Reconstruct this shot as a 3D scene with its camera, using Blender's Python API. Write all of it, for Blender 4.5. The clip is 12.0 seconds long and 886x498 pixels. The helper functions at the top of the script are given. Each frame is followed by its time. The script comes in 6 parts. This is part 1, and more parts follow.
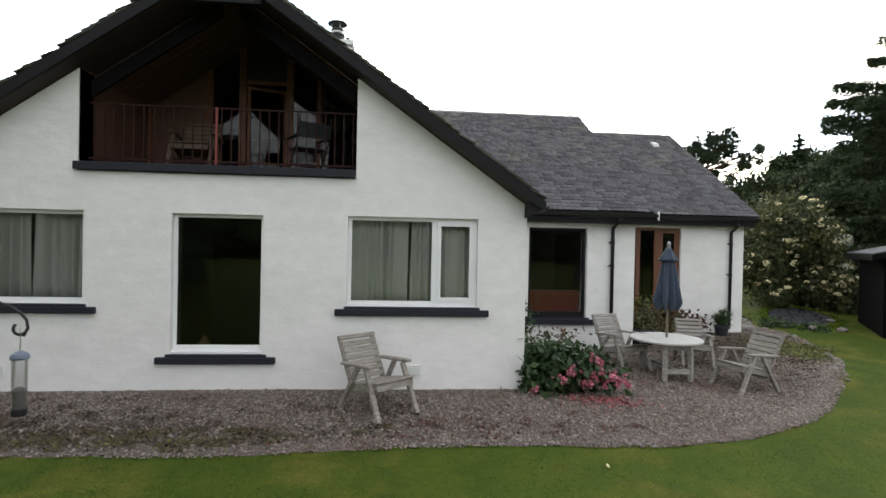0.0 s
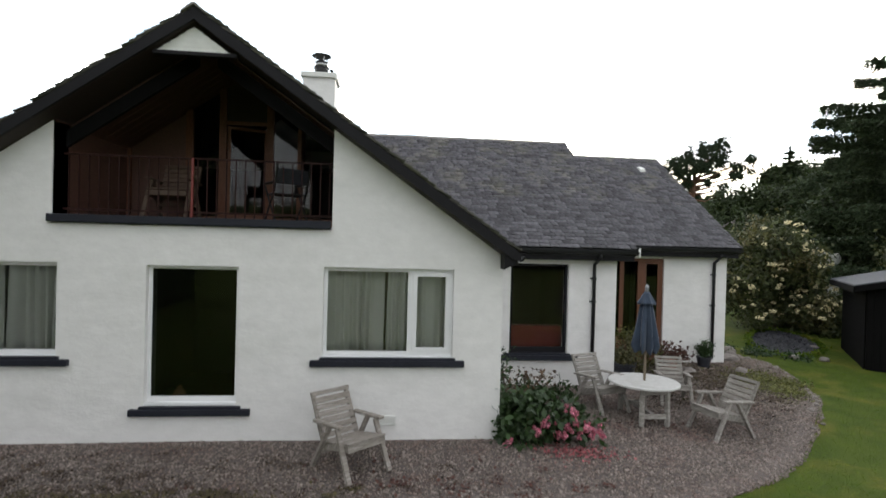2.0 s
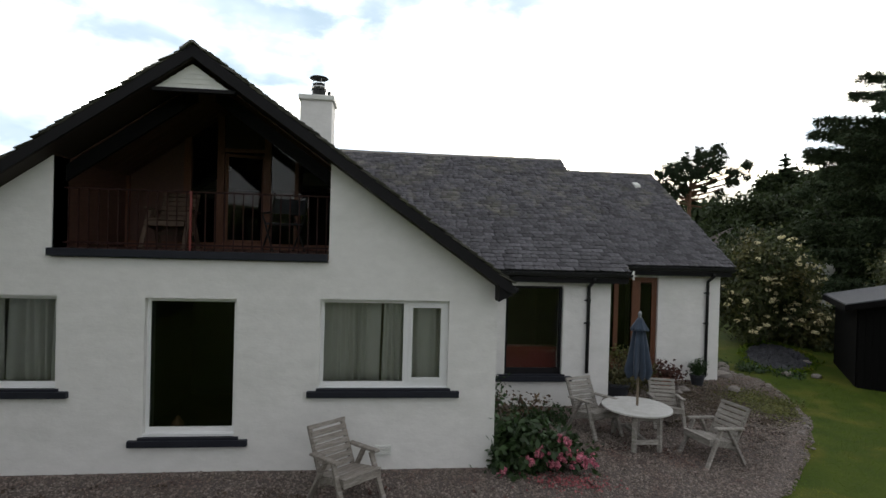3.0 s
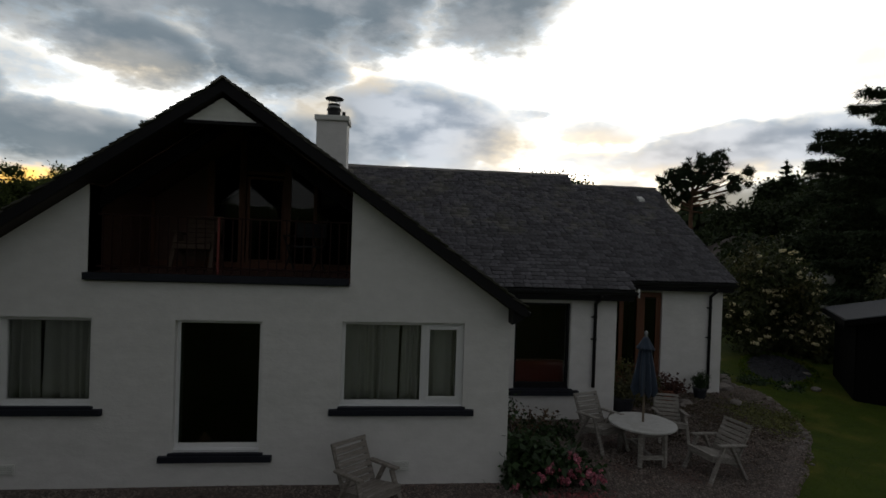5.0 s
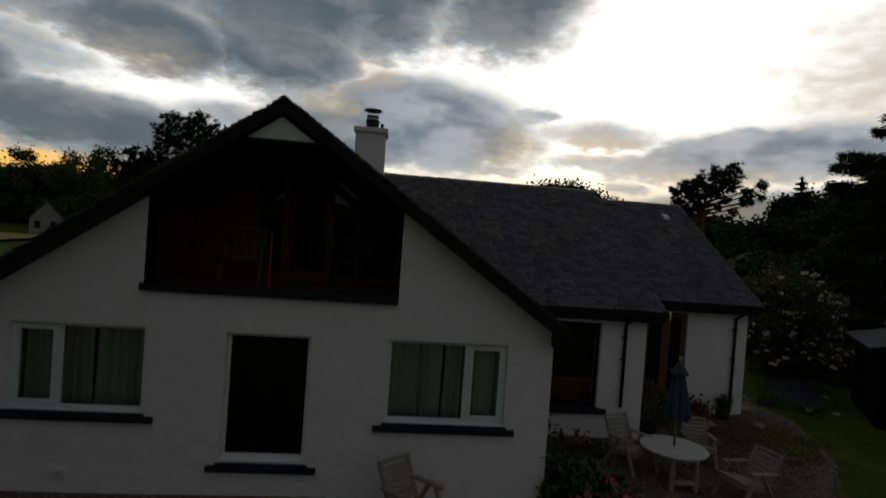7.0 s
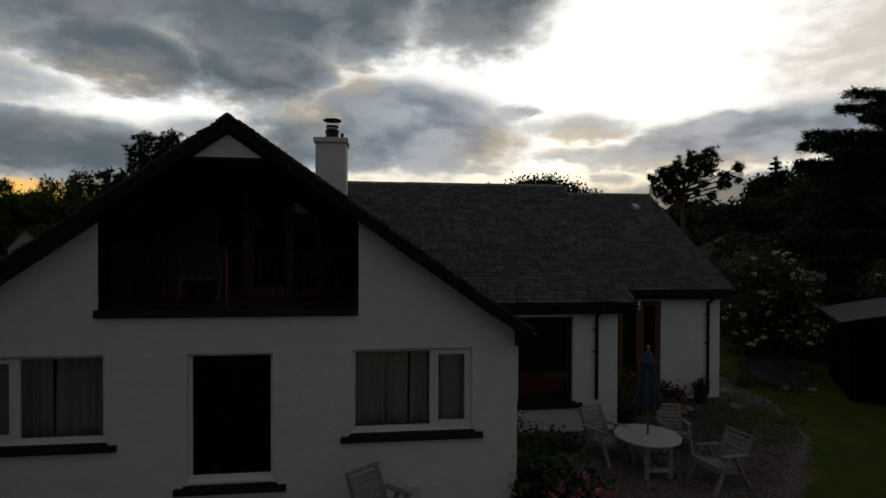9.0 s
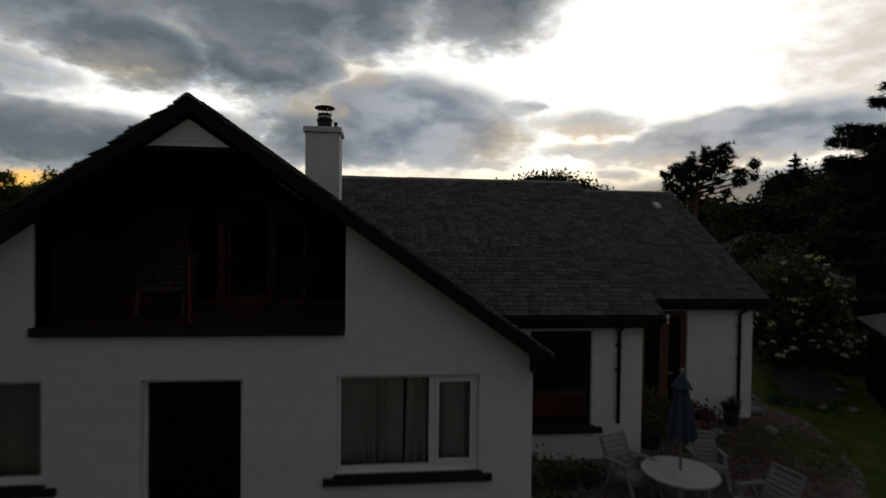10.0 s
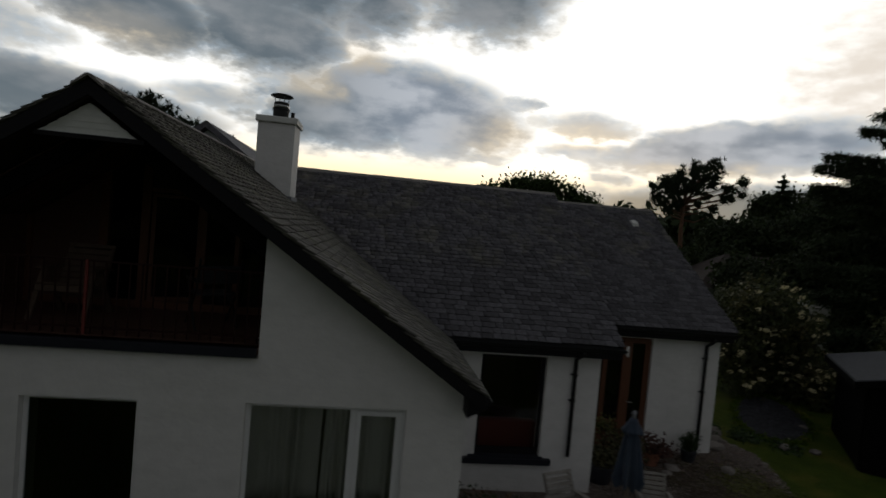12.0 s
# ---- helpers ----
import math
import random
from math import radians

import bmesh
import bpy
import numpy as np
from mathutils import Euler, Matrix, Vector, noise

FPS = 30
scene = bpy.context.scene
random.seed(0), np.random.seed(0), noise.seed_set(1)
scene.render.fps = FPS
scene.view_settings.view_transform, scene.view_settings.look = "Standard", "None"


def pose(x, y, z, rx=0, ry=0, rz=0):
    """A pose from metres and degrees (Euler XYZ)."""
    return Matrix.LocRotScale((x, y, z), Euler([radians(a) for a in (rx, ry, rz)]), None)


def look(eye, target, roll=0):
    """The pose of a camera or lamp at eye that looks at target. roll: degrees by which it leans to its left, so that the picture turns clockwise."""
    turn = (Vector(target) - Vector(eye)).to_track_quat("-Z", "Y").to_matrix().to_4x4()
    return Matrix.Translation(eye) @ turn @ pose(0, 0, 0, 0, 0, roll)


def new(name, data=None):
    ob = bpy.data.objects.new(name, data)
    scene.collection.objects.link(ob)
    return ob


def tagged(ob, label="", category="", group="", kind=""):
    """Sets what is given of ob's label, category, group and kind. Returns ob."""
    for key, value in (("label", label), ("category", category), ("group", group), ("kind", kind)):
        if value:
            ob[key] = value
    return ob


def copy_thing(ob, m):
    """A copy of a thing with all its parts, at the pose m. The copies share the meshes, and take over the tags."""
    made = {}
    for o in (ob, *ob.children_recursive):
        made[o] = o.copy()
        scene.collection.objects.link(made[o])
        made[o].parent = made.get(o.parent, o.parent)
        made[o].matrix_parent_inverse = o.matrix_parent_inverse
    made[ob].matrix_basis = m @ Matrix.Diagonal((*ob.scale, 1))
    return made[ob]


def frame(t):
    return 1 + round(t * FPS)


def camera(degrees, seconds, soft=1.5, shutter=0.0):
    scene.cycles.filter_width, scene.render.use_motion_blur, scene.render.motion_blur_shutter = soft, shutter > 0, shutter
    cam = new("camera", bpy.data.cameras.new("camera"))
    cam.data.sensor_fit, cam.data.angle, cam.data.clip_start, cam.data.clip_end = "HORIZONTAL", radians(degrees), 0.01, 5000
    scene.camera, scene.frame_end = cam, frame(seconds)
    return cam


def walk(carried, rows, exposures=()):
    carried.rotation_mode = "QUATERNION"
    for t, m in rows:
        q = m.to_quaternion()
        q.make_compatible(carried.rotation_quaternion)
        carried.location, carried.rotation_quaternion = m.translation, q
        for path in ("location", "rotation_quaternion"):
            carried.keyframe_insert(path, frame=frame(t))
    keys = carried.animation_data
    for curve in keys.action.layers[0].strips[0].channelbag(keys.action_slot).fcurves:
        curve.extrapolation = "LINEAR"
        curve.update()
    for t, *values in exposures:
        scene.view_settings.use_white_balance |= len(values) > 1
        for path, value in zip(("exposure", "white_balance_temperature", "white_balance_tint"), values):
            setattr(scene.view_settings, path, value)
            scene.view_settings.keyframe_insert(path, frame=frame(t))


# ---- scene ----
cam = camera(79.5, 12.0, shutter=0.6)
PATH = [
    (0, (0.265, 1.91, 1.969), (0.452, 3.901, 1.947), 1.2),
    (0.5, (0.376, 1.928, 1.897), (0.566, 3.919, 1.873), 1.3),
    (1, (0.479, 1.948, 1.888), (0.672, 3.939, 1.862), 1.3),
    (1.5, (0.523, 1.942, 2.177), (0.721, 3.932, 2.155), 1.4),
    (2, (0.515, 1.878, 2.649), (0.717, 3.867, 2.629), 1.5),
    (2.5, (0.553, 1.8, 3.003), (0.757, 3.789, 2.988), 1.5),
    (2.7, (0.545, 1.788, 3.047), (0.753, 3.777, 3.029), 1.5),
    (4.3, (0.415, 1.633, 3.246), (0.627, 3.622, 3.225), 1.8),
    (4.5, (0.386, 1.569, 3.298), (0.595, 3.558, 3.279), 1.9),
    (5, (0.26, 1.481, 3.426), (0.469, 3.471, 3.407), 1.9),
    (5.5, (0.117, 1.423, 3.515), (0.322, 3.413, 3.493), 1.8),
    (6, (-0.049, 1.393, 3.556), (0.154, 3.382, 3.531), 1.8),
    (6.3, (-0.150, 1.408, 3.786), (0.053, 3.397, 3.757), 1.7),
    (6.5, (-0.177, 1.394, 4.069), (0.023, 3.383, 4.035), 1.6),
    (6.7, (-0.394, 1.416, 4.054), (-0.181, 3.404, 4.062), 3.6),
    (7, (-0.408, 1.438, 3.731), (-0.21, 3.428, 3.705), 4.1),
    (7.2, (-0.329, 1.459, 3.522), (-0.132, 3.45, 3.497), 2.7),
    (8.8, (0.035, 1.445, 3.747), (0.269, 3.431, 3.728), 0.1),
    (9, (0.065, 1.38, 3.801), (0.3, 3.366, 3.782), 0.2),
    (9.5, (0.136, 1.442, 3.889), (0.356, 3.429, 3.832), 0.4),
    (9.8, (0.188, 2.06, 3.945), (0.407, 4.048, 3.89), 0.6),
    (10, (0.236, 2.573, 3.953), (0.45, 4.561, 3.915), 0.7),
    (10.3, (0.259, 3.581, 3.958), (0.479, 5.569, 3.939), 1.0),
    (10.5, (0.206, 4.11, 4.01), (0.443, 6.095, 3.997), 1.0),
    (10.8, (0.167, 4.478, 3.98), (0.409, 6.463, 3.946), 1.2),
    (11, (0.201, 4.493, 4.034), (0.448, 6.476, 3.972), 1.7),
    (11.3, (0.396, 4.179, 4.027), (0.634, 6.165, 3.985), 1.6),
    (11.5, (0.506, 4.048, 4.299), (0.755, 6.031, 4.238), 2.1),
    (12, (0.886, 3.169, 4.329), (1.144, 5.151, 4.258), 5.1),
]
EXPOSURES = [(0, -0.23), (1.0, -0.2), (2.0, -0.37), (2.5, -0.7), (2.7, -0.85), (4.3, -2.47), (4.5, -2.65), (5.0, -3.03), (5.5, -3.3), (6.0, -3.45), (6.5, -3.55), (7.0, -3.8), (9.0, -3.8), (9.5, -3.8), (10.5, -3.55), (11.5, -3.35), (12.0, -3.55)]
walk(cam, [(t, look(eye, target, roll)) for t, eye, target, roll in PATH], EXPOSURES)

# ---- sky, sun ----
def make_world():
    w = bpy.data.worlds.new("evening_sky")
    scene.world = w
    w.use_nodes = True
    nt = w.node_tree
    N, L = nt.nodes, nt.links
    N.clear()

    def math_node(op, a, b=None, c=None, clamp=False):
        n = N.new("ShaderNodeMath")
        n.operation, n.use_clamp = op, clamp
        for i, v in enumerate((a, b, c)):
            if v is None:
                continue
            if isinstance(v, (int, float)):
                n.inputs[i].default_value = v
            else:
                L.new(v, n.inputs[i])
        return n.outputs[0]

    def smooth(v, lo, hi):
        n = N.new("ShaderNodeMapRange")
        n.interpolation_type = "SMOOTHSTEP"
        L.new(v, n.inputs[0])
        n.inputs[1].default_value, n.inputs[2].default_value = lo, hi
        return n.outputs[0]

    def mix(f, a, b):
        n = N.new("ShaderNodeMix")
        n.data_type = "RGBA"
        for sock, v in ((n.inputs[0], f), (n.inputs[6], a), (n.inputs[7], b)):
            if isinstance(v, tuple):
                sock.default_value = (*v, 1)
            elif isinstance(v, (int, float)):
                sock.default_value = v
            else:
                L.new(v, sock)
        return n.outputs[2]

    co = N.new("ShaderNodeTexCoord")
    sep = N.new("ShaderNodeSeparateXYZ")
    L.new(co.outputs["Generated"], sep.inputs[0])
    x, y, z = sep.outputs
    az = math_node("MULTIPLY", math_node("ARCTAN2", x, y), 57.2958)
    el = math_node("MULTIPLY", math_node("ARCSINE", z), 57.2958)
    flat = N.new("ShaderNodeCombineXYZ")
    L.new(az, flat.inputs[0])
    L.new(math_node("MULTIPLY", el, 2.1), flat.inputs[1])

    def cloud_noise(scale, detail, rough, seed):
        n = N.new("ShaderNodeTexNoise")
        n.inputs["Scale"].default_value, n.inputs["Detail"].default_value, n.inputs["Roughness"].default_value = scale, detail, rough
        off = N.new("ShaderNodeVectorMath")
        off.operation = "ADD"
        L.new(flat.outputs[0], off.inputs[0])
        off.inputs[1].default_value = (seed, seed * 0.7, seed)
        L.new(off.outputs[0], n.inputs["Vector"])
        return n.outputs[0]

    n1 = cloud_noise(0.075, 4, 0.5, 11.3)
    n2 = cloud_noise(0.17, 5, 0.52, 40.1)
    n3 = cloud_noise(0.52, 5, 0.55, 23.7)
    wob_a = math_node("MULTIPLY_ADD", math_node("SUBTRACT", n2, 0.5), 9.0, az)
    wob_e = math_node("MULTIPLY_ADD", math_node("SUBTRACT", n3, 0.5), 1.6, el)

    def bank(a, e, ra, re, tilt=0.0):
        """How deep a direction lies inside a soft ellipse of cloud, in degrees of azimuth and height."""
        da = math_node("DIVIDE", math_node("SUBTRACT", wob_a, a), ra)
        ee = math_node("SUBTRACT", wob_e, e)
        if tilt:
            ee = math_node("MULTIPLY_ADD", math_node("SUBTRACT", wob_a, a), -tilt, ee)
        de = math_node("DIVIDE", ee, re)
        d = math_node("SQRT", math_node("ADD", math_node("MULTIPLY", da, da), math_node("MULTIPLY", de, de)))
        return math_node("SUBTRACT", 1.0, d)

    def most(banks):
        v = bank(*banks[0])
        for q in banks[1:]:
            v = math_node("MAXIMUM", v, bank(*q))
        return v

    # heavy banks above and to the west, the bank behind the chimney, the long low bank beyond the pine, and scraps
    heavy = most([(-34, 23.6, 21, 8.2), (-14, 24.2, 17, 8.4), (-12.6, 17.6, 9.5, 4.2), (-1.5, 25.2, 6.4, 7.8), (10.6, 26.0, 8.6, 7.2), (3.2, 12.3, 12.4, 4.9, -0.1),
                  (-5.0, 10.3, 9.5, 3.4), (-30, 8.4, 15.5, 3.1, -0.04), (-39, 11.4, 7.0, 3.4), (35.5, 9.9, 13.5, 2.6, 0.06), (-24.5, 17.2, 9.0, 3.6, -0.12), (40, 4.2, 22, 2.6)])
    scraps = most([(-8.0, 14.0, 6.5, 3.6), (4.6, 24.0, 5.0, 5.0), (-22, 18.0, 20, 3.2, -0.1), (-36, 13.5, 9, 3.0), (14.3, 13.5, 2.1, 1.1), (21.5, 11.9, 6.2, 1.6, -0.04), (22.5, 9.2, 8.0, 0.95), (10.9, 7.9, 4.2, 0.7), (24.4, 6.7, 2.2, 0.75),
                   (-16, 10.8, 7, 1.6)])
    overcast = math_node("MULTIPLY", bank(8, 8, 62, 21), -2.2)
    heavy = math_node("MAXIMUM", heavy, overcast)
    ragged = math_node("MULTIPLY_ADD", math_node("SUBTRACT", n3, 0.5), 0.42, math_node("MULTIPLY_ADD", math_node("SUBTRACT", n2, 0.5), 0.6, heavy))
    torn = math_node("MULTIPLY_ADD", math_node("SUBTRACT", n3, 0.5), 0.9, scraps)
    cover = math_node("MAXIMUM", smooth(ragged, -0.22, 0.2), math_node("MULTIPLY", smooth(torn, -0.25, 0.45), 0.9))
    core = math_node("MAXIMUM", smooth(ragged, -0.12, 0.5), math_node("MULTIPLY", smooth(torn, 0.1, 0.8), 0.55))

    warm = smooth(el, 9.5, 4.5)
    west = smooth(az, -10.0, -26.0)
    gap = mix(warm, (15.5, 15.2, 14.6), (14.0, 11.2, 7.0))
    gap = mix(math_node("MULTIPLY", warm, west), gap, (15.0, 8.4, 1.9))
    # thin warm veil at the north end of the gap
    veil = smooth(math_node("MULTIPLY_ADD", math_node("SUBTRACT", n3, 0.5), 0.8, bank(52.0, 16.0, 17, 9.0)), -0.1, 0.7)
    gap = mix(math_node("MULTIPLY", veil, 0.85), gap, (8.0, 7.1, 6.1))
    shade = mix(smooth(n1, 0.32, 0.68), (1.2, 1.55, 1.85), (1.95, 2.25, 2.5))
    shade = mix(smooth(n2, 0.4, 0.72), shade, (2.9, 3.1, 3.3))
    thin = math_node("MULTIPLY", smooth(az, -12.0, 4.0), smooth(el, 20.0, 15.0))
    shade = mix(thin, shade, mix(smooth(n2, 0.36, 0.64), (2.1, 2.6, 3.3), (5.0, 5.4, 6.0)))
    low = math_node("MULTIPLY", smooth(el, 8.0, 5.5), smooth(az, 14.0, 24.0))
    shade = mix(low, shade, (1.5, 1.85, 2.05))
    # edges lit from behind: cream low down, cooler where the cloud is thick
    lit = smooth(most([(-24.2, 15.4, 5.5, 2.0), (-6.4, 13.4, 3.4, 2.4), (11.6, 10.2, 5.2, 3.2), (20.8, 10.8, 5.0, 1.8), (33.3, 8.0, 10.0, 1.1), (-2.6, 16.6, 3.2, 2.0)]), -0.1, 0.7)
    rim = mix(lit, mix(smooth(n3, 0.35, 0.65), (4.6, 5.3, 5.9), (8.0, 7.8, 7.2)), (8.2, 7.0, 5.2))
    cloud = mix(core, rim, mix(math_node("MULTIPLY", lit, 0.3), shade, (5.2, 4.6, 3.7)))
    far = smooth(math_node("ABSOLUTE", math_node("SUBTRACT", az, 8.0)), 55.0, 95.0)
    plain = mix(n1, (1.3, 1.34, 1.4), (1.88, 1.9, 1.93))
    high = smooth(el, 26.0, 45.0)
    cloud = mix(math_node("MAXIMUM", far, high), cloud, plain)
    col = mix(cover, gap, cloud)

    sky = N.new("ShaderNodeTexSky")
    sky.sky_type, sky.sun_disc = "NISHITA", False
    sky.sun_elevation, sky.sun_rotation = radians(9), radians(24)
    b1, b2 = N.new("ShaderNodeBackground"), N.new("ShaderNodeBackground")
    L.new(sky.outputs[0], b1.inputs[0])
    b1.inputs[1].default_value = 0.05
    L.new(col, b2.inputs[0])
    b2.inputs[1].default_value = 1.0
    add = N.new("ShaderNodeAddShader")
    L.new(b1.outputs[0], add.inputs[0])
    L.new(b2.outputs[0], add.inputs[1])
    out = N.new("ShaderNodeOutputWorld")
    L.new(add.outputs[0], out.inputs[0])


make_world()
sun = new("sun", bpy.data.lights.new("sun", "SUN"))
sun.data.energy, sun.data.angle, sun.data.color = 0.5, radians(15), (1.0, 0.9, 0.75)
sun.matrix_world = look((40 * math.sin(radians(24)), 40 * math.cos(radians(24)), 40 * math.tan(radians(12))), (0, 0, 0))


# ---- materials ----
def material(name, c1, c2=None, scale=8.0, rough=0.7, rough2=None, bump=0.0, bump_scale=60.0, metal=0.0, c3=None, scale3=1.2, big_bump=0.0, big_scale=4.0,
             vary=0.0, island=False, sheen=0.0, through_light=0.0, spec=0.5, stretch=None):
    """A painted, mineral or woody surface: two colours mixed by fine grain, a third in broad patches, relief at two sizes."""
    m = bpy.data.materials.new(name)
    m.use_nodes = True
    nt = m.node_tree
    N, L = nt.nodes, nt.links
    p = N["Principled BSDF"]
    c2 = c2 or c1
    co = N.new("ShaderNodeTexCoord")
    vec = co.outputs["Object"]
    if stretch:
        mp = N.new("ShaderNodeMapping")
        mp.inputs["Scale"].default_value = stretch
        L.new(vec, mp.inputs[0])
        vec = mp.outputs[0]

    def grain(s, d=5, r=0.6):
        n = N.new("ShaderNodeTexNoise")
        n.inputs["Scale"].default_value, n.inputs["Detail"].default_value, n.inputs["Roughness"].default_value = s, d, r
        L.new(vec, n.inputs["Vector"])
        return n.outputs[0]

    def mixed(f, a, b):
        n = N.new("ShaderNodeMix")
        n.data_type = "RGBA"
        L.new(f, n.inputs[0])
        for sock, v in ((n.inputs[6], a), (n.inputs[7], b)):
            if isinstance(v, tuple):
                sock.default_value = (*v, 1)
            else:
                L.new(v, sock)
        return n.outputs[2]

    def ramp(v, lo, hi):
        n = N.new("ShaderNodeMapRange")
        L.new(v, n.inputs[0])
        n.inputs[1].default_value, n.inputs[2].default_value = lo, hi
        return n.outputs[0]

    g = grain(scale)
    col = mixed(ramp(g, 0.3, 0.7), c1, c2)
    if c3:
        col = mixed(ramp(grain(scale3, 6, 0.65), 0.5, 0.72), col, c3)
    if vary:
        if island:
            r = N.new("ShaderNodeNewGeometry").outputs["Random Per Island"]
        else:
            r = N.new("ShaderNodeObjectInfo").outputs["Random"]
        h = N.new("ShaderNodeHueSaturation")
        L.new(col, h.inputs["Color"])
        v = N.new("ShaderNodeMapRange")
        L.new(r, v.inputs[0])
        v.inputs[3].default_value, v.inputs[4].default_value = 1 - vary, 1 + vary
        L.new(v.outputs[0], h.inputs["Value"])
        col = h.outputs[0]
    L.new(col, p.inputs["Base Color"])
    if rough2 is None:
        p.inputs["Roughness"].default_value = rough
    else:
        rr = N.new("ShaderNodeMapRange")
        L.new(g, rr.inputs[0])
        rr.inputs[1].default_value, rr.inputs[2].default_value, rr.inputs[3].default_value, rr.inputs[4].default_value = 0.3, 0.7, rough, rough2
        L.new(rr.outputs[0], p.inputs["Roughness"])
    p.inputs["Metallic"].default_value = metal
    p.inputs["Specular IOR Level"].default_value = spec
    if sheen:
        p.inputs["Sheen Weight"].default_value = sheen
    normal = None
    for strength, s in ((big_bump, big_scale), (bump, bump_scale)):
        if strength:
            b = N.new("ShaderNodeBump")
            b.inputs["Strength"].default_value, b.inputs["Distance"].default_value = min(1.0, strength), 0.6 / s
            L.new(grain(s, 4, 0.55), b.inputs["Height"])
            if normal:
                L.new(normal, b.inputs["Normal"])
            normal = b.outputs[0]
    if normal:
        L.new(normal, p.inputs["Normal"])
    if through_light:
        t = N.new("ShaderNodeBsdfTranslucent")
        L.new(col, t.inputs[0])
        mx = N.new("ShaderNodeMixShader")
        mx.inputs[0].default_value = through_light
        L.new(p.outputs[0], mx.inputs[1])
        L.new(t.outputs[0], mx.inputs[2])
        L.new(mx.outputs[0], N["Material Output"].inputs[0])
    return m


def glass_material(name, tint=(0.88, 0.89, 0.88), gloss=1.0):
    m = bpy.data.materials.new(name)
    m.use_nodes = True
    nt = m.node_tree
    N, L = nt.nodes, nt.links
    N.remove(N["Principled BSDF"])
    tr, gl, fr, mx = N.new("ShaderNodeBsdfTransparent"), N.new("ShaderNodeBsdfGlossy"), N.new("ShaderNodeFresnel"), N.new("ShaderNodeMixShader")
    tr.inputs[0].default_value = (*tint, 1)
    gl.inputs["Roughness"].default_value = 0.015
    fr.inputs[0].default_value = 1.62
    k = N.new("ShaderNodeMath")
    k.operation = "MULTIPLY"
    k.inputs[1].default_value = gloss
    L.new(fr.outputs[0], k.inputs[0])
    # slight waviness of the panes
    co, n, b = N.new("ShaderNodeTexCoord"), N.new("ShaderNodeTexNoise"), N.new("ShaderNodeBump")
    n.inputs["Scale"].default_value = 2.2
    b.inputs["Strength"].default_value, b.inputs["Distance"].default_value = 0.06, 0.02
    L.new(co.outputs["Object"], n.inputs["Vector"])
    L.new(n.outputs[0], b.inputs["Height"])
    L.new(b.outputs[0], gl.inputs["Normal"])
    L.new(k.outputs[0], mx.inputs[0])
    L.new(tr.outputs[0], mx.inputs[1])
    L.new(gl.outputs[0], mx.inputs[2])
    L.new(mx.outputs[0], N["Material Output"].inputs[0])
    return m


M_RENDER = material("painted_render", (0.81, 0.793, 0.775), (0.735, 0.72, 0.7), 5, 0.85, c3=(0.68, 0.672, 0.645), scale3=1.0, bump=0.14, bump_scale=34, big_bump=0.09, big_scale=4.5, stretch=(0.75, 1, 1.25))
M_CLAD = material("white_cladding", (0.78, 0.78, 0.73), (0.7, 0.7, 0.65), 9, 0.6, bump=0.1)
M_BLACK = material("black_paint", (0.008, 0.0075, 0.009), (0.013, 0.012, 0.014), 12, 0.55, 0.75, bump=0.12, bump_scale=30, spec=0.2)
M_RAFTER = material("near_black_rafter_paint", (0.0045, 0.0042, 0.0045), (0.007, 0.0065, 0.007), 12, 0.8, bump=0.1, spec=0.1)
M_SOFFIT = material("dark_brown_soffit_boards", (0.03, 0.017, 0.013), (0.018, 0.011, 0.009), 10, 0.7, bump=0.15, stretch=(5, 1, 5))
M_SILL = material("dark_blue_black_paint", (0.014, 0.015, 0.022), (0.022, 0.024, 0.033), 10, 0.5, 0.7, bump=0.15, bump_scale=40, spec=0.25)
M_PLASTIC = material("white_window_plastic", (0.8, 0.8, 0.8), (0.77, 0.77, 0.77), 3, 0.35)
M_PIPE = material("black_plastic", (0.01, 0.01, 0.011), (0.015, 0.015, 0.016), 20, 0.4, spec=0.3)
M_TIMBER = material("brown_stained_timber", (0.16, 0.058, 0.026), (0.095, 0.035, 0.015), 14, 0.5, 0.65, bump=0.15, bump_scale=50, stretch=(6, 6, 1))
M_DARKWOOD = material("dark_stained_boards", (0.125, 0.06, 0.043), (0.08, 0.04, 0.028), 10, 0.6, bump=0.15, stretch=(5, 1, 5))
M_RED = material("reddish_rail_paint", (0.03, 0.01, 0.008), (0.02, 0.007, 0.006), 10, 0.6, bump=0.1, spec=0.15)
M_REDPOST = material("red_post_paint", (0.2, 0.035, 0.03), (0.14, 0.025, 0.02), 10, 0.55, bump=0.1)
M_SLATE = material("roof_slate", (0.172, 0.165, 0.183), (0.08, 0.077, 0.087), 16, 0.55, 0.85, bump=0.6, bump_scale=40, c3=(0.2, 0.19, 0.155), scale3=1.6, vary=0.38)
M_SLATES = material("roof_slates", (0.172, 0.165, 0.183), (0.08, 0.077, 0.087), 16, 0.55, 0.85, bump=0.6, bump_scale=40, c3=(0.2, 0.19, 0.155), scale3=1.6, vary=0.38, island=True)
M_MOSSY = material("mossy_slates", (0.115, 0.109, 0.094), (0.07, 0.068, 0.059), 9, 0.7, 0.9, bump=0.35, bump_scale=45, c3=(0.1, 0.1, 0.06), scale3=2.2, vary=0.3, island=True)
M_UNDER = material("roof_deck", (0.03, 0.03, 0.032), (0.02, 0.02, 0.022), 6, 0.9)
M_RIDGE = material("clay_ridge_tile", (0.3, 0.28, 0.255), (0.2, 0.185, 0.17), 7, 0.85, bump=0.3, vary=0.2)
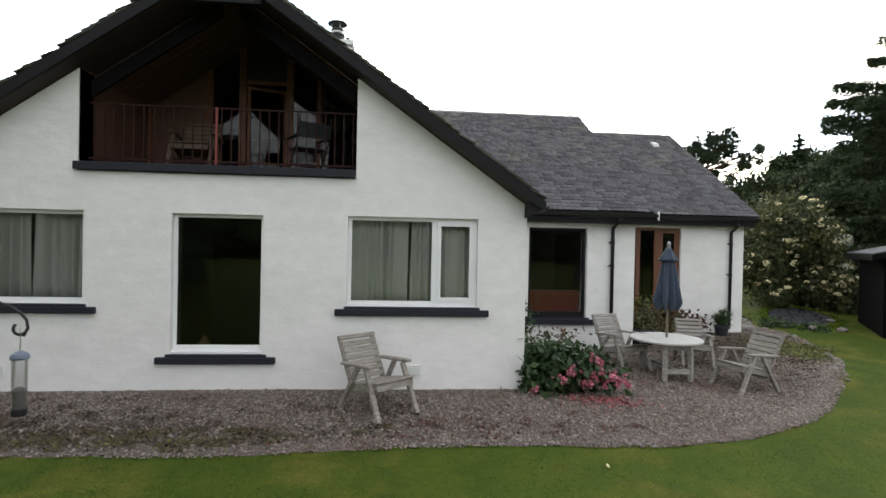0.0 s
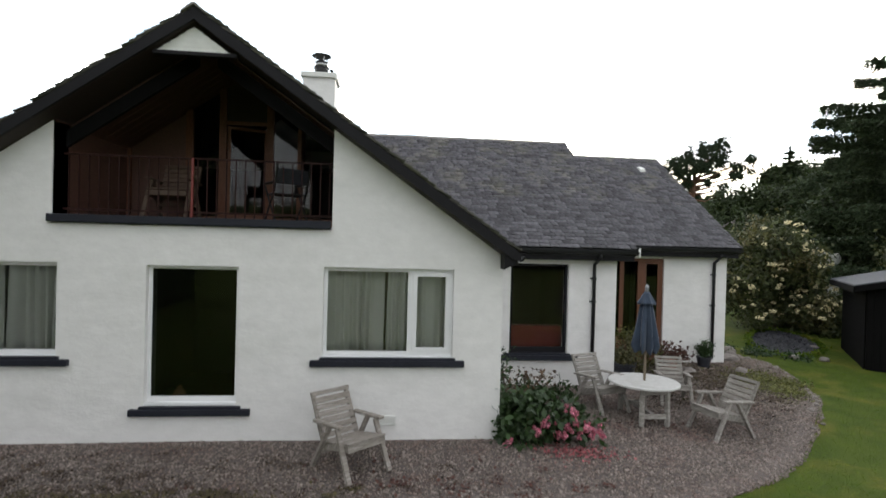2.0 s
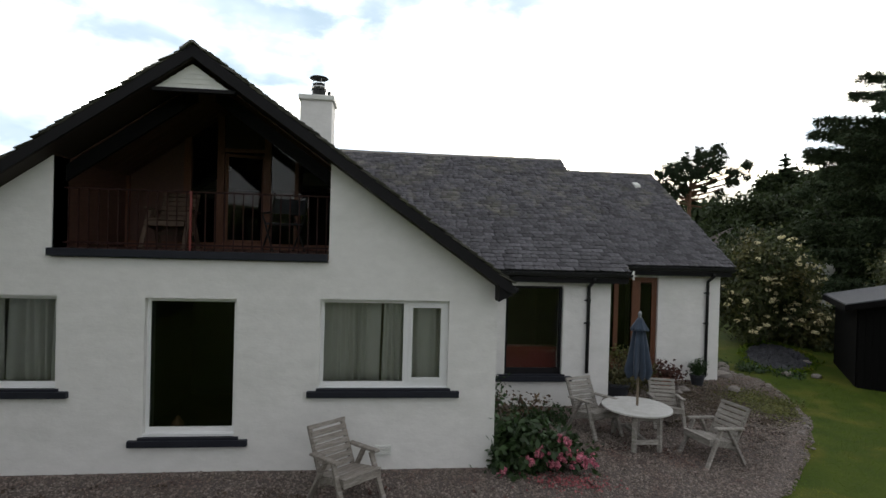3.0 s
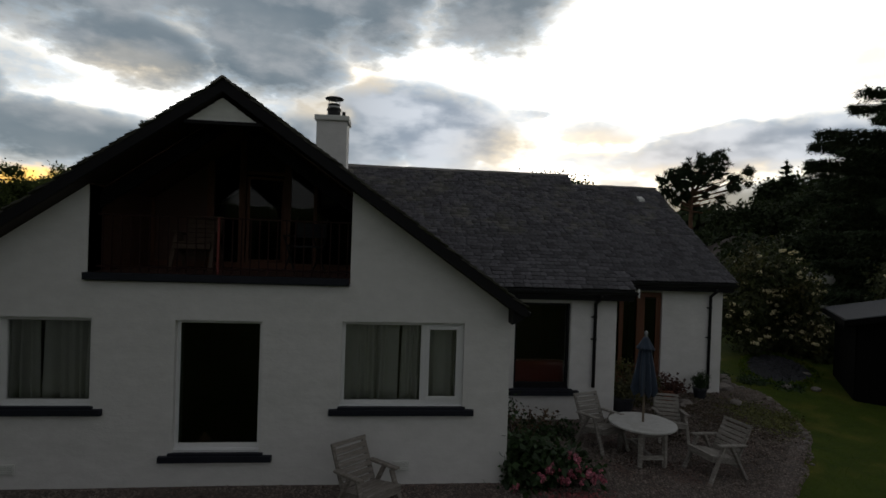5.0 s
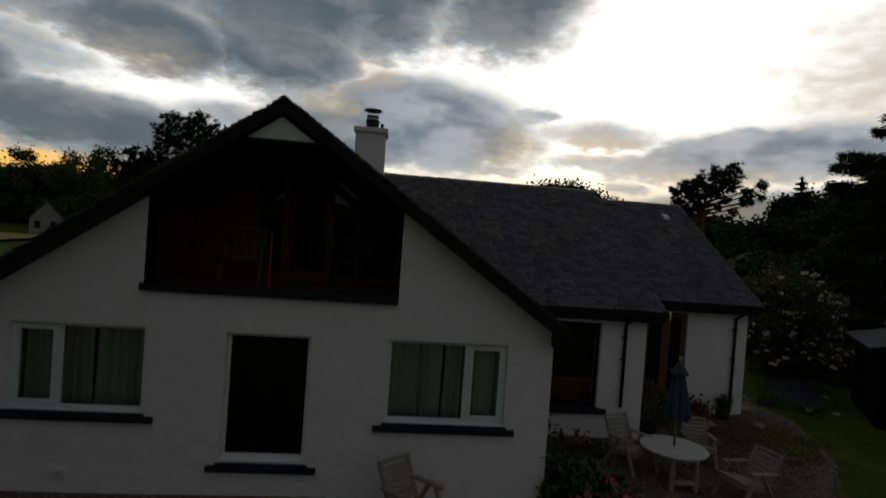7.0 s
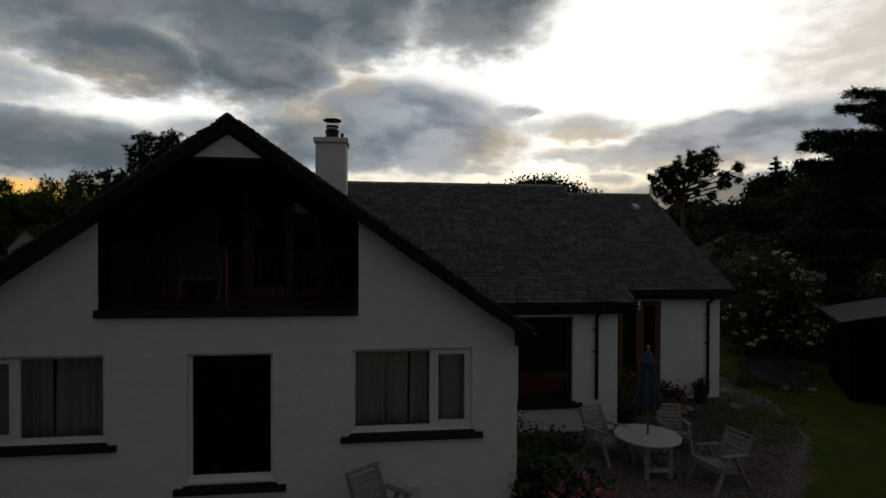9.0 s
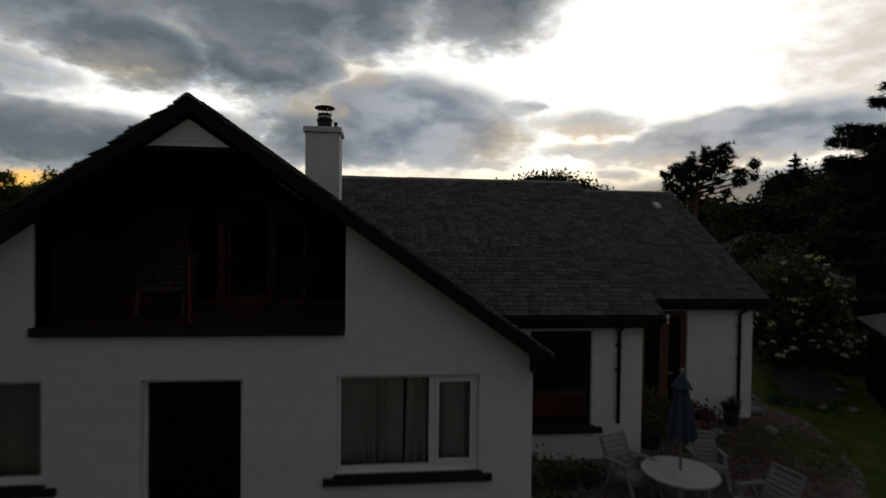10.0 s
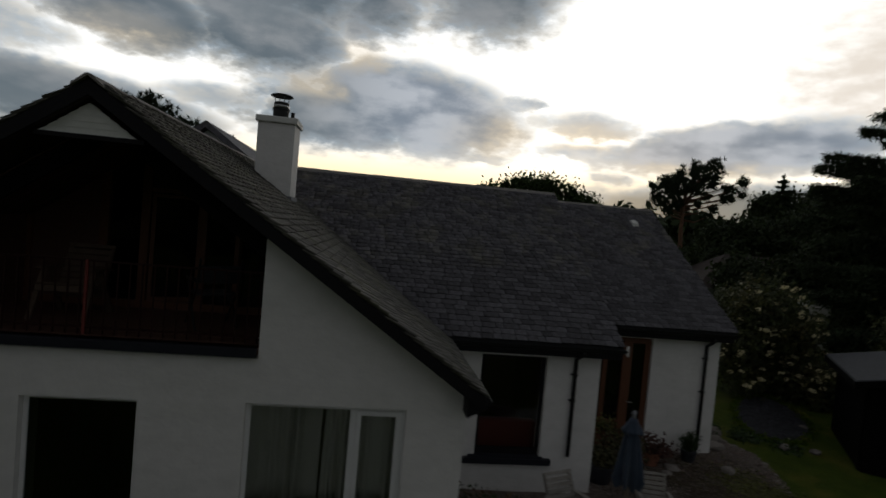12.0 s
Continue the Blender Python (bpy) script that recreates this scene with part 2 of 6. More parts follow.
M_LEAD = material("lead", (0.3, 0.31, 0.33), (0.2, 0.21, 0.23), 8, 0.5, metal=0.3, bump=0.1)
M_GRAVEL = material("gravel_bed", (0.15, 0.122, 0.11), (0.075, 0.06, 0.054), 38, 0.95, bump=1.0, bump_scale=42, c3=(0.09, 0.06, 0.05), scale3=2.5)
M_STONES = material("gravel_stones", (0.27, 0.226, 0.2), (0.17, 0.138, 0.118), 20, 0.9, vary=0.42, island=True, c3=(0.15, 0.09, 0.075), scale3=1.3)
M_ROCK = material("field_stone", (0.27, 0.24, 0.22), (0.17, 0.15, 0.135), 9, 0.9, bump=0.5, bump_scale=25, vary=0.2)
M_GRASS = material("lawn", (0.07, 0.096, 0.0105), (0.04, 0.066, 0.007), 2.2, 0.95, c3=(0.12, 0.115, 0.02), scale3=1.0, bump=0.8, bump_scale=50, spec=0.15)
M_BLADE = material("grass_blades", (0.125, 0.19, 0.02), (0.066, 0.118, 0.012), 1.6, 0.7, vary=0.3, island=True, c3=(0.25, 0.24, 0.042), scale3=1.0, through_light=0.55, spec=0.2)
M_WEATHERED = material("weathered_teak", (0.33, 0.305, 0.275), (0.175, 0.158, 0.14), 9, 0.85, bump=0.35, bump_scale=40, c3=(0.42, 0.4, 0.37), scale3=3, vary=0.12, stretch=(1.2, 8, 8))
M_TABLETOP = material("weathered_table_top", (0.56, 0.55, 0.53), (0.46, 0.45, 0.43), 10, 0.7, bump=0.15, c3=(0.4, 0.39, 0.36), scale3=3)
M_BLUE = material("faded_blue_canvas", (0.04, 0.059, 0.092), (0.024, 0.036, 0.06), 6, 0.9, bump=0.2, bump_scale=160, sheen=0.2)
# chair wood made darker to carry the shade inside the balcony
M_BALCHAIR = material("shaded_brown_garden_wood", (0.115, 0.075, 0.05), (0.07, 0.046, 0.031), 12, 0.75, bump=0.2)
M_MOSS = material("moss", (0.085, 0.066, 0.03), (0.055, 0.047, 0.02), 14, 0.95, vary=0.4, island=True)
M_ROOFMOSS = material("rusty_roof_moss", (0.1, 0.062, 0.04), (0.055, 0.04, 0.028), 14, 0.95, vary=0.5, island=True)
M_POLE = material("pale_wood_pole", (0.22, 0.17, 0.12), (0.15, 0.115, 0.08), 10, 0.6, stretch=(6, 6, 1))
M_CURTAIN = material("grey_curtain", (0.74, 0.74, 0.7), (0.62, 0.62, 0.585), 30, 0.95, bump=0.15, bump_scale=220, sheen=0.2)
M_ROOM = material("room_plaster", (0.3, 0.26, 0.22), (0.26, 0.22, 0.19), 3, 0.9)
M_FLOORB = material("room_floor", (0.12, 0.08, 0.05), (0.08, 0.05, 0.03), 6, 0.6)
M_SOFA = material("red_sofa_cloth", (0.21, 0.042, 0.03), (0.15, 0.032, 0.024), 25, 0.9, sheen=0.3)
M_FELT = material("grey_roof_felt", (0.09, 0.094, 0.105), (0.06, 0.063, 0.07), 12, 0.85, bump=0.4, bump_scale=90)
M_SHED = material("black_tarred_boards", (0.0035, 0.0035, 0.0035), (0.006, 0.0055, 0.0055), 10, 0.9, bump=0.3, stretch=(1, 1, 8), spec=0.08)
M_BARK = material("bark", (0.1, 0.07, 0.05), (0.055, 0.04, 0.03), 9, 0.95, bump=0.8, bump_scale=18, stretch=(1, 1, 0.3))
M_PINEBARK = material("orange_pine_bark", (0.19, 0.1, 0.06), (0.1, 0.055, 0.035), 5, 0.95, bump=0.8, bump_scale=12)
M_CONIFER = material("conifer_needles", (0.048, 0.066, 0.033), (0.028, 0.044, 0.020), 1.2, 0.8, vary=0.4, island=True, through_light=0.15, spec=0.2)
M_PINE = material("pine_needles", (0.047, 0.065, 0.036), (0.029, 0.044, 0.023), 1.0, 0.8, vary=0.4, island=True, through_light=0.12, spec=0.2)
M_LEAF = material("broad_leaves", (0.055, 0.085, 0.022), (0.03, 0.055, 0.013), 0.9, 0.65, vary=0.45, island=True, through_light=0.25, spec=0.3)
M_LEAFDARK = material("dark_broad_leaves", (0.043, 0.059, 0.021), (0.023, 0.038, 0.011), 0.8, 0.65, vary=0.45, island=True, through_light=0.2, spec=0.3)
# leaf colour lightened in place of sky light on the skyline trees
M_WOODS = material("lightened_wood_leaves", (0.12, 0.15, 0.045), (0.07, 0.1, 0.027), 0.5, 0.7, vary=0.45, island=True, through_light=0.45, spec=0.3)
M_WEED = material("yellow_green_weeds", (0.17, 0.17, 0.05), (0.1, 0.11, 0.03), 3, 0.8, vary=0.4, island=True, through_light=0.2)
M_BUSH = material("bush_leaves", (0.038, 0.072, 0.02), (0.02, 0.044, 0.011), 5, 0.55, vary=0.45, island=True, through_light=0.2)
M_RHODO = material("rhododendron_leaves", (0.072, 0.084, 0.026), (0.036, 0.05, 0.015), 1.5, 0.6, vary=0.5, island=True, through_light=0.25, c3=(0.14, 0.115, 0.04), scale3=0.9)
M_CREAM = material("cream_blossom", (0.8, 0.73, 0.47), (0.7, 0.61, 0.34), 20, 0.8, vary=0.2, island=True, through_light=0.2)
M_PINK = material("pink_petals", (0.76, 0.36, 0.43), (0.42, 0.06, 0.12), 9, 0.7, vary=0.6, island=True, through_light=0.25)
M_FALLEN = material("fallen_petals", (0.36, 0.11, 0.12), (0.24, 0.06, 0.065), 14, 0.8, vary=0.4, island=True)
M_RUST = material("brown_dead_leaves", (0.1, 0.042, 0.03), (0.055, 0.025, 0.02), 12, 0.85, vary=0.4, island=True)
M_POT = material("dark_glazed_pot", (0.02, 0.022, 0.03), (0.035, 0.037, 0.045), 8, 0.4)
M_TERRA = material("terracotta", (0.36, 0.15, 0.09), (0.19, 0.075, 0.045), 8, 0.85, bump=0.2)
M_STEEL = material("stainless_flue", (0.5, 0.5, 0.5), (0.4, 0.4, 0.4), 8, 0.3, metal=1.0)
M_IRON = material("black_iron", (0.012, 0.012, 0.012), (0.02, 0.02, 0.02), 12, 0.5, metal=0.3)
M_MESHWIRE = material("feeder_seed_mesh", (0.2, 0.19, 0.18), (0.1, 0.095, 0.09), 130, 0.6, bump=0.5, bump_scale=150, metal=0.2)
M_BLUEGREY = material("blue_grey_lid", (0.12, 0.14, 0.19), (0.08, 0.1, 0.14), 12, 0.5)
M_TARP = material("dark_slate_chippings", (0.03, 0.031, 0.037), (0.017, 0.018, 0.022), 25, 0.95, bump=0.8, bump_scale=25)
M_CHIPS = material("slate_chips", (0.075, 0.075, 0.09), (0.04, 0.04, 0.05), 12, 0.8, vary=0.6, island=True)
M_REDLEAF = material("red_brown_leaves", (0.13, 0.06, 0.035), (0.07, 0.06, 0.022), 9, 0.7, vary=0.5, island=True)
M_LITTER = material("leaf_litter", (0.085, 0.058, 0.04), (0.05, 0.036, 0.025), 9, 0.9, vary=0.5, island=True)
M_OLIVE = material("olive_leaves", (0.1, 0.09, 0.035), (0.06, 0.06, 0.022), 6, 0.7, vary=0.5, island=True, through_light=0.2)
M_TEAK = material("brown_weathered_teak", (0.33, 0.295, 0.26), (0.165, 0.14, 0.12), 9, 0.85, bump=0.35, bump_scale=40, c3=(0.4, 0.37, 0.345), scale3=3, stretch=(1.2, 8, 8))
M_BISQUE = material("buff_pottery", (0.75, 0.42, 0.27), (0.6, 0.3, 0.18), 20, 0.6)
M_FIELD = material("pale_field", (0.34, 0.27, 0.07), (0.22, 0.19, 0.05), 0.6, 0.95)
M_DULLWHITE = material("weathered_white_render", (0.3, 0.29, 0.27), (0.22, 0.21, 0.2), 1.5, 0.9)
M_WHITEPAINT = material("white_paint", (0.75, 0.75, 0.72), (0.66, 0.66, 0.63), 4, 0.7)
M_BROWNROOF = material("brown_roof_tiles", (0.045, 0.03, 0.024), (0.03, 0.021, 0.018), 4, 0.85, bump=0.4, bump_scale=6)
G_PANE = glass_material("window_glass")
G_DARK = glass_material("tinted_window_glass", (0.5, 0.53, 0.52), 0.75)
G_CLEAR = glass_material("plain_window_glass", (0.85, 0.86, 0.85), 0.5)
G_TUBE = glass_material("feeder_plastic", (0.8, 0.8, 0.8), 0.5)
G_SCREEN = glass_material("balcony_glass", (0.7, 0.7, 0.7), 0.5)


# ---- shaping helpers ----
def part(name, bm, mat, parent=None, label="", smooth=False):
    me = bpy.data.meshes.new(name)
    bmesh.ops.recalc_face_normals(bm, faces=bm.faces[:])
    bm.to_mesh(me)
    bm.free()
    me.materials.append(mat)
    if smooth:
        me.polygons.foreach_set("use_smooth", [True] * len(me.polygons))
    ob = new(name, me)
    if parent is not None:
        ob.parent = parent
    if label:
        ob["label"] = label
    return ob


def soup(name, verts, faces, mat, parent=None, label="", smooth=False):
    """A mesh from arrays, for what has very many small pieces."""
    me = bpy.data.meshes.new(name)
    verts, faces = np.asarray(verts, dtype=np.float32), np.asarray(faces, dtype=np.int32)
    k = faces.shape[1]
    me.vertices.add(len(verts))
    me.vertices.foreach_set("co", verts.ravel())
    me.loops.add(faces.size)
    me.loops.foreach_set("vertex_index", faces.ravel())
    me.polygons.add(len(faces))
    me.polygons.foreach_set("loop_start", np.arange(len(faces), dtype=np.int32) * k)
    if smooth:
        me.polygons.foreach_set("use_smooth", [True] * len(faces))
    me.update(calc_edges=True)
    me.validate()
    me.materials.append(mat)
    ob = new(name, me)
    if parent is not None:
        ob.parent = parent
    if label:
        ob["label"] = label
    return ob


def thing(name, label, category, at=(0, 0, 0), group="", kind="", turn=0.0):
    ob = new(name)
    ob.matrix_basis = pose(*at, 0, 0, turn)
    return tagged(ob, label, category, group, kind)


def box(bm, x0, x1, y0, y1, z0, z1, bevel=0.0):
    r = bmesh.ops.create_cube(bm, size=1.0, matrix=Matrix.Translation(((x0 + x1) / 2, (y0 + y1) / 2, (z0 + z1) / 2)) @ Matrix.Diagonal((abs(x1 - x0), abs(y1 - y0), abs(z1 - z0), 1)))
    if bevel:
        vs = set(r["verts"])
        es = [e for e in bm.edges if e.verts[0] in vs and e.verts[1] in vs]
        bmesh.ops.bevel(bm, geom=es, offset=bevel, segments=2, affect="EDGES", profile=0.6)
    return bm


def boxed(*a, bevel=0.0):
    return box(bmesh.new(), *a, bevel=bevel)


def beam(bm, p, q, w, h, bevel=0.0, up=(0, 0, 1)):
    """A bar from p to q, w wide across and h deep."""
    p, q = Vector(p), Vector(q)
    d = q - p
    zdir = d.normalized()
    xdir = Vector(up).cross(zdir)
    if xdir.length < 1e-4:
        xdir = Vector((1, 0, 0))
    xdir.normalize()
    ydir = zdir.cross(xdir)
    m = Matrix((xdir, ydir, zdir)).transposed().to_4x4()
    m.translation = (p + q) / 2
    r = bmesh.ops.create_cube(bm, size=1.0, matrix=m @ Matrix.Diagonal((w, h, d.length, 1)))
    if bevel:
        vs = set(r["verts"])
        es = [e for e in bm.edges if e.verts[0] in vs and e.verts[1] in vs]
        bmesh.ops.bevel(bm, geom=es, offset=bevel, segments=1, affect="EDGES")
    return bm


def tube(bm, pts, radii, seg=10, cap=True):
    """A round bar along points, with a radius at each."""
    pts = [Vector(p) for p in pts]
    if isinstance(radii, (int, float)):
        radii = [radii] * len(pts)
    rings = []
    side = None
    for i, p in enumerate(pts):
        d = (pts[min(i + 1, len(pts) - 1)] - pts[max(i - 1, 0)]).normalized()
        if side is None:
            side = d.orthogonal().normalized()
        else:
            side = (side - d * side.dot(d)).normalized()
        o = d.cross(side)
        rings.append([bm.verts.new(p + (side * math.cos(a) + o * math.sin(a)) * radii[i]) for a in [2 * math.pi * k / seg for k in range(seg)]])
    for a, b in zip(rings, rings[1:]):
        for k in range(seg):
            bm.faces.new((a[k], a[(k + 1) % seg], b[(k + 1) % seg], b[k]))
    if cap:
        bm.faces.new(rings[0][::-1])
        bm.faces.new(rings[-1])
    return bm


def lathe(bm, profile, centre=(0, 0, 0), seg=20):
    """A turned body: (radius, height) pairs round an upright axis."""
    c = Vector(centre)
    rings = [[bm.verts.new(c + Vector((r * math.cos(a), r * math.sin(a), z))) for a in [2 * math.pi * k / seg for k in range(seg)]] for r, z in profile]
    for a, b in zip(rings, rings[1:]):
        for k in range(seg):
            bm.faces.new((a[k], a[(k + 1) % seg], b[(k + 1) % seg], b[k]))
    bm.faces.new(rings[0][::-1])
    bm.faces.new(rings[-1])
    return bm


def slab_with_holes(outline, holes, y0, y1):
    """An upright wall in the x-z plane, from y0 to y1, with openings through it."""
    bm = bmesh.new()
    edges = []
    for loop in (outline, *holes):
        vs = [bm.verts.new((x, y0, z)) for x, z in loop]
        edges += [bm.edges.new((vs[i], vs[(i + 1) % len(vs)])) for i in range(len(vs))]
    bmesh.ops.triangle_fill(bm, edges=edges, use_beauty=True, use_dissolve=False)
    r = bmesh.ops.extrude_face_region(bm, geom=bm.faces[:])
    bmesh.ops.translate(bm, vec=(0, y1 - y0, 0), verts=[v for v in r["geom"] if isinstance(v, bmesh.types.BMVert)])
    return bm


def rect(x0, x1, z0, z1):
    return [(x0, z0), (x1, z0), (x1, z1), (x0, z1)]


def prism(bm, section, axis, a, b):
    """A section of (s, z) pairs drawn out along x or y from a to b."""
    put = (lambda s, z, t: (t, s, z)) if axis == "x" else (lambda s, z, t: (s, t, z))
    lo, hi = [bm.verts.new(put(s, z, a)) for s, z in section], [bm.verts.new(put(s, z, b)) for s, z in section]
    n = len(section)
    for i in range(n):
        bm.faces.new((lo[i], lo[(i + 1) % n], hi[(i + 1) % n], hi[i]))
    bm.faces.new(lo[::-1])
    bm.faces.new(hi)
    return bm


def smoothstep(v, a, b):
    t = np.clip((v - a) / (b - a), 0, 1)
    return t * t * (3 - 2 * t)


# ---- ground ----
def ground_height(x, y):
    x, y = np.asarray(x, dtype=float), np.asarray(y, dtype=float)
    right = smoothstep(x, 1.5, 4.0)
    near_house = -0.1 + 0.1 * smoothstep(y, 7.2, 8.9)
    terrace = -0.1 + 0.035 * smoothstep(y, 8.0, 10.5) + 0.08 * smoothstep(y, 11.5, 14.0)
    h = near_house * (1 - right) + terrace * right
    h = h - 0.09 * np.exp(-((x - 5.8) ** 2 + (y - 9.3) ** 2) / 1.1)
    h = h + 0.5 * smoothstep(y, 15.0, 24.0) * smoothstep(x, 6.0, 12.0)
    h = h + 0.012 * np.sin(x * 1.3 + 0.5) * np.sin(y * 1.1)
    h = h + 1.0 * smoothstep(y, 42, 72) * smoothstep(-x, 18, 34)
    r = np.hypot(x, y)
    return h + 3.0 * smoothstep(r, 90, 160) + 42.0 * smoothstep(r, 180, 640)


GRAVEL_EDGE = [(-9.5, 7.0), (-6, 7.1), (-4, 7.15), (-2.5, 7.18), (-1.0, 7.16), (0.6, 7.27), (2.0, 7.25), (3.2, 7.25), (4.2, 7.38), (5.2, 7.85), (6.1, 8.5), (7.0, 9.35),
               (7.8, 10.2), (8.5, 11.0), (8.95, 11.9), (9.3, 12.8), (9.5, 13.8), (9.1, 14.7), (8.5, 15.3)]
GRAVEL_POLY = GRAVEL_EDGE + [(8.4, 13.9), (4.9, 13.9), (4.9, 12.1), (2.0, 12.1), (2.0, 9.2), (-9.5, 9.2)]


def inside(poly, x, y):
    x, y = np.asarray(x), np.asarray(y)
    hit = np.zeros(x.shape, bool)
    for (x0, y0), (x1, y1) in zip(poly, poly[1:] + poly[:1]):
        c = (y0 > y) != (y1 > y)
        with np.errstate(divide="ignore", invalid="ignore"):
            xi = (x1 - x0) * (y - y0) / (y1 - y0 + 1e-12) + x0
        hit ^= c & (x < xi)
    return hit


def wavy(x, y):
    return x + 0.015 * np.sin(y * 9 + 2 * x), y + 0.02 * np.sin(x * 2.7) + 0.012 * np.sin(x * 8.3 + 1)


def in_gravel(x, y):
    return inside(GRAVEL_POLY, *wavy(np.asarray(x, float), np.asarray(y, float)))


def make_ground():
    far = [30, 45, 75, 140, 300, 700, 1800]
    xs = np.array([-v for v in far[::-1]] + [-22, -17] + list(np.linspace(-13, 20, 133)) + [24] + far)
    ys = np.array([-v for v in far[::-1]] + [-20, -12] + list(np.linspace(-6, 26, 129)) + far)
    X, Y = np.meshgrid(xs, ys)
    V = np.stack([X, Y, ground_height(X, Y)], -1).reshape(-1, 3)
    n, m = len(xs), len(ys)
    idx = np.arange(n * m).reshape(m, n)
    F = np.stack([idx[:-1, :-1], idx[:-1, 1:], idx[1:, 1:], idx[1:, :-1]], -1).reshape(-1, 4)
    ob = soup("ground", V, F, M_GRASS, smooth=True)
    tagged(ob, "mown green lawn with darker and yellower patches", "lawn", kind="structure")
    # gravel bed, slightly proud of the soil
    st = 0.06
    xs, ys = np.arange(-9.5, 9.8, st), np.arange(6.9, 15.5, st)
    X, Y = np.meshgrid(xs, ys)
    Z = ground_height(X, Y) + 0.012
    idx = np.arange(X.size).reshape(X.shape)
    cx, cy = X[:-1, :-1] + st / 2, Y[:-1, :-1] + st / 2
    keep = in_gravel(cx, cy) & in_gravel(cx, cy - 0.1) & in_gravel(cx + 0.1, cy) & in_gravel(cx - 0.1, cy)
    keep |= in_gravel(cx, cy) & (cy > 9.0) & (cx < 5.0)
    F = np.stack([idx[:-1, :-1], idx[:-1, 1:], idx[1:, 1:], idx[1:, :-1]], -1)[keep]
    used, inv = np.unique(F, return_inverse=True)
    V = np.stack([X, Y, Z], -1).reshape(-1, 3)[used]
    F = inv.reshape(-1, 4)
    # a smooth border strip along the lawn
    t = np.arange(0, len(GRAVEL_EDGE) - 1, 0.04)
    E = np.array(GRAVEL_EDGE)
    k = t.astype(int)
    fr = (t - k)[:, None]
    p0, p1, p2, p3 = E[np.maximum(k - 1, 0)], E[k], E[k + 1], E[np.minimum(k + 2, len(E) - 1)]
    C = 0.5 * (2 * p1 + (p2 - p0) * fr + (2 * p0 - 5 * p1 + 4 * p2 - p3) * fr ** 2 + (3 * p1 - p0 - 3 * p2 + p3) * fr ** 3)
    C[:, 1] += 0.012 * np.sin(C[:, 0] * 7) + 0.008 * np.sin(C[:, 0] * 19)
    T = np.gradient(C, axis=0)
    T /= np.linalg.norm(T, axis=1, keepdims=True)
    Nn = np.column_stack([-T[:, 1], T[:, 0]])
    rings = []
    for off, up in ((-0.02, -0.02), (0.0, 0.012), (0.12, 0.017), (0.26, 0.018)):
        q = C + Nn * off
        rings.append(np.column_stack([q, ground_height(q[:, 0], q[:, 1]) + up]))
    base, m = len(V), len(C)
    V = np.concatenate([V] + rings)
    i = np.arange(m - 1)
    F = np.concatenate([F] + [np.column_stack([base + j * m + i, base + j * m + i + 1, base + (j + 1) * m + i + 1, base + (j + 1) * m + i]) for j in range(3)])
    bed = soup("gravel", V, F, M_GRAVEL, smooth=True)
    tagged(bed, "pinkish grey gravel round the house", "gravel", kind="structure")


make_ground()


# ---- house ----
RX, RZ, RS = -1.93, 5.505, 0.703          # front gable: ridge x, ridge height, slope
AY, AZ, SL = 11.62, 2.62, 0.645        # main roof: eave y, eave height, slope
ARY = 16.0                              # its ridge
BY, BZ = 13.43, 2.705                    # lower wing: eave y, eave height
BRY = 17.6
ARZ, BRZ = AZ + SL * (ARY - AY), BZ + SL * (BRY - BY)
house = thing("house", "white rendered house with slate roofs and an open gable balcony", "house")


def front_roof_z(x):
    return RZ - RS * abs(x - RX)


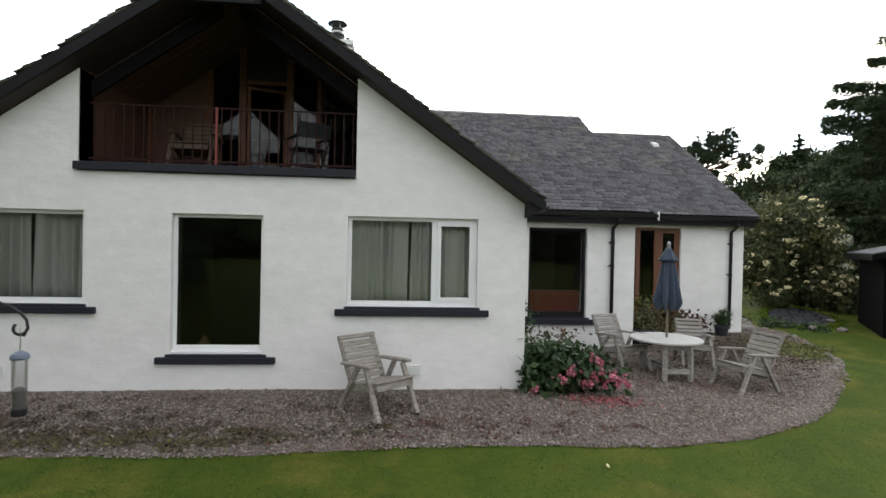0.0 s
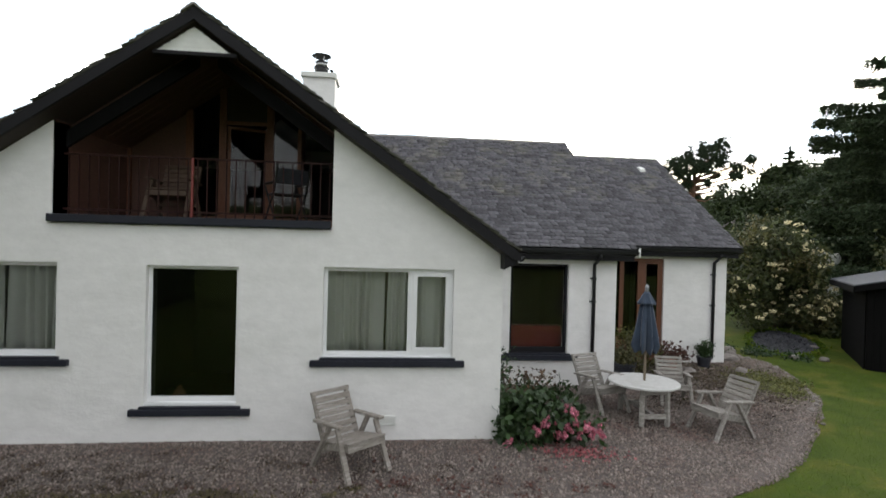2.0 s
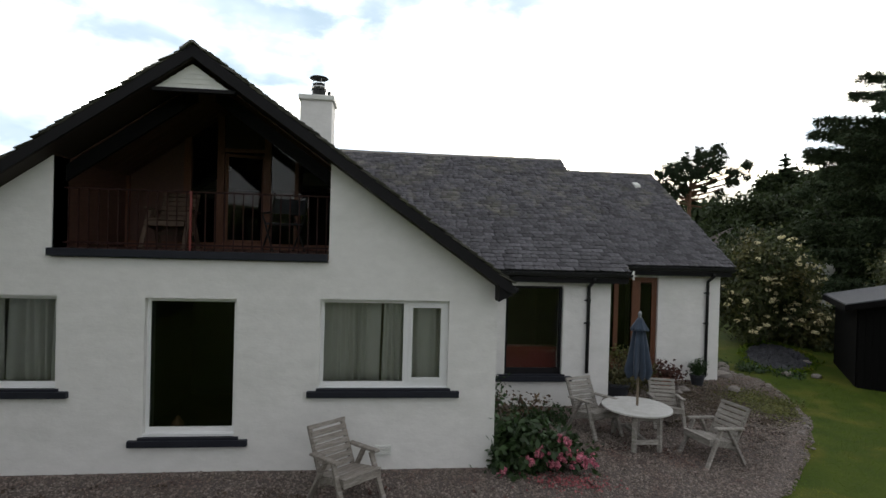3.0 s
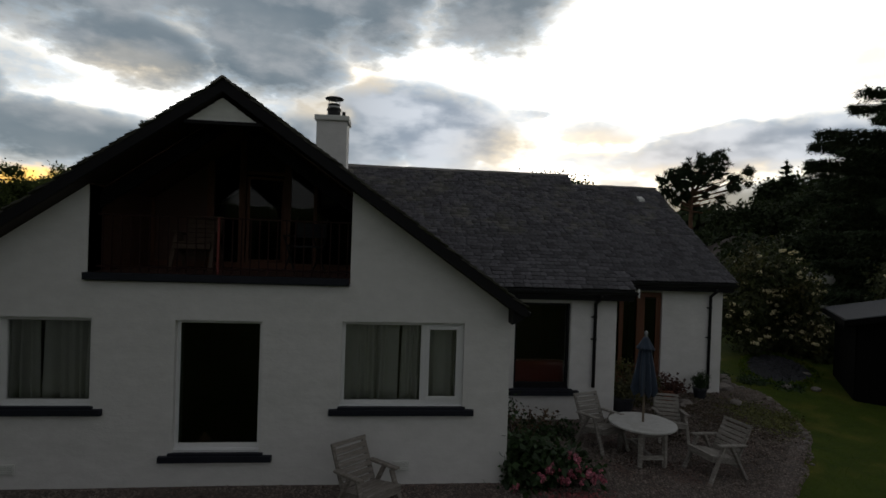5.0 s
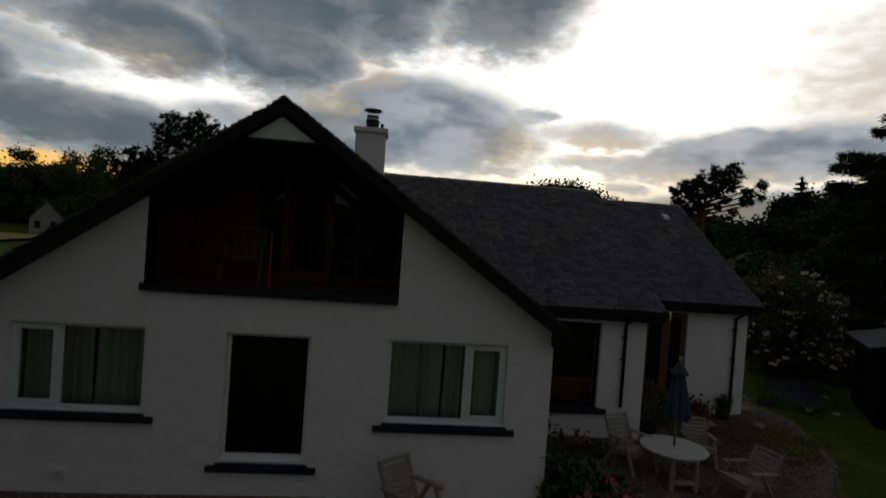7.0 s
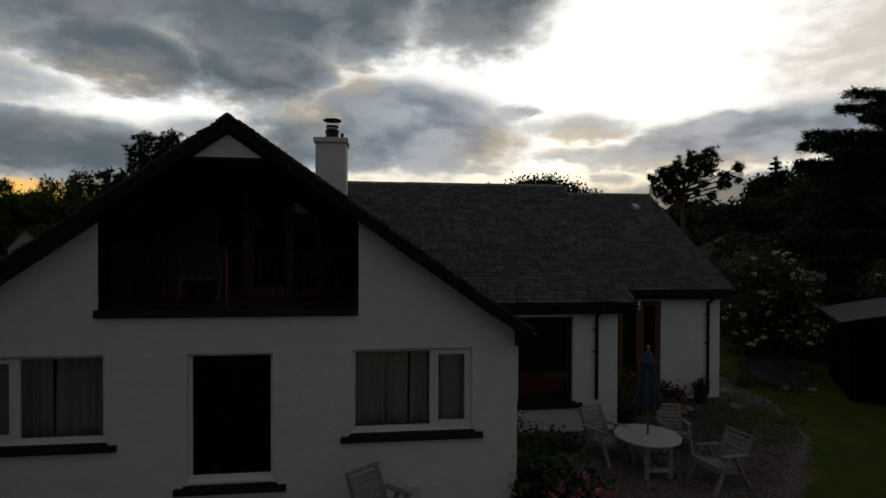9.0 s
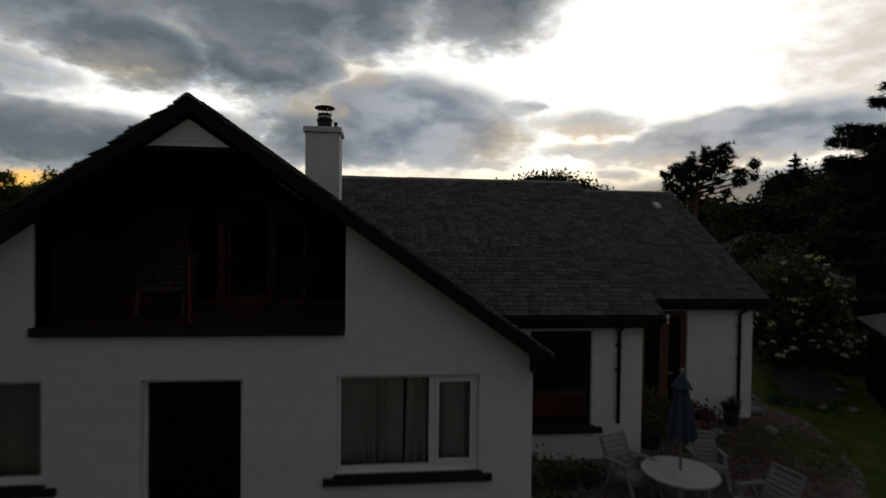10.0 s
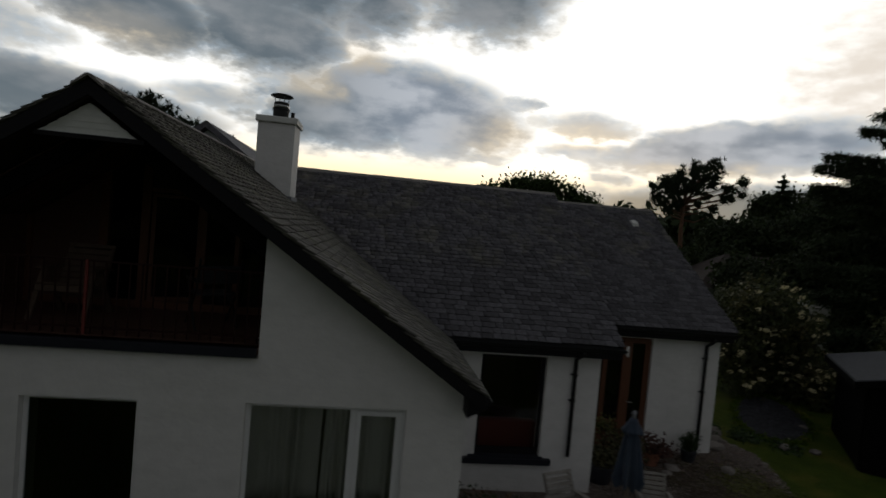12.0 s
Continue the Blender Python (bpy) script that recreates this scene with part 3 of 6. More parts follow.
def make_walls():
    # front gable wall; the upper opening is the balcony
    drop = 0.2
    lx, rx = -6.0, 2.07
    openings = [rect(-5.34, -3.61, 1.1, 2.29), rect(-2.55, -1.41, 0.47, 2.28), rect(-0.33, 1.4, 1.1, 2.3)]
    out = [(lx, -0.3), (rx, -0.3), (rx, front_roof_z(rx) - drop), (-0.235, front_roof_z(-0.235) - drop), (-0.235, 2.82), (-3.69, 2.82), (-3.69, front_roof_z(-3.69) - drop), (lx, front_roof_z(lx) - drop)]
    part("wall", slab_with_holes(out, openings, 9.0, 9.34), M_RENDER, house, "white painted roughcast gable wall")
    part("wall", boxed(1.72, 2.07, 9.34, 12.2, -0.3, 2.45), M_RENDER, house)
    part("wall", boxed(-6.0, -5.65, 9.34, 19.5, -0.3, 2.45), M_RENDER, house)
    a = slab_with_holes(rect(2.07, 4.97, -0.3, 2.6), [rect(2.86, 4.0, 0.57, 2.31)], 11.92, 12.24)
    part("wall", a, M_RENDER, house)
    part("wall", boxed(4.65, 4.97, 12.24, 13.68, -0.3, 2.5), M_RENDER, house)
    b = slab_with_holes(rect(4.97, 8.44, -0.3, 2.72), [rect(5.3, 6.9, 0.02, 2.43)], 13.68, 14.0)
    part("wall", b, M_RENDER, house)
    bm = bmesh.new()
    prism(bm, [(14.0, -0.3), (21.5, -0.3), (21.5, 2.7), (BRY, BRZ - 0.2), (14.0, 2.85)], "x", 8.12, 8.44)
    part("wall", bm, M_RENDER, house)
    bm = bmesh.new()
    prism(bm, [(14.0, 2.2), (20.4, 2.4), (ARY, ARZ - 0.2), (12.3, 2.75)], "x", 4.7, 5.0)
    part("wall", bm, M_RENDER, house)
    part("wall", boxed(-6.0, 8.44, 21.2, 21.5, -0.3, 2.7), M_RENDER, house)
    # rooms behind the windows
    part("room_wall", boxed(-5.65, 1.72, 12.6, 12.7, -0.1, 2.75), M_ROOM, house)
    part("room_wall", boxed(-3.3, -3.2, 9.34, 12.6, -0.1, 2.75), M_ROOM, house)
    part("room_wall", boxed(-0.75, -0.65, 9.34, 12.6, -0.1, 2.75), M_ROOM, house)
    part("room_wall", boxed(2.0, 4.7, 16.2, 16.3, -0.1, 2.75), M_ROOM, house)
    part("room_wall", boxed(1.9, 2.0, 12.2, 16.2, -0.1, 2.75), M_ROOM, house)
    part("room_wall", boxed(4.93, 8.12, 18.0, 18.1, -0.1, 2.75), M_ROOM, house)
    part("room_wall", boxed(4.7, 4.8, 13.7, 18.0, -0.1, 2.75), M_ROOM, house)
    part("room_floor", boxed(-5.65, 1.72, 9.34, 21.2, -0.12, 0.02), M_FLOORB, house)
    part("room_floor", boxed(1.72, 4.65, 12.24, 21.2, -0.12, 0.02), M_FLOORB, house)
    part("room_floor", boxed(4.65, 8.12, 14.0, 21.2, -0.12, 0.02), M_FLOORB, house)
    part("room_ceiling", boxed(-5.65, 1.72, 9.34, 21.0, 2.62, 2.78), M_ROOM, house)
    part("room_ceiling", boxed(1.8, 4.7, 12.25, 21.0, 2.4, 2.5), M_ROOM, house)
    part("room_ceiling", boxed(4.8, 8.12, 14.0, 21.0, 2.46, 2.56), M_ROOM, house)


def make_roofs():
    t = 0.13
    bm = bmesh.new()
    prism(bm, [(-6.08, front_roof_z(-6.08) - 0.025), (RX, RZ - 0.025), (2.22, front_roof_z(2.22) - 0.025), (2.22, front_roof_z(2.22) - t), (RX, RZ - t), (-6.08, front_roof_z(-6.08) - t)], "y", 8.74, 16.2)
    front = part("roof", bm, M_UNDER, house, "slated front gable roof with mossy patches")
    bm = bmesh.new()
    prism(bm, [(AY, AZ), (ARY, ARZ), (ARY + 4.4, AZ), (ARY + 4.4, AZ - t), (ARY, ARZ - t), (AY, AZ - t)], "x", -5.0, 5.2)
    main = part("roof", bm, M_UNDER, house, "weathered grey slate roof")
    bm = bmesh.new()
    prism(bm, [(BY, BZ), (BRY, BRZ), (BRY + 4.2, BZ), (BRY + 4.2, BZ - t), (BRY, BRZ - t), (BY, BZ - t)], "x", 5.0, 8.62)
    wing = part("roof", bm, M_UNDER, house, "weathered grey slate roof")
    bm = bmesh.new()
    prism(bm, [(-7.2, 3.2), (-3.0, 6.28), (1.2, 3.2), (1.2, 3.05), (-3.0, 6.13), (-7.2, 3.05)], "y", 15.6, 20.5)
    part("roof", bm, M_SLATES, house)
    bm = bmesh.new()
    prism(bm, [(-6.8, 2.6), (0.8, 2.6), (0.8, 3.3), (-3.0, 6.1), (-6.8, 3.3)], "y", 15.8, 16.0)
    part("wall", bm, M_RENDER, house)
    return front, main, wing


make_walls()
roof_front, roof_main, roof_wing = make_roofs()


def make_trim():
    # barge boards of the front gable, the soffit behind them and the boxed eave ends
    for s in (-1, 1):
        ex = RX + s * 4.17
        bm = bmesh.new()
        prism(bm, [(RX, RZ - 0.035), (ex, front_roof_z(ex) - 0.035), (ex, front_roof_z(ex) - 0.13), (ex - s * 0.1, front_roof_z(ex - s * 0.1) - 0.18), (RX, RZ - 0.185)], "y", 8.7, 8.735)
        part("barge_board", bm, M_BLACK, house)
        bm = bmesh.new()
        prism(bm, [(RX, RZ - 0.15), (ex - s * 0.02, front_roof_z(ex) - 0.145), (ex - s * 0.02, front_roof_z(ex) - 0.17), (RX, RZ - 0.19)], "y", 8.74, 9.36)
        part("soffit", bm, M_SOFFIT, house, "dark brown soffit boards")
        bm = bmesh.new()
        x0, x1 = (2.03, 2.2) if s > 0 else (-6.2, -5.96)
        prism(bm, [(x0, 2.33), (x1, 2.42), (x1, 2.6), (x0, 2.72)], "y", 8.735, 9.04)
        part("eave_box", bm, M_BLACK, house)
        # gutter along the eave
        bm = bmesh.new()
        gx = ex + s * 0.03
        prism(bm, [(gx - 0.055, 2.5), (gx - 0.04, 2.45), (gx, 2.43), (gx + 0.04, 2.45), (gx + 0.055, 2.5), (gx + 0.045, 2.5), (gx, 2.445), (gx - 0.045, 2.5)], "y", 8.82, 11.6 if s > 0 else 19)
        part("gutter", bm, M_PIPE, house)
    # clad triangle under the apex
    bm = bmesh.new()
    z0, zt = 4.945, 5.255
    nb = 5
    for i in range(nb):
        a, b = z0 + (zt - z0) * i / nb, z0 + (zt - z0) * (i + 1) / nb
        wa, wb = (zt - a) / RS + 0.015, max(0.005, (zt - b) / RS)
        vs = [bm.verts.new(v) for v in ((RX - 0.03 - wa, 8.8, a), (RX - 0.03 + wa, 8.8, a), (RX - 0.03 + wb, 8.806, b), (RX - 0.03 - wb, 8.806, b), (RX - 0.03 - wa, 8.84, a), (RX - 0.03 + wa, 8.84, a), (RX - 0.03 + wb, 8.84, b), (RX - 0.03 - wb, 8.84, b))]
        for q in ((0, 1, 2, 3), (7, 6, 5, 4), (0, 4, 5, 1), (1, 5, 6, 2), (2, 6, 7, 3), (3, 7, 4, 0)):
            bm.faces.new([vs[k] for k in q])
    part("gable_cladding", bm, M_CLAD, house, "white boarded triangle under the apex")
    part("trim", boxed(RX - 0.5, RX + 0.5, 8.77, 8.86, 4.9, 4.945), M_BLACK, house)
    # fascias and gutters of the two wings
    for x0, x1, y, z in ((2.1, 5.2, AY, AZ), (5.2, 8.58, BY, BZ)):
        part("fascia", boxed(x0, x1, y + 0.03, y + 0.055, z - 0.22, z - 0.04), M_BLACK, house)
        part("soffit", boxed(x0, x1, y + 0.055, y + 0.33, z - 0.21, z - 0.19), M_BLACK, house)
        bm = bmesh.new()
        gy = y - 0.035
        prism(bm, [(gy - 0.055, z - 0.03), (gy - 0.045, z - 0.08), (gy, z - 0.105), (gy + 0.045, z - 0.08), (gy + 0.055, z - 0.03), (gy + 0.045, z - 0.03), (gy, z - 0.09), (gy - 0.045, z - 0.03)], "x", x0, x1 + 0.04)
        part("gutter", bm, M_PIPE, house)
    # verges at the free ends
    for x, y0, z0, y1, z1 in ((5.2, AY, AZ, ARY, ARZ), (8.62, BY, BZ, BRY, BRZ)):
        bm = bmesh.new()
        prism(bm, [(y0, z0 - 0.02), (y1, z1 - 0.02), (y1, z1 - 0.2), (y0 + 0.1, z0 - 0.16)], "x", x - 0.03, x)
        part("barge_board", bm, M_BLACK, house)
    # white end bracket of the gutter and the eave return
    bm = bmesh.new()
    beam(bm, (5.23, AY - 0.06, AZ - 0.1), (5.28, AY - 0.02, AZ + 0.03), 0.03, 0.03)
    beam(bm, (5.27, AY - 0.03, AZ - 0.14), (5.27, AY - 0.03, AZ - 0.0), 0.03, 0.025)
    part("gutter_bracket", bm, M_WHITEPAINT, house)
    # downpipes: swan neck, straight run, brackets
    for x, yw, yg, ztop, zbot in ((4.5, 11.92, AY - 0.03, 2.52, 0.62), (8.1, 13.68, BY - 0.03, 2.56, 0.12)):
        bm = bmesh.new()
        yp = yw - 0.05
        tube(bm, [(x, yg, ztop), (x, yg, ztop - 0.06), (x, (yg + yp) / 2, ztop - 0.13), (x, yp, ztop - 0.2), (x, yp, ztop - 0.3), (x, yp, zbot)], 0.034, 12)
        pipe = part("downpipe", bm, M_PIPE, house, "black plastic downpipe", smooth=True)
        for zb in (ztop - 0.5, (ztop + zbot) / 2):
            bm = bmesh.new()
            lathe(bm, [(0.041, 0), (0.043, 0.01), (0.043, 0.045), (0.041, 0.055)], (x, yp, zb), 12)
            box(bm, x - 0.07, x + 0.01, yp + 0.02, yp + 0.047, zb + 0.012, zb + 0.04)
            part("pipe_clip", bm, M_PIPE, pipe)
    # ventilation grilles low in the wall
    for gx in (0.44, -4.74):
        bm = boxed(gx, gx + 0.22, 8.985, 8.998, 0.2, 0.34)
        g = part("wall_grille", bm, M_WHITEPAINT, house, "white slotted wall grille")
        for i in range(5):
            part("slat", boxed(gx + 0.01, gx + 0.21, 8.972, 8.985, 0.215 + i * 0.025, 0.23 + i * 0.025), M_WHITEPAINT, g)


make_trim()


def sill(x0, x1, ztop, y0=8.94, xin=0.12, depth=0.085, parent=None):
    """Painted stone sill: a slab with stub ends and a raised back between the reveals."""
    bm = boxed(x0, x1, y0, 9.06, ztop - depth, ztop, bevel=0.008)
    box(bm, x0 + xin, x1 - xin, y0 + 0.02, 9.15, ztop - 0.002, ztop + 0.035, bevel=0.006)
    return part("sill", bm, M_SILL, parent, "black painted sill")


def frame_bars(x0, x1, y0, y1, z0, z1, w, wb=None):
    bm = bmesh.new()
    wb = wb or w
    box(bm, x0, x0 + w, y0, y1, z0, z1, 0.005)
    box(bm, x1 - w, x1, y0, y1, z0, z1, 0.005)
    box(bm, x0 + w - 0.002, x1 - w + 0.002, y0 + 0.001, y1 - 0.001, z0, z0 + wb, 0.005)
    box(bm, x0 + w - 0.002, x1 - w + 0.002, y0 + 0.001, y1 - 0.001, z1 - w, z1, 0.005)
    return bm


def pane(x0, x1, y, z0, z1, parent, mat=None):
    ob = part("pane", boxed(x0, x1, y, y + 0.006, z0, z1), mat or G_PANE, parent)
    ob.visible_shadow = False
    return ob


def casement(x0, x1, z0, z1, split, opener_right):
    """White plastic window: fixed light and a side-hung opener."""
    w = part("window", frame_bars(x0, x1, 9.07, 9.13, z0, z1, 0.05, 0.06), M_PLASTIC, house, "white plastic window")
    part("window_board", boxed(x0 - 0.0, x1 + 0.0, 9.02, 9.1, z0 - 0.035, z0 - 0.002, bevel=0.006), M_PLASTIC, w)
    part("mullion", boxed(split - 0.035, split + 0.035, 9.068, 9.132, z0 + 0.05, z1 - 0.045, bevel=0.004), M_PLASTIC, w)
    a, b = (split + 0.035, x1 - 0.05) if opener_right else (x0 + 0.05, split - 0.035)
    part("casement", frame_bars(a, b, 9.055, 9.11, z0 + 0.06, z1 - 0.05, 0.055), M_PLASTIC, w)
    pane(a + 0.05, b - 0.05, 9.085, z0 + 0.11, z1 - 0.1, w)
    c, d = (x0 + 0.05, split - 0.035) if opener_right else (split + 0.035, x1 - 0.05)
    pane(c - 0.01, d + 0.01, 9.095, z0 + 0.05, z1 - 0.04, w)
    return w


def make_windows():
    w = casement(-0.33, 1.4, 1.12, 2.3, 0.82, True)
    sill(-0.48, 1.56, 1.075, parent=w)
    w = casement(-5.34, -3.61, 1.12, 2.29, -4.73, False)
    sill(-5.5, -3.45, 1.075, parent=w)
    w = part("window", frame_bars(-2.55, -1.41, 9.08, 9.13, 0.48, 2.28, 0.045, 0.1), M_PLASTIC, house, "tall white framed fixed window")
    part("window_board", boxed(-2.58, -1.38, 9.01, 9.11, 0.475, 0.51, bevel=0.006), M_PLASTIC, w)
    pane(-2.52, -1.44, 9.1, 0.56, 2.25, w, G_DARK)
    sill(-2.72, -1.23, 0.44, parent=w)
    # large dark window of the main range
    bm = frame_bars(2.86, 4.0, 11.98, 12.05, 0.57, 2.31, 0.05, 0.12)
    w = part("window", bm, M_BLACK, house, "tall dark framed window")
    pane(2.9, 3.96, 12.01, 0.67, 2.27, w, G_CLEAR)
    part("reveal_trim", boxed(4.002, 4.03, 11.9, 11.925, 0.57, 2.34), M_WHITEPAINT, w)
    bm = boxed(2.6, 4.2, 11.84, 12.0, 0.45, 0.55, bevel=0.008)
    box(bm, 2.75, 4.06, 11.87, 12.05, 0.545, 0.585, 0.006)
    part("sill", bm, M_SILL, w, "black painted sill")
    # glazed timber doors of the lower wing
    x0, x1, z0, z1 = 5.3, 6.9, 0.02, 2.43
    d = part("door", frame_bars(x0, x1, 13.74, 13.86, z0, z1, 0.07), M_TIMBER, house, "brown stained timber glazed door")
    part("post", boxed(6.29, 6.44, 13.735, 13.86, z0, z1 - 0.06, bevel=0.006), M_TIMBER, d)
    part("transom", boxed(x0 + 0.06, 6.29, 13.745, 13.85, 0.55, 0.65, bevel=0.005), M_TIMBER, d)
    part("panel", boxed(x0 + 0.06, 6.29, 13.77, 13.81, 0.06, 0.56), M_TIMBER, d)
    pane(x0 + 0.06, 6.29, 13.78, 0.64, z1 - 0.06, d, G_DARK)
    part("stile", boxed(5.86, 5.96, 13.75, 13.85, 0.65, z1 - 0.06, bevel=0.005), M_TIMBER, d)
    leaf = part("leaf", frame_bars(6.44, 6.84, 13.75, 13.8, z0 + 0.04, z1 - 0.07, 0.06, 0.25), M_TIMBER, d)
    pane(6.49, 6.79, 13.77, 0.3, z1 - 0.16, d, G_DARK)
    bm = bmesh.new()
    tube(bm, [(6.47, 13.75, 1.05), (6.47, 13.71, 1.05), (6.58, 13.7, 1.05)], 0.01, 8)
    part("handle", bm, M_STEEL, leaf)


make_windows()


def make_balcony():
    part("balcony_floor", boxed(-3.69, -0.235, 9.0, 11.1, 2.785, 2.9), M_DARKWOOD, house)
    bm = boxed(-3.72, -0.25, 8.93, 9.12, 2.8, 2.9, bevel=0.008)
    part("balcony_sill", bm, M_SILL, house, "black painted balcony edge")
    # dark boarded sides and sloping boarded ceiling
    part("balcony_side", boxed(-3.75, -3.69, 9.02, 11.1, 2.85, 4.1), M_DARKWOOD, house)
    part("balcony_side", boxed(-0.235, -0.17, 9.02, 11.1, 2.85, 4.1), M_DARKWOOD, house)
    for s in (-1, 1):
        for i in range(9):
            # ceiling boards run along the slope
            y0 = 9.36 + i * 0.2
            bm = bmesh.new()
            e = RX + s * 1.78
            prism(bm, [(RX, RZ - 0.2), (e, front_roof_z(e) - 0.2), (e, front_roof_z(e) - 0.225), (RX, RZ - 0.225)], "y", y0, y0 + 0.192)
            part("ceiling_board", bm, M_DARKWOOD, house)
        e, k = RX + s * 1.74, RX + s * 0.12
        bm = bmesh.new()
        prism(bm, [(k, front_roof_z(k) - 0.3), (e, front_roof_z(e) - 0.3), (e, front_roof_z(e) - 0.51), (k, front_roof_z(k) - 0.51)], "y", 9.24, 9.3)
        part("rafter", bm, M_RAFTER, house, "dark painted rafter")
    # glazed timber screen at the back
    by = 10.95
    posts = [-3.69, -2.74, -2.22, -1.47, -0.97, -0.24]
    screen = part("balcony_screen", boxed(-3.69, -0.235, by - 0.05, by + 0.05, 2.9, 3.0), M_TIMBER, house, "brown timber glazed screen")
    for x in posts:
        part("post", boxed(x - 0.055, x + 0.055, by - 0.06, by + 0.06, 2.9, front_roof_z(x) - 0.22), M_TIMBER, screen)
    for a, b in zip(posts, posts[1:]):
        bm = bmesh.new()
        pts = [(a, 3.0), (b, 3.0), (b, front_roof_z(b) - 0.24)]
        if a < RX < b:
            pts.append((RX, RZ - 0.24))
        pts.append((a, front_roof_z(a) - 0.24))
        prism(bm, pts, "y", by - 0.005, by + 0.005)
        if a < -3:
            part("panel", bm, M_DARKWOOD, screen)
        else:
            if -2.3 < a < -2.1:
                # a door leaf ajar, hinged on the post; opaque dark panel replaces reflecting glass above
                bm.free()
                bm = bmesh.new()
                prism(bm, [(a, 4.56), (b, 4.56), (b, front_roof_z(b) - 0.24), (RX, RZ - 0.24), (a, front_roof_z(a) - 0.24)], "y", by - 0.005, by + 0.005)
                part("panel", bm, M_SOFFIT, screen)
                part("transom", boxed(a, b, by - 0.04, by + 0.04, 4.5, 4.56), M_TIMBER, screen)
                wd = b - a - 0.12
                leaf = part("door", frame_bars(0.0, wd, -0.025, 0.025, 2.93, 4.48, 0.05, 0.12), M_TIMBER, screen, "glazed balcony door standing ajar")
                leaf.matrix_basis = pose(a + 0.06, by, 0, 0, 0, 21)
                pane(0.04, wd - 0.04, -0.003, 3.04, 4.44, leaf, G_SCREEN)
            else:
                swing = 12.0 if a > -1 else (4.0 if a > -2 else 0.0)
                bmesh.ops.rotate(bm, cent=Vector(((a + b) / 2, by, 0)), matrix=Matrix.Rotation(radians(swing), 3, "Z"), verts=bm.verts[:])
                ob = part("pane", bm, G_SCREEN, screen)
                ob.visible_shadow = False
    bm = bmesh.new()
    prism(bm, [(-3.75, 2.8), (-0.17, 2.8), (-0.17, 4.0), (RX, 5.3), (-3.75, 4.0)], "y", 14.0, 14.1)
    part("room_wall", bm, M_ROOM, house)
    part("room_wall", boxed(-3.9, -3.75, 11.1, 14.0, 2.8, 3.95), M_ROOM, house)
    part("room_wall", boxed(-0.17, -0.05, 11.1, 14.0, 2.8, 3.95), M_ROOM, house)
    # balustrade
    rail = part("balustrade", boxed(-3.66, -0.26, 9.18, 9.2, 3.67, 3.69, bevel=0.004), M_RED, house, "reddish brown balcony railing")
    part("rail", boxed(-3.66, -0.26, 9.175, 9.205, 2.96, 2.985), M_RED, rail)
    n = 28
    one = None
    for i in range(n):
        x = -3.6 + 3.3 * i / (n - 1)
        if one is None:
            one = part("baluster", boxed(-0.007, 0.007, 9.183, 9.197, 2.9, 3.672), M_RED, rail)
            one.location.x = x
        else:
            o = new("baluster", one.data)
            o.parent, o.location.x = rail, x
    part("newel", boxed(-2.09, -2.06, 9.17, 9.2, 2.9, 3.69, bevel=0.005), M_REDPOST, rail, "red painted post")


make_balcony()


def make_chimney():
    bm = boxed(-1.3, -0.66, 12.93, 13.57, 4.2, 5.95, bevel=0.012)
    c = part("chimney", bm, M_RENDER, house, "white rendered chimney with a black flue")
    part("chimney_cap", boxed(-1.34, -0.62, 12.88, 13.62, 5.95, 6.06, bevel=0.02), M_WHITEPAINT, c)
    part("flashing", boxed(-1.33, -0.63, 12.9, 13.6, 4.45, 4.68), M_LEAD, c)
    bm = bmesh.new()
    lathe(bm, [(0.14, 0), (0.14, 0.16), (0.155, 0.165), (0.155, 0.2), (0.135, 0.205), (0.135, 0.3), (0.12, 0.31)], (-0.97, 13.2, 6.05), 20)
    part("chimney_pot", bm, M_IRON, c, smooth=False)
    bm = bmesh.new()
    lathe(bm, [(0.138, 0), (0.142, 0.02), (0.138, 0.04)], (-0.97, 13.2, 6.26), 20)
    part("flue_band", bm, M_STEEL, c)
    for a in range(4):
        ang = a * math.pi / 2 + 0.5
        bm = bmesh.new()
        tube(bm, [(-0.97 + 0.12 * math.cos(ang), 13.2 + 0.12 * math.sin(ang), 6.35), (-0.97 + 0.13 * math.cos(ang), 13.2 + 0.13 * math.sin(ang), 6.47)], 0.008, 6)
        part("cowl_strap", bm, M_STEEL, c)
    bm = bmesh.new()
    lathe(bm, [(0.19, 0), (0.2, 0.012), (0.18, 0.03), (0.05, 0.06), (0.01, 0.065)], (-0.97, 13.2, 6.46), 20)
    part("cowl", bm, M_IRON, c)
    bm = bmesh.new()
    lathe(bm, [(0.035, 0), (0.035, 0.13), (0.04, 0.135), (0.04, 0.15)], (-0.76, 13.2, 6.05), 10)
    part("vent_pipe", bm, M_IRON, c)


make_chimney()


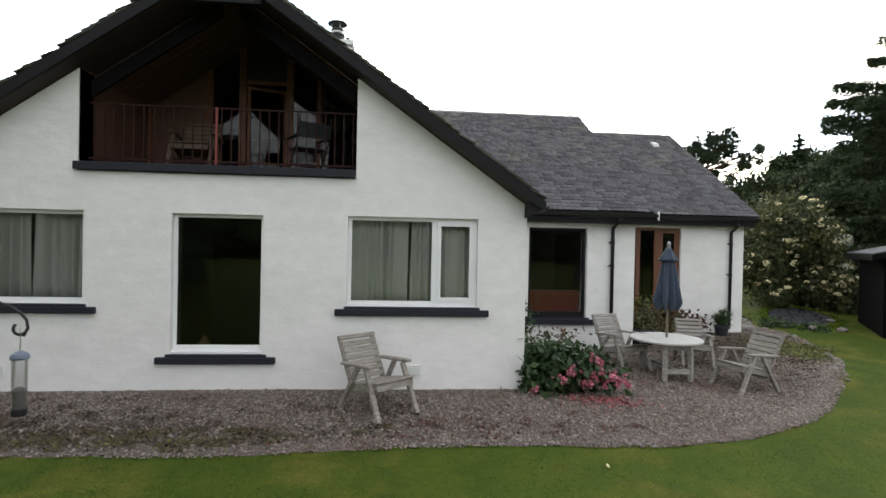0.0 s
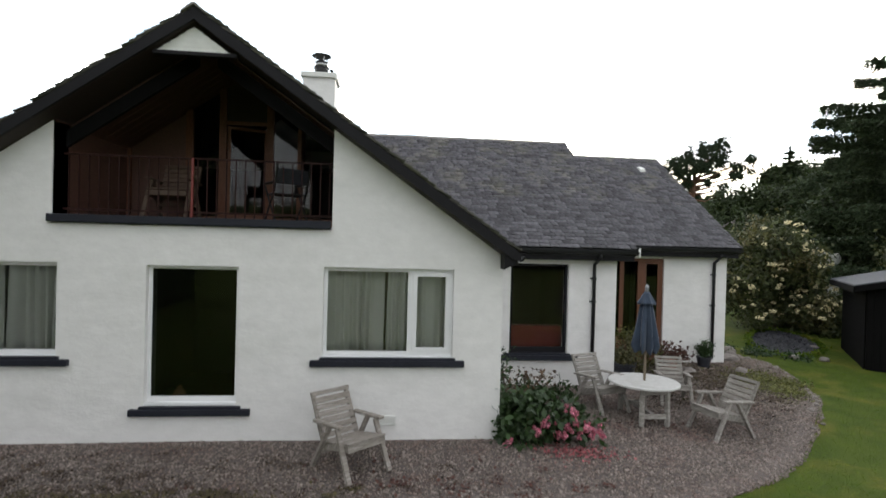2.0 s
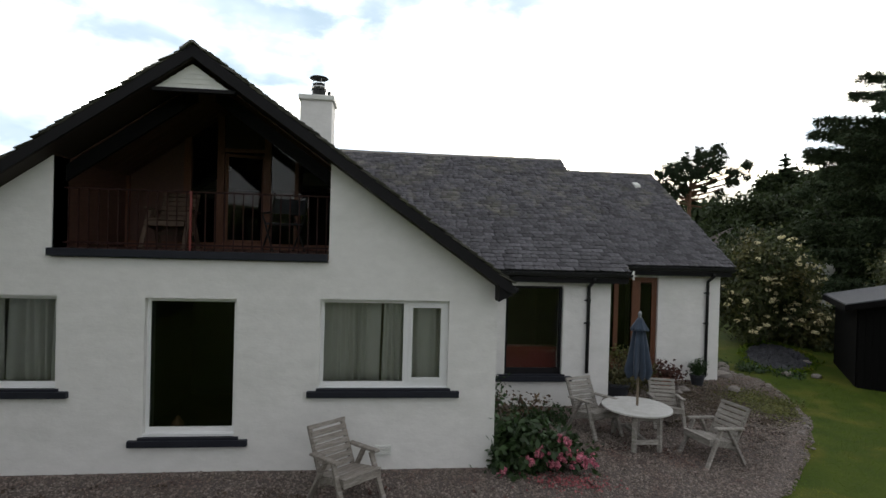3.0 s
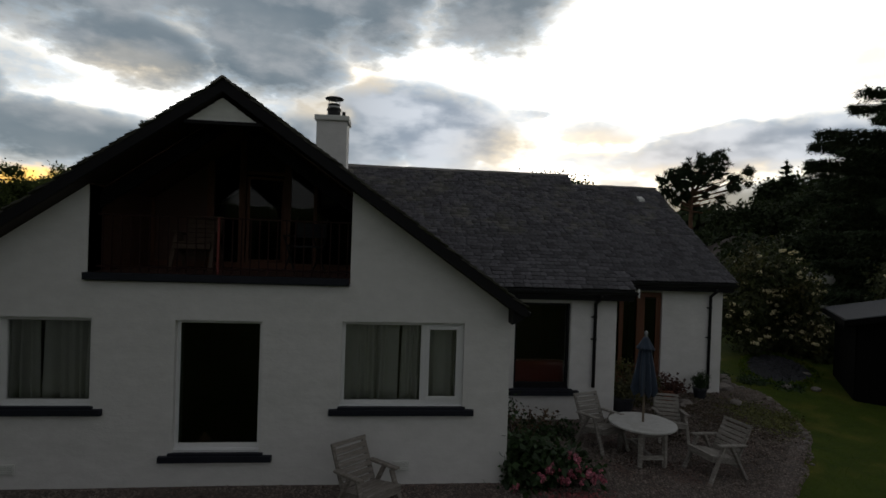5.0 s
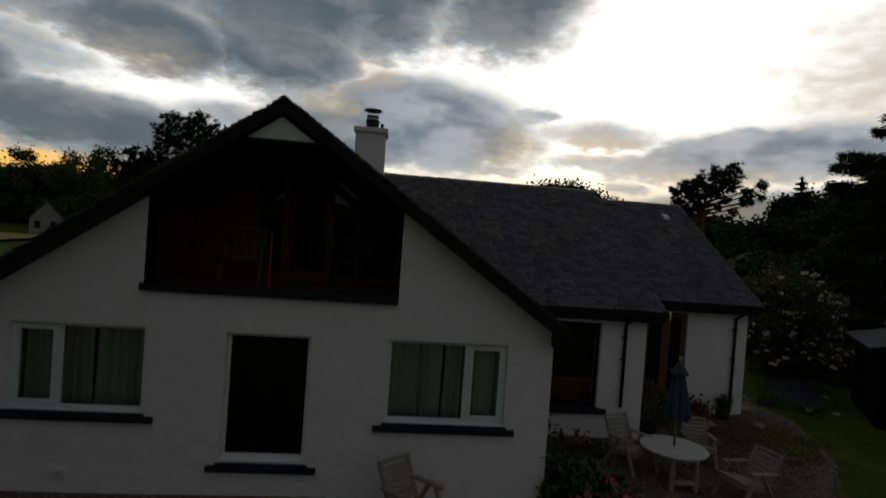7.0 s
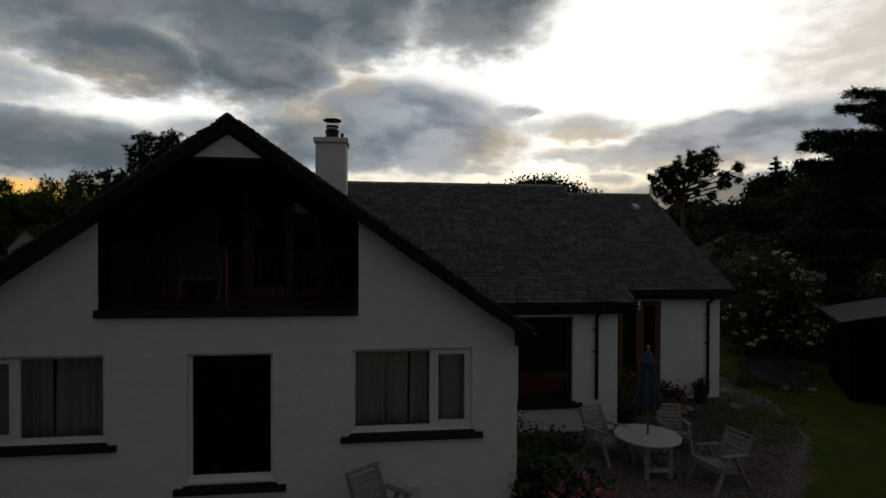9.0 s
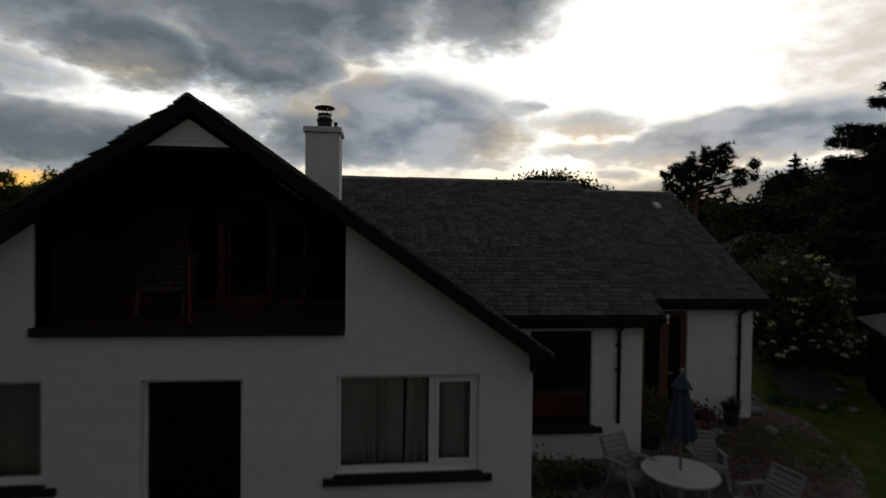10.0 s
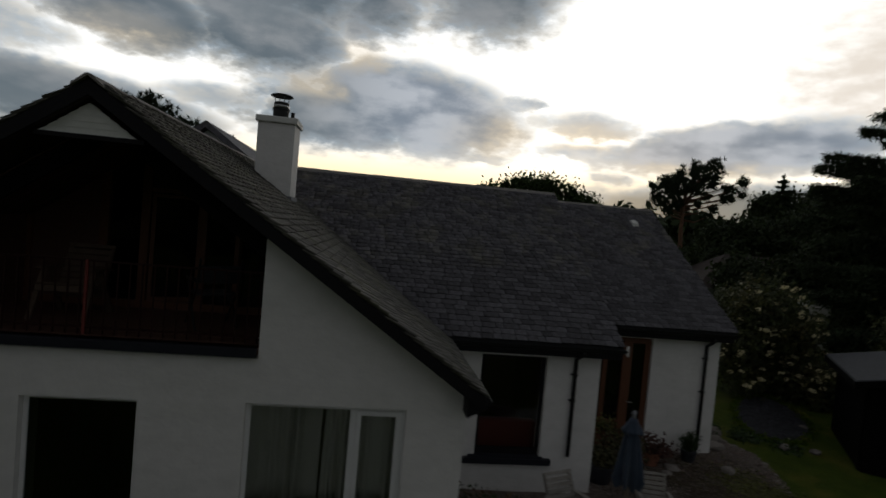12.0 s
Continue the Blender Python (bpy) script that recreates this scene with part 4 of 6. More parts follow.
def make_ridges():
    # angular ridge tiles, each lapped by its neighbour
    def run(parent, p, q, r, n, mat):
        p, q = Vector(p), Vector(q)
        one = None
        d = q - p
        for i in range(n):
            if one is None:
                bm = bmesh.new()
                L = d.length / n
                # angular section, rounded at the crown
                sec = [(-r, -r * 0.66), (-0.025, 0.005), (0, 0.012), (0.025, 0.005), (r, -r * 0.66), (r, -r * 0.66 - 0.02), (0, -0.012), (-r, -r * 0.66 - 0.02)]
                prism(bm, sec, "x", -0.01, L + 0.012)
                one = part("ridge_tile", bm, mat, parent)
                ob = one
            else:
                ob = new("ridge_tile", one.data)
                ob.parent = parent
            ang = math.atan2(d.y, d.x)
            at = p + d * (i / n)
            ob.matrix_basis = pose(at.x, at.y, at.z + random.uniform(-0.006, 0.006), 0, random.uniform(-0.4, 0.4), math.degrees(ang) + random.uniform(-0.5, 0.5))
    run(roof_main, (-1.9, ARY, ARZ + 0.04), (5.2, ARY, ARZ + 0.03), 0.14, 16, M_RIDGE)
    run(roof_wing, (5.2, BRY, BRZ + 0.03), (8.64, BRY, BRZ + 0.03), 0.13, 8, M_RIDGE)
    run(roof_front, (RX, 8.68, RZ), (RX, 15.9, RZ), 0.15, 16, M_RIDGE)
    # small white roof vent
    bm = bmesh.new()
    vy = 16.85
    vz = BZ + SL * (vy - BY)
    prism(bm, [(vy - 0.14, vz - 0.08), (vy - 0.12, vz + 0.05), (vy + 0.08, vz + 0.15), (vy + 0.14, vz + 0.08)], "x", 7.72, 7.88)
    part("roof_vent", bm, M_WHITEPAINT, roof_wing, "small pale roof vent")


make_ridges()


# ---- curtains and what shows in the rooms ----
def curtain(x0, x1, z0, z1, y, seed, flare=0.0):
    rnd = random.Random(seed)
    n = 220
    ph = [rnd.uniform(0, 6.28) for _ in range(3)]
    rows = 7
    V, F = [], []
    for j in range(rows):
        v = j / (rows - 1)
        for i in range(n):
            u = i / (n - 1)
            turn = u * 44 * (x1 - x0) + ph[0] + 1.9 * math.sin(u * 7 + ph[1]) + 0.7 * math.sin(u * 15 + ph[2]) + 0.9 * v * math.sin(u * 9 + ph[2])
            deep = (0.066 + 0.016 * v) * (0.65 + 0.35 * math.sin(u * 11 * (x1 - x0) + ph[2]))
            yy = y - deep * math.sin(turn) - 0.006 * math.sin(2 * turn + ph[1]) + 0.014 * math.sin(u * 5 + ph[0])
            V.append((x0 + (x1 - x0) * u + 0.02 * v * math.sin(u * 9 + ph[1]) + flare * v * u, yy, z1 + (z0 - z1) * v))
    for j in range(rows - 1):
        for i in range(n - 1):
            a = j * n + i
            F.append((a, a + 1, a + n + 1, a + n))
    ob = soup("curtain", V, F, M_CURTAIN, smooth=True)
    md = ob.modifiers.new("thickness", "SOLIDIFY")
    md.thickness = 0.006
    tagged(ob, "grey-green curtain hanging in folds behind the window", "curtain", group="curtains")


curtain(-0.31, 0.475, 1.14, 2.28, 9.25, 3)
curtain(0.52, 1.38, 1.14, 2.28, 9.24, 5)
curtain(-5.32, -4.4, 1.14, 2.27, 9.25, 8)
curtain(-4.36, -3.63, 1.14, 2.27, 9.24, 9)


def make_sofa():
    s = thing("sofa", "red cloth sofa standing behind the dark window", "sofa", (3.3, 12.82, 0.02))
    part("base", boxed(-0.95, 0.75, -0.4, 0.45, 0.06, 0.42, bevel=0.05), M_SOFA, s)
    part("backrest", boxed(-0.95, 0.75, -0.55, -0.32, 0.1, 1.05, bevel=0.09), M_SOFA, s)
    for x in (-1.05, 0.62):
        part("armrest", boxed(x, x + 0.22, -0.5, 0.42, 0.06, 0.66, bevel=0.06), M_SOFA, s)


make_sofa()


# ---- garden furniture ----
def make_chair(name, label, at, turn, group="", wood=None):
    """Slatted armchair with splayed legs. It faces +y before the turn."""
    c = thing(name, label, "chair", at, group, turn=turn)
    w = 0.27
    for s in (-1, 1):
        x = s * w
        bm = bmesh.new()
        beam(bm, (x * 1.06, 0.38, 0.0), (x, 0.12, 0.55), 0.045, 0.06, 0.006, up=(1, 0, 0))
        part("front_leg", bm, wood or M_WEATHERED, c)
        bm = bmesh.new()
        beam(bm, (x * 1.06, -0.34, 0.0), (x, -0.02, 0.55), 0.045, 0.06, 0.006, up=(1, 0, 0))
        part("back_leg", bm, wood or M_WEATHERED, c)
        bm = bmesh.new()
        beam(bm, (x * 1.04, -0.31, 0.545), (x * 1.04, 0.23, 0.582), 0.08, 0.032, 0.008, up=(0, 0, 1))
        part("armrest", bm, wood or M_WEATHERED, c)
        bm = bmesh.new()
        beam(bm, (x * 0.88, -0.2, 0.26), (x * 0.88, 0.29, 0.36), 0.035, 0.07, 0.005, up=(0, 0, 1))
        part("seat_rail", bm, wood or M_WEATHERED, c)
        bm = bmesh.new()
        beam(bm, (x * 0.88, -0.16, 0.24), (x * 0.88, -0.44, 0.81), 0.035, 0.055, 0.005, up=(1, 0, 0))
        part("back_post", bm, wood or M_WEATHERED, c)
    for i in range(5):
        y, z = -0.13 + i * 0.105, 0.325 + i * 0.0215
        bm = bmesh.new()
        beam(bm, (-w * 0.98, y, z), (w * 0.98, y, z), 0.091, 0.022, 0.005, up=(0, -0.2, 1))
        part("seat_slat", bm, wood or M_WEATHERED, c)
    bm = bmesh.new()
    beam(bm, (-w * 0.98, 0.31, 0.36), (w * 0.98, 0.31, 0.36), 0.075, 0.025, 0.004, up=(0, 1, 0.2))
    part("seat_slat", bm, wood or M_WEATHERED, c)
    for i in range(7):
        t = 0.1 + i * 0.128
        y, z = -0.16 - 0.28 * t + 0.03, 0.24 + 0.57 * t + 0.012
        bm = bmesh.new()
        beam(bm, (-w * 0.94, y, z), (w * 0.94, y, z), 0.066, 0.02, 0.005, up=(0, 1, 0.4))
        part("back_slat", bm, wood or M_WEATHERED, c)
    bm = bmesh.new()
    beam(bm, (-w * 1.0, -0.43, 0.815), (w * 1.0, -0.43, 0.815), 0.05, 0.045, 0.006, up=(0, 1, 0.4))
    part("top_rail", bm, wood or M_WEATHERED, c)
    bm = bmesh.new()
    beam(bm, (-w, -0.17, 0.22), (w, -0.17, 0.22), 0.04, 0.05, 0.004)
    part("cross_rail", bm, wood or M_WEATHERED, c)
    return c


def gz(x, y):
    return float(ground_height(x, y)) + 0.012


def facing(dx, dy):
    return math.degrees(math.atan2(-dx, dy))


make_chair("garden_chair", "weathered brownish slatted wooden armchair on gravel by the wall", (0.12, 8.17, gz(0.12, 8.17) + 0.02), facing(0.56, -0.66), wood=M_TEAK)
garden_chair = make_chair("garden_chair", "weathered grey slatted armchair at the round table", (4.12, 10.52, gz(4.12, 10.52)), facing(0.34, -0.92), "chairs round the table")
for x, y, dx, dy, sc, lb in ((5.66, 9.56, -0.94, -0.2, 1.0, "weathered grey slatted armchair turned side-on to the table"),
                         (5.62, 10.9, -0.25, -0.95, 0.88, "weathered grey slatted armchair behind the round table")):
    o = copy_thing(garden_chair, pose(x, y, gz(x, y), 0, 0, facing(dx, dy)) @ Matrix.Scale(sc, 4))
    tagged(o, lb, "chair", "chairs round the table")
make_chair("garden_chair", "brown slatted wooden armchair on the balcony, darkened for the shade there", (-2.66, 10.1, 2.905), facing(0.05, -1), wood=M_BALCHAIR)


def make_folding_chair():
    c = thing("folding_chair", "dark folding chair on the balcony", "chair", (-1.02, 10.0, 2.9), turn=30)
    for s in (-0.24, 0.24):
        bm = bmesh.new()
        tube(bm, [(s, -0.25, 0.0), (s, 0.25, 0.55)], 0.014, 8)
        part("leg", bm, M_IRON, c)
        bm = bmesh.new()
        tube(bm, [(s, 0.25, 0.0), (s, -0.2, 0.48), (s, -0.3, 0.85)], 0.014, 8)
        part("leg", bm, M_IRON, c)
        part("armrest", boxed(s - 0.03, s + 0.03, -0.25, 0.25, 0.56, 0.585, bevel=0.006), M_IRON, c)
    part("seat", boxed(-0.23, 0.23, -0.2, 0.22, 0.4, 0.425, bevel=0.008), M_POT, c)
    bm = bmesh.new()
    beam(bm, (-0.24, -0.24, 0.66), (0.24, -0.24, 0.66), 0.22, 0.02, 0.006, up=(0, 1, 0.2))
    part("backrest", bm, M_POT, c)


make_folding_chair()
TX, TY = 4.64, 10.04
TZ = gz(TX, TY)


def make_table():
    t = thing("garden_table", "round weathered wooden garden table with a pale top", "table", (TX, TY, TZ))
    bm = bmesh.new()
    lathe(bm, [(0.52, 0.572), (0.548, 0.579), (0.55, 0.602), (0.54, 0.61), (0.02, 0.61)], (0, 0, 0), 40)
    part("tabletop", bm, M_TABLETOP, t, "pale weathered round top")
    legs = [(sx * 0.2, sy * 0.38) for sx in (-1, 1) for sy in (-1, 1)]
    for x, y in legs:
        bm = bmesh.new()
        beam(bm, (x * 1.04, y, 0), (x, y * 0.97, 0.577), 0.075, 0.06, 0.006)
        part("leg", bm, M_WEATHERED, t)
    for y in (-0.38, 0.38):
        part("stretcher", boxed(-0.2, 0.2, y - 0.02, y + 0.02, 0.12, 0.19, bevel=0.004), M_WEATHERED, t)
        part("apron", boxed(-0.24, 0.24, y - 0.02, y + 0.02, 0.49, 0.572, bevel=0.004), M_WEATHERED, t)
    part("long_stretcher", boxed(-0.03, 0.03, -0.38, 0.38, 0.13, 0.18, bevel=0.004), M_WEATHERED, t)


make_table()


def make_parasol():
    u = thing("parasol", "closed blue canvas parasol on a wooden pole through the table", "parasol", (TX + 0.02, TY + 0.02, TZ))
    bm = bmesh.new()
    tube(bm, [(0, 0, 0.0), (0.0, 0, 2.08)], 0.02, 12)
    part("pole", bm, M_POLE, u, smooth=True)
    # furled canopy: folds gathered round the pole
    n, rows = 64, 16
    V, F = [], []
    for j in range(rows):
        v = j / (rows - 1)
        z = 2.0 - 0.92 * v
        r = 0.05 + 0.135 * v ** 0.8
        if v > 0.87:
            r *= 1 - (v - 0.87) * 2.4
        for i in range(n):
            a = 2 * math.pi * i / n
            fold = 1 + (0.1 + 0.3 * v) * math.cos(8 * a + 0.8 * math.sin(a * 2 + 3 * v)) + 0.06 * math.sin(3 * a + 5 * v)
            V.append((r * fold * math.cos(a), r * fold * math.sin(a), z - 0.03 * v * math.cos(8 * a)))
    for j in range(rows - 1):
        for i in range(n):
            a, b = j * n + i, j * n + (i + 1) % n
            F.append((a, b, b + n, a + n))
    soup("canopy", V, F, M_BLUE, u, smooth=True)
    # vent cap and its scalloped edge
    V, F = [], []
    rows = 6
    for j in range(rows):
        v = j / (rows - 1)
        for i in range(n):
            a = 2 * math.pi * i / n
            r = (0.035 + 0.105 * v) * (1 + 0.1 * v * math.cos(8 * a))
            V.append((r * math.cos(a), r * math.sin(a), 2.04 - 0.2 * v + 0.012 * v * math.cos(16 * a)))
    for j in range(rows - 1):
        for i in range(n):
            a, b = j * n + i, j * n + (i + 1) % n
            F.append((a, b, b + n, a + n))
    ob = soup("vent_cap", V, F, M_BLUE, u, "lighter blue cap of the canopy", smooth=True)
    ob.modifiers.new("thickness", "SOLIDIFY").thickness = 0.004
    bm = bmesh.new()
    lathe(bm, [(0.02, 0), (0.035, 0.01), (0.02, 0.03), (0.03, 0.05), (0.033, 0.075), (0.018, 0.1), (0.004, 0.112)], (0, 0, 2.04), 14)
    part("finial", bm, M_LEAD, u, smooth=True)


make_parasol()


def make_feeder():
    f = thing("bird_feeder", "hanging tube bird feeder with a blue-grey lid on an iron crook", "bird feeder", (-1.73, 4.98, 0.045))
    z0 = 0.96
    bm = bmesh.new()
    lathe(bm, [(0.033, 0), (0.036, 0.005), (0.036, 0.29), (0.033, 0.295)], (0, 0, z0), 20)
    part("seed_tube", bm, G_TUBE, f, "clear plastic tube", smooth=True).visible_shadow = False
    bm = bmesh.new()
    lathe(bm, [(0.029, 0), (0.03, 0.005), (0.03, 0.1), (0.02, 0.115), (0.004, 0.12)], (0, 0, z0 + 0.02), 20)
    part("seed", bm, M_MESHWIRE, f, "grey seed in the lower part of the tube")
    bm = bmesh.new()
    lathe(bm, [(0.035, 0), (0.038, 0.005), (0.038, 0.035), (0.033, 0.04)], (0, 0, z0 - 0.015), 20)
    part("base", bm, M_PIPE, f)
    bm = bmesh.new()
    lathe(bm, [(0.043, 0), (0.046, 0.01), (0.038, 0.028), (0.02, 0.04), (0.006, 0.044)], (0, 0, z0 + 0.29), 20)
    part("lid", bm, M_BLUEGREY, f, "blue-grey lid")
    bm = bmesh.new()
    tube(bm, [(0, 0, z0 + 0.33), (0.004, 0, z0 + 0.42), (0, 0, z0 + 0.46)], 0.003, 6)
    part("wire", bm, M_STEEL, f)
    bm = bmesh.new()
    pts = [(-0.62, 0, -0.15), (-0.62, 0, 1.2), (-0.6, 0, 1.5)]
    for k in range(13):
        a = math.pi * (1 - k / 12 * 1.12)
        pts.append((-0.28 + 0.32 * math.cos(a), 0, 1.43 + 0.15 * math.sin(a)))
    for k in range(9):
        a = -0.4 - k / 8 * 3.6
        pts.append((0.0 + 0.035 * math.cos(a), 0, 1.455 - 0.035 + 0.035 * math.sin(a) - 0.01 * k / 8))
    tube(bm, pts, 0.008, 8)
    part("crook", bm, M_IRON, f, "black iron crook")


make_feeder()


# ---- plants ----
rng = np.random.default_rng(7)


def leaf_faces(centres, normals, size, aspect=1.8, rnd=0.6):
    """Small leaf quads, folded at random, one island each."""
    n = len(centres)
    size = np.broadcast_to(np.asarray(size, float).reshape(-1, 1), (n, 1))
    d = normals + rnd * rng.normal(size=(n, 3))
    d /= np.linalg.norm(d, axis=1, keepdims=True) + 1e-9
    r = rng.normal(size=(n, 3))
    u = np.cross(d, r)
    u /= np.linalg.norm(u, axis=1, keepdims=True) + 1e-9
    v = np.cross(d, u)
    L, W = size * aspect * 0.5, size * 0.5
    P = np.stack([centres - u * L, centres + v * W * 0.9 - d * W * 0.2, centres + u * L, centres - v * W * 0.9 - d * W * 0.2], 1).reshape(-1, 3)
    F = np.arange(n * 4).reshape(-1, 4)
    return P, F


def blob_points(n, centre, radii, shell=0.55):
    """Points in the outer part of an uneven ellipsoid."""
    d = rng.normal(size=(n, 3))
    d /= np.linalg.norm(d, axis=1, keepdims=True)
    lump = 1 + 0.16 * np.sin(d[:, 0] * 5 + centre[0] * 3) * np.sin(d[:, 1] * 6 + centre[1]) + 0.12 * np.sin(d[:, 2] * 9 + centre[0])
    r = (shell + (1 - shell) * rng.random(n) ** 0.6) * lump
    return np.asarray(centre) + d * r[:, None] * np.asarray(radii), d


def clumped_crown(name, blobs, n, size, mat, parent, aspect=1.7):
    P, D = [], []
    for b in blobs:
        k = max(60, int(n * (b[3] * b[4] * b[5]) ** 0.67 / sum((q[3] * q[4] * q[5]) ** 0.67 for q in blobs)))
        p, d = blob_points(k, b[:3], b[3:])
        # leaves gather in small sprays
        m = max(1, k // 9)
        sp = p[rng.integers(0, k, m)]
        pick = rng.integers(0, m, k)
        near = sp[pick] + rng.normal(size=(k, 3)) * size * 1.6
        use = rng.random(k) < 0.65
        p = np.where(use[:, None], near, p)
        P.append(p)
        D.append(d)
    P, D = np.concatenate(P), np.concatenate(D)
    D[:, 2] += 0.5
    V, F = leaf_faces(P, D, size * rng.uniform(0.6, 1.3, len(P)), aspect)
    return soup(name, V, F, mat, parent)


def trunk(parent, pts, radii, mat, seg=9):
    bm = bmesh.new()
    tube(bm, pts, radii, seg)
    return part("trunk", bm, mat, parent, smooth=True)


def limb(parent, pts, radii, mat):
    bm = bmesh.new()
    tube(bm, pts, radii, 6)
    return part("limb", bm, mat, parent, smooth=True)


def needle_plates(boughs, n, size, droop=0.25):
    """Needle sprays along boughs given as (root, tip, half width)."""
    P, U = [], []
    tot = sum((Vector(b) - Vector(a)).length * w for a, b, w in boughs)
    for a, b, w in boughs:
        a, b = np.asarray(a, float), np.asarray(b, float)
        L = np.linalg.norm(b - a)
        k = max(20, int(n * L * w / tot))
        t = rng.random(k) ** 0.75
        side = np.cross(b - a, (0, 0, 1))
        side /= np.linalg.norm(side) + 1e-9
        s = rng.uniform(-1, 1, k)
        wid = w * (0.35 + 0.65 * np.sin(np.clip(t, 0.02, 1) * 2.6))
        q = a + (b - a) * t[:, None] + side * (s * wid)[:, None]
        q[:, 2] += -droop * w * s ** 2 + rng.normal(size=k) * 0.1 * w - 0.1 * droop * L * t ** 2
        d = (b - a) / L + side * (s * 1.1)[:, None]
        d = d / np.linalg.norm(d, axis=1, keepdims=True) + rng.normal(size=(k, 3)) * 0.35
        P.append(q)
        U.append(d)
    P, U = np.concatenate(P), np.concatenate(U)
    U /= np.linalg.norm(U, axis=1, keepdims=True)
    n = len(P)
    W = np.cross(U, rng.normal(size=(n, 3)))
    W /= np.linalg.norm(W, axis=1, keepdims=True)
    s = (size * rng.uniform(0.6, 1.4, n))[:, None]
    V = np.stack([P - U * s * 0.5 - W * s * 0.16, P + U * s * 0.7, P - U * s * 0.5 + W * s * 0.16], 1).reshape(-1, 3)
    return V, np.arange(3 * n).reshape(-1, 3)


def make_conifer(name, label, at, height, spread, n, size, first=0.12, levels=14, mat=None, lean=0.0, cone=1.0, seed=1, flat=0.12, more=()):
    """A conifer with whorls of level boughs."""
    rnd = random.Random(seed)
    x, y = at
    z = gz(x, y) - 0.1
    t = thing(name, label, "tree", (x, y, z))
    trunk(t, [(0, 0, 0), (0.05, 0, height * 0.4), (lean, 0, height * 0.97)], [height * 0.028, height * 0.02, 0.02], M_BARK)
    boughs = []
    for i in range(levels):
        v = first + (1 - first) * i / levels
        zz = height * v
        rad = spread * (1 - v) ** 0.8 * (cone + (1 - cone) * rnd.random()) + 0.12
        k = rnd.randint(5, 7)
        ph = rnd.uniform(0, 6.28)
        for j in range(k):
            a = ph + 6.28 * j / k + rnd.uniform(-0.25, 0.25)
            r = rad * rnd.uniform(0.65, 1.12)
            root = (lean * v, 0, zz)
            tip = (lean * v + r * math.cos(a), r * math.sin(a), zz + flat * r * rnd.uniform(-0.8, 1.0))
            boughs.append((root, tip, r * rnd.uniform(0.28, 0.42)))
    boughs += [((0, 0, q[2] - 0.3), q, wd) for q, wd in more]
    for a, b, w in boughs[::2][:22]:
        limb(t, [a, tuple((Vector(a) + Vector(b)) / 2 + Vector((0, 0, 0.03))), b], [0.05, 0.03, 0.01], M_BARK)
    boughs.append(((lean, 0, height * 0.9), (lean, 0.02, height * 1.01), 0.14))
    V, F = needle_plates(boughs, n, size)
    soup("crown", V, F, mat or M_CONIFER, t)
    return t


def make_pine(name, label, at, height, clumps, n, size, fork, seed=1):
    """A Scots pine: bare forked trunk and separate pads of needles. Clumps are (dx, dy, z, rx, ry, rz)."""
    rnd = random.Random(seed)
    x, y = at
    z = gz(x, y) - 0.1
    t = thing(name, label, "tree", (x, y, z))
    trunk(t, [(0, 0, 0), (0.15, 0, fork * 0.5), (0, 0, fork), (0.1, 0, height * 0.93)], [height * 0.022, height * 0.018, height * 0.015, 0.03], M_PINEBARK)
    P, D = [], []
    for c in clumps:
        root = Vector((0.03, 0, max(fork * 0.85, min(c[2] - 0.4, fork + (c[2] - fork) * 0.55))))
        tip = Vector(c[:3])
        mid = root.lerp(tip, 0.5) + Vector((0, 0, -0.15 + rnd.uniform(-0.2, 0.2)))
        limb(t, [root, mid, tip], [height * 0.009, height * 0.006, 0.02], M_PINEBARK)
        k = int(n * (c[3] * c[4] * c[5]) ** 0.67 / sum((q[3] * q[4] * q[5]) ** 0.67 for q in clumps))
        # each pad is made of tufts
        m = max(8, k // 24)
        tufts, _ = blob_points(m, c[:3], [1.3 * v for v in c[3:]], 0.2)
        tufts[:, 2] += 0.25 * np.abs(tufts[:, 0] - c[0])
        pick = rng.integers(0, m, k)
        d = rng.normal(size=(k, 3))
        d[:, 2] += 0.6
        d /= np.linalg.norm(d, axis=1, keepdims=True)
        P.append(tufts[pick] + d * (rng.random(k)[:, None] * size * 1.25))
        D.append(d)
    P, U = np.concatenate(P), np.concatenate(D)
    m = len(P)
    W = np.cross(U, rng.normal(size=(m, 3)))
    W /= np.linalg.norm(W, axis=1, keepdims=True)
    s = (size * rng.uniform(0.7, 1.4, m))[:, None]
    V = np.stack([P - U * s * 0.4 - W * s * 0.17, P + U * s * 0.8, P - U * s * 0.4 + W * s * 0.17], 1).reshape(-1, 3)
    soup("crown", V, np.arange(3 * m).reshape(-1, 3), M_PINE, t)
    return t


def make_broadleaf(name, label, at, blobs, n, size, mat=None, category="tree", trunk_r=0.15, stems=True):
    x, y = at
    z = gz(x, y) - 0.08
    t = thing(name, label, category, (x, y, z))
    top = max(b[2] for b in blobs)
    if stems:
        trunk(t, [(0, 0, 0), (0.1, 0.05, top * 0.3), (0, 0, top * 0.75)], [trunk_r, trunk_r * 0.75, trunk_r * 0.3], M_BARK)
    for b in blobs[:10] if stems else ():
        limb(t, [(0.05, 0, top * 0.22), (b[0] * 0.5, b[1] * 0.5, max(0.3, b[2] * 0.7)), (b[0], b[1], b[2])], [trunk_r * 0.5, trunk_r * 0.3, 0.02], M_BARK)
    clumped_crown("crown", blobs, n, size, mat or M_LEAFDARK, t)
    return t


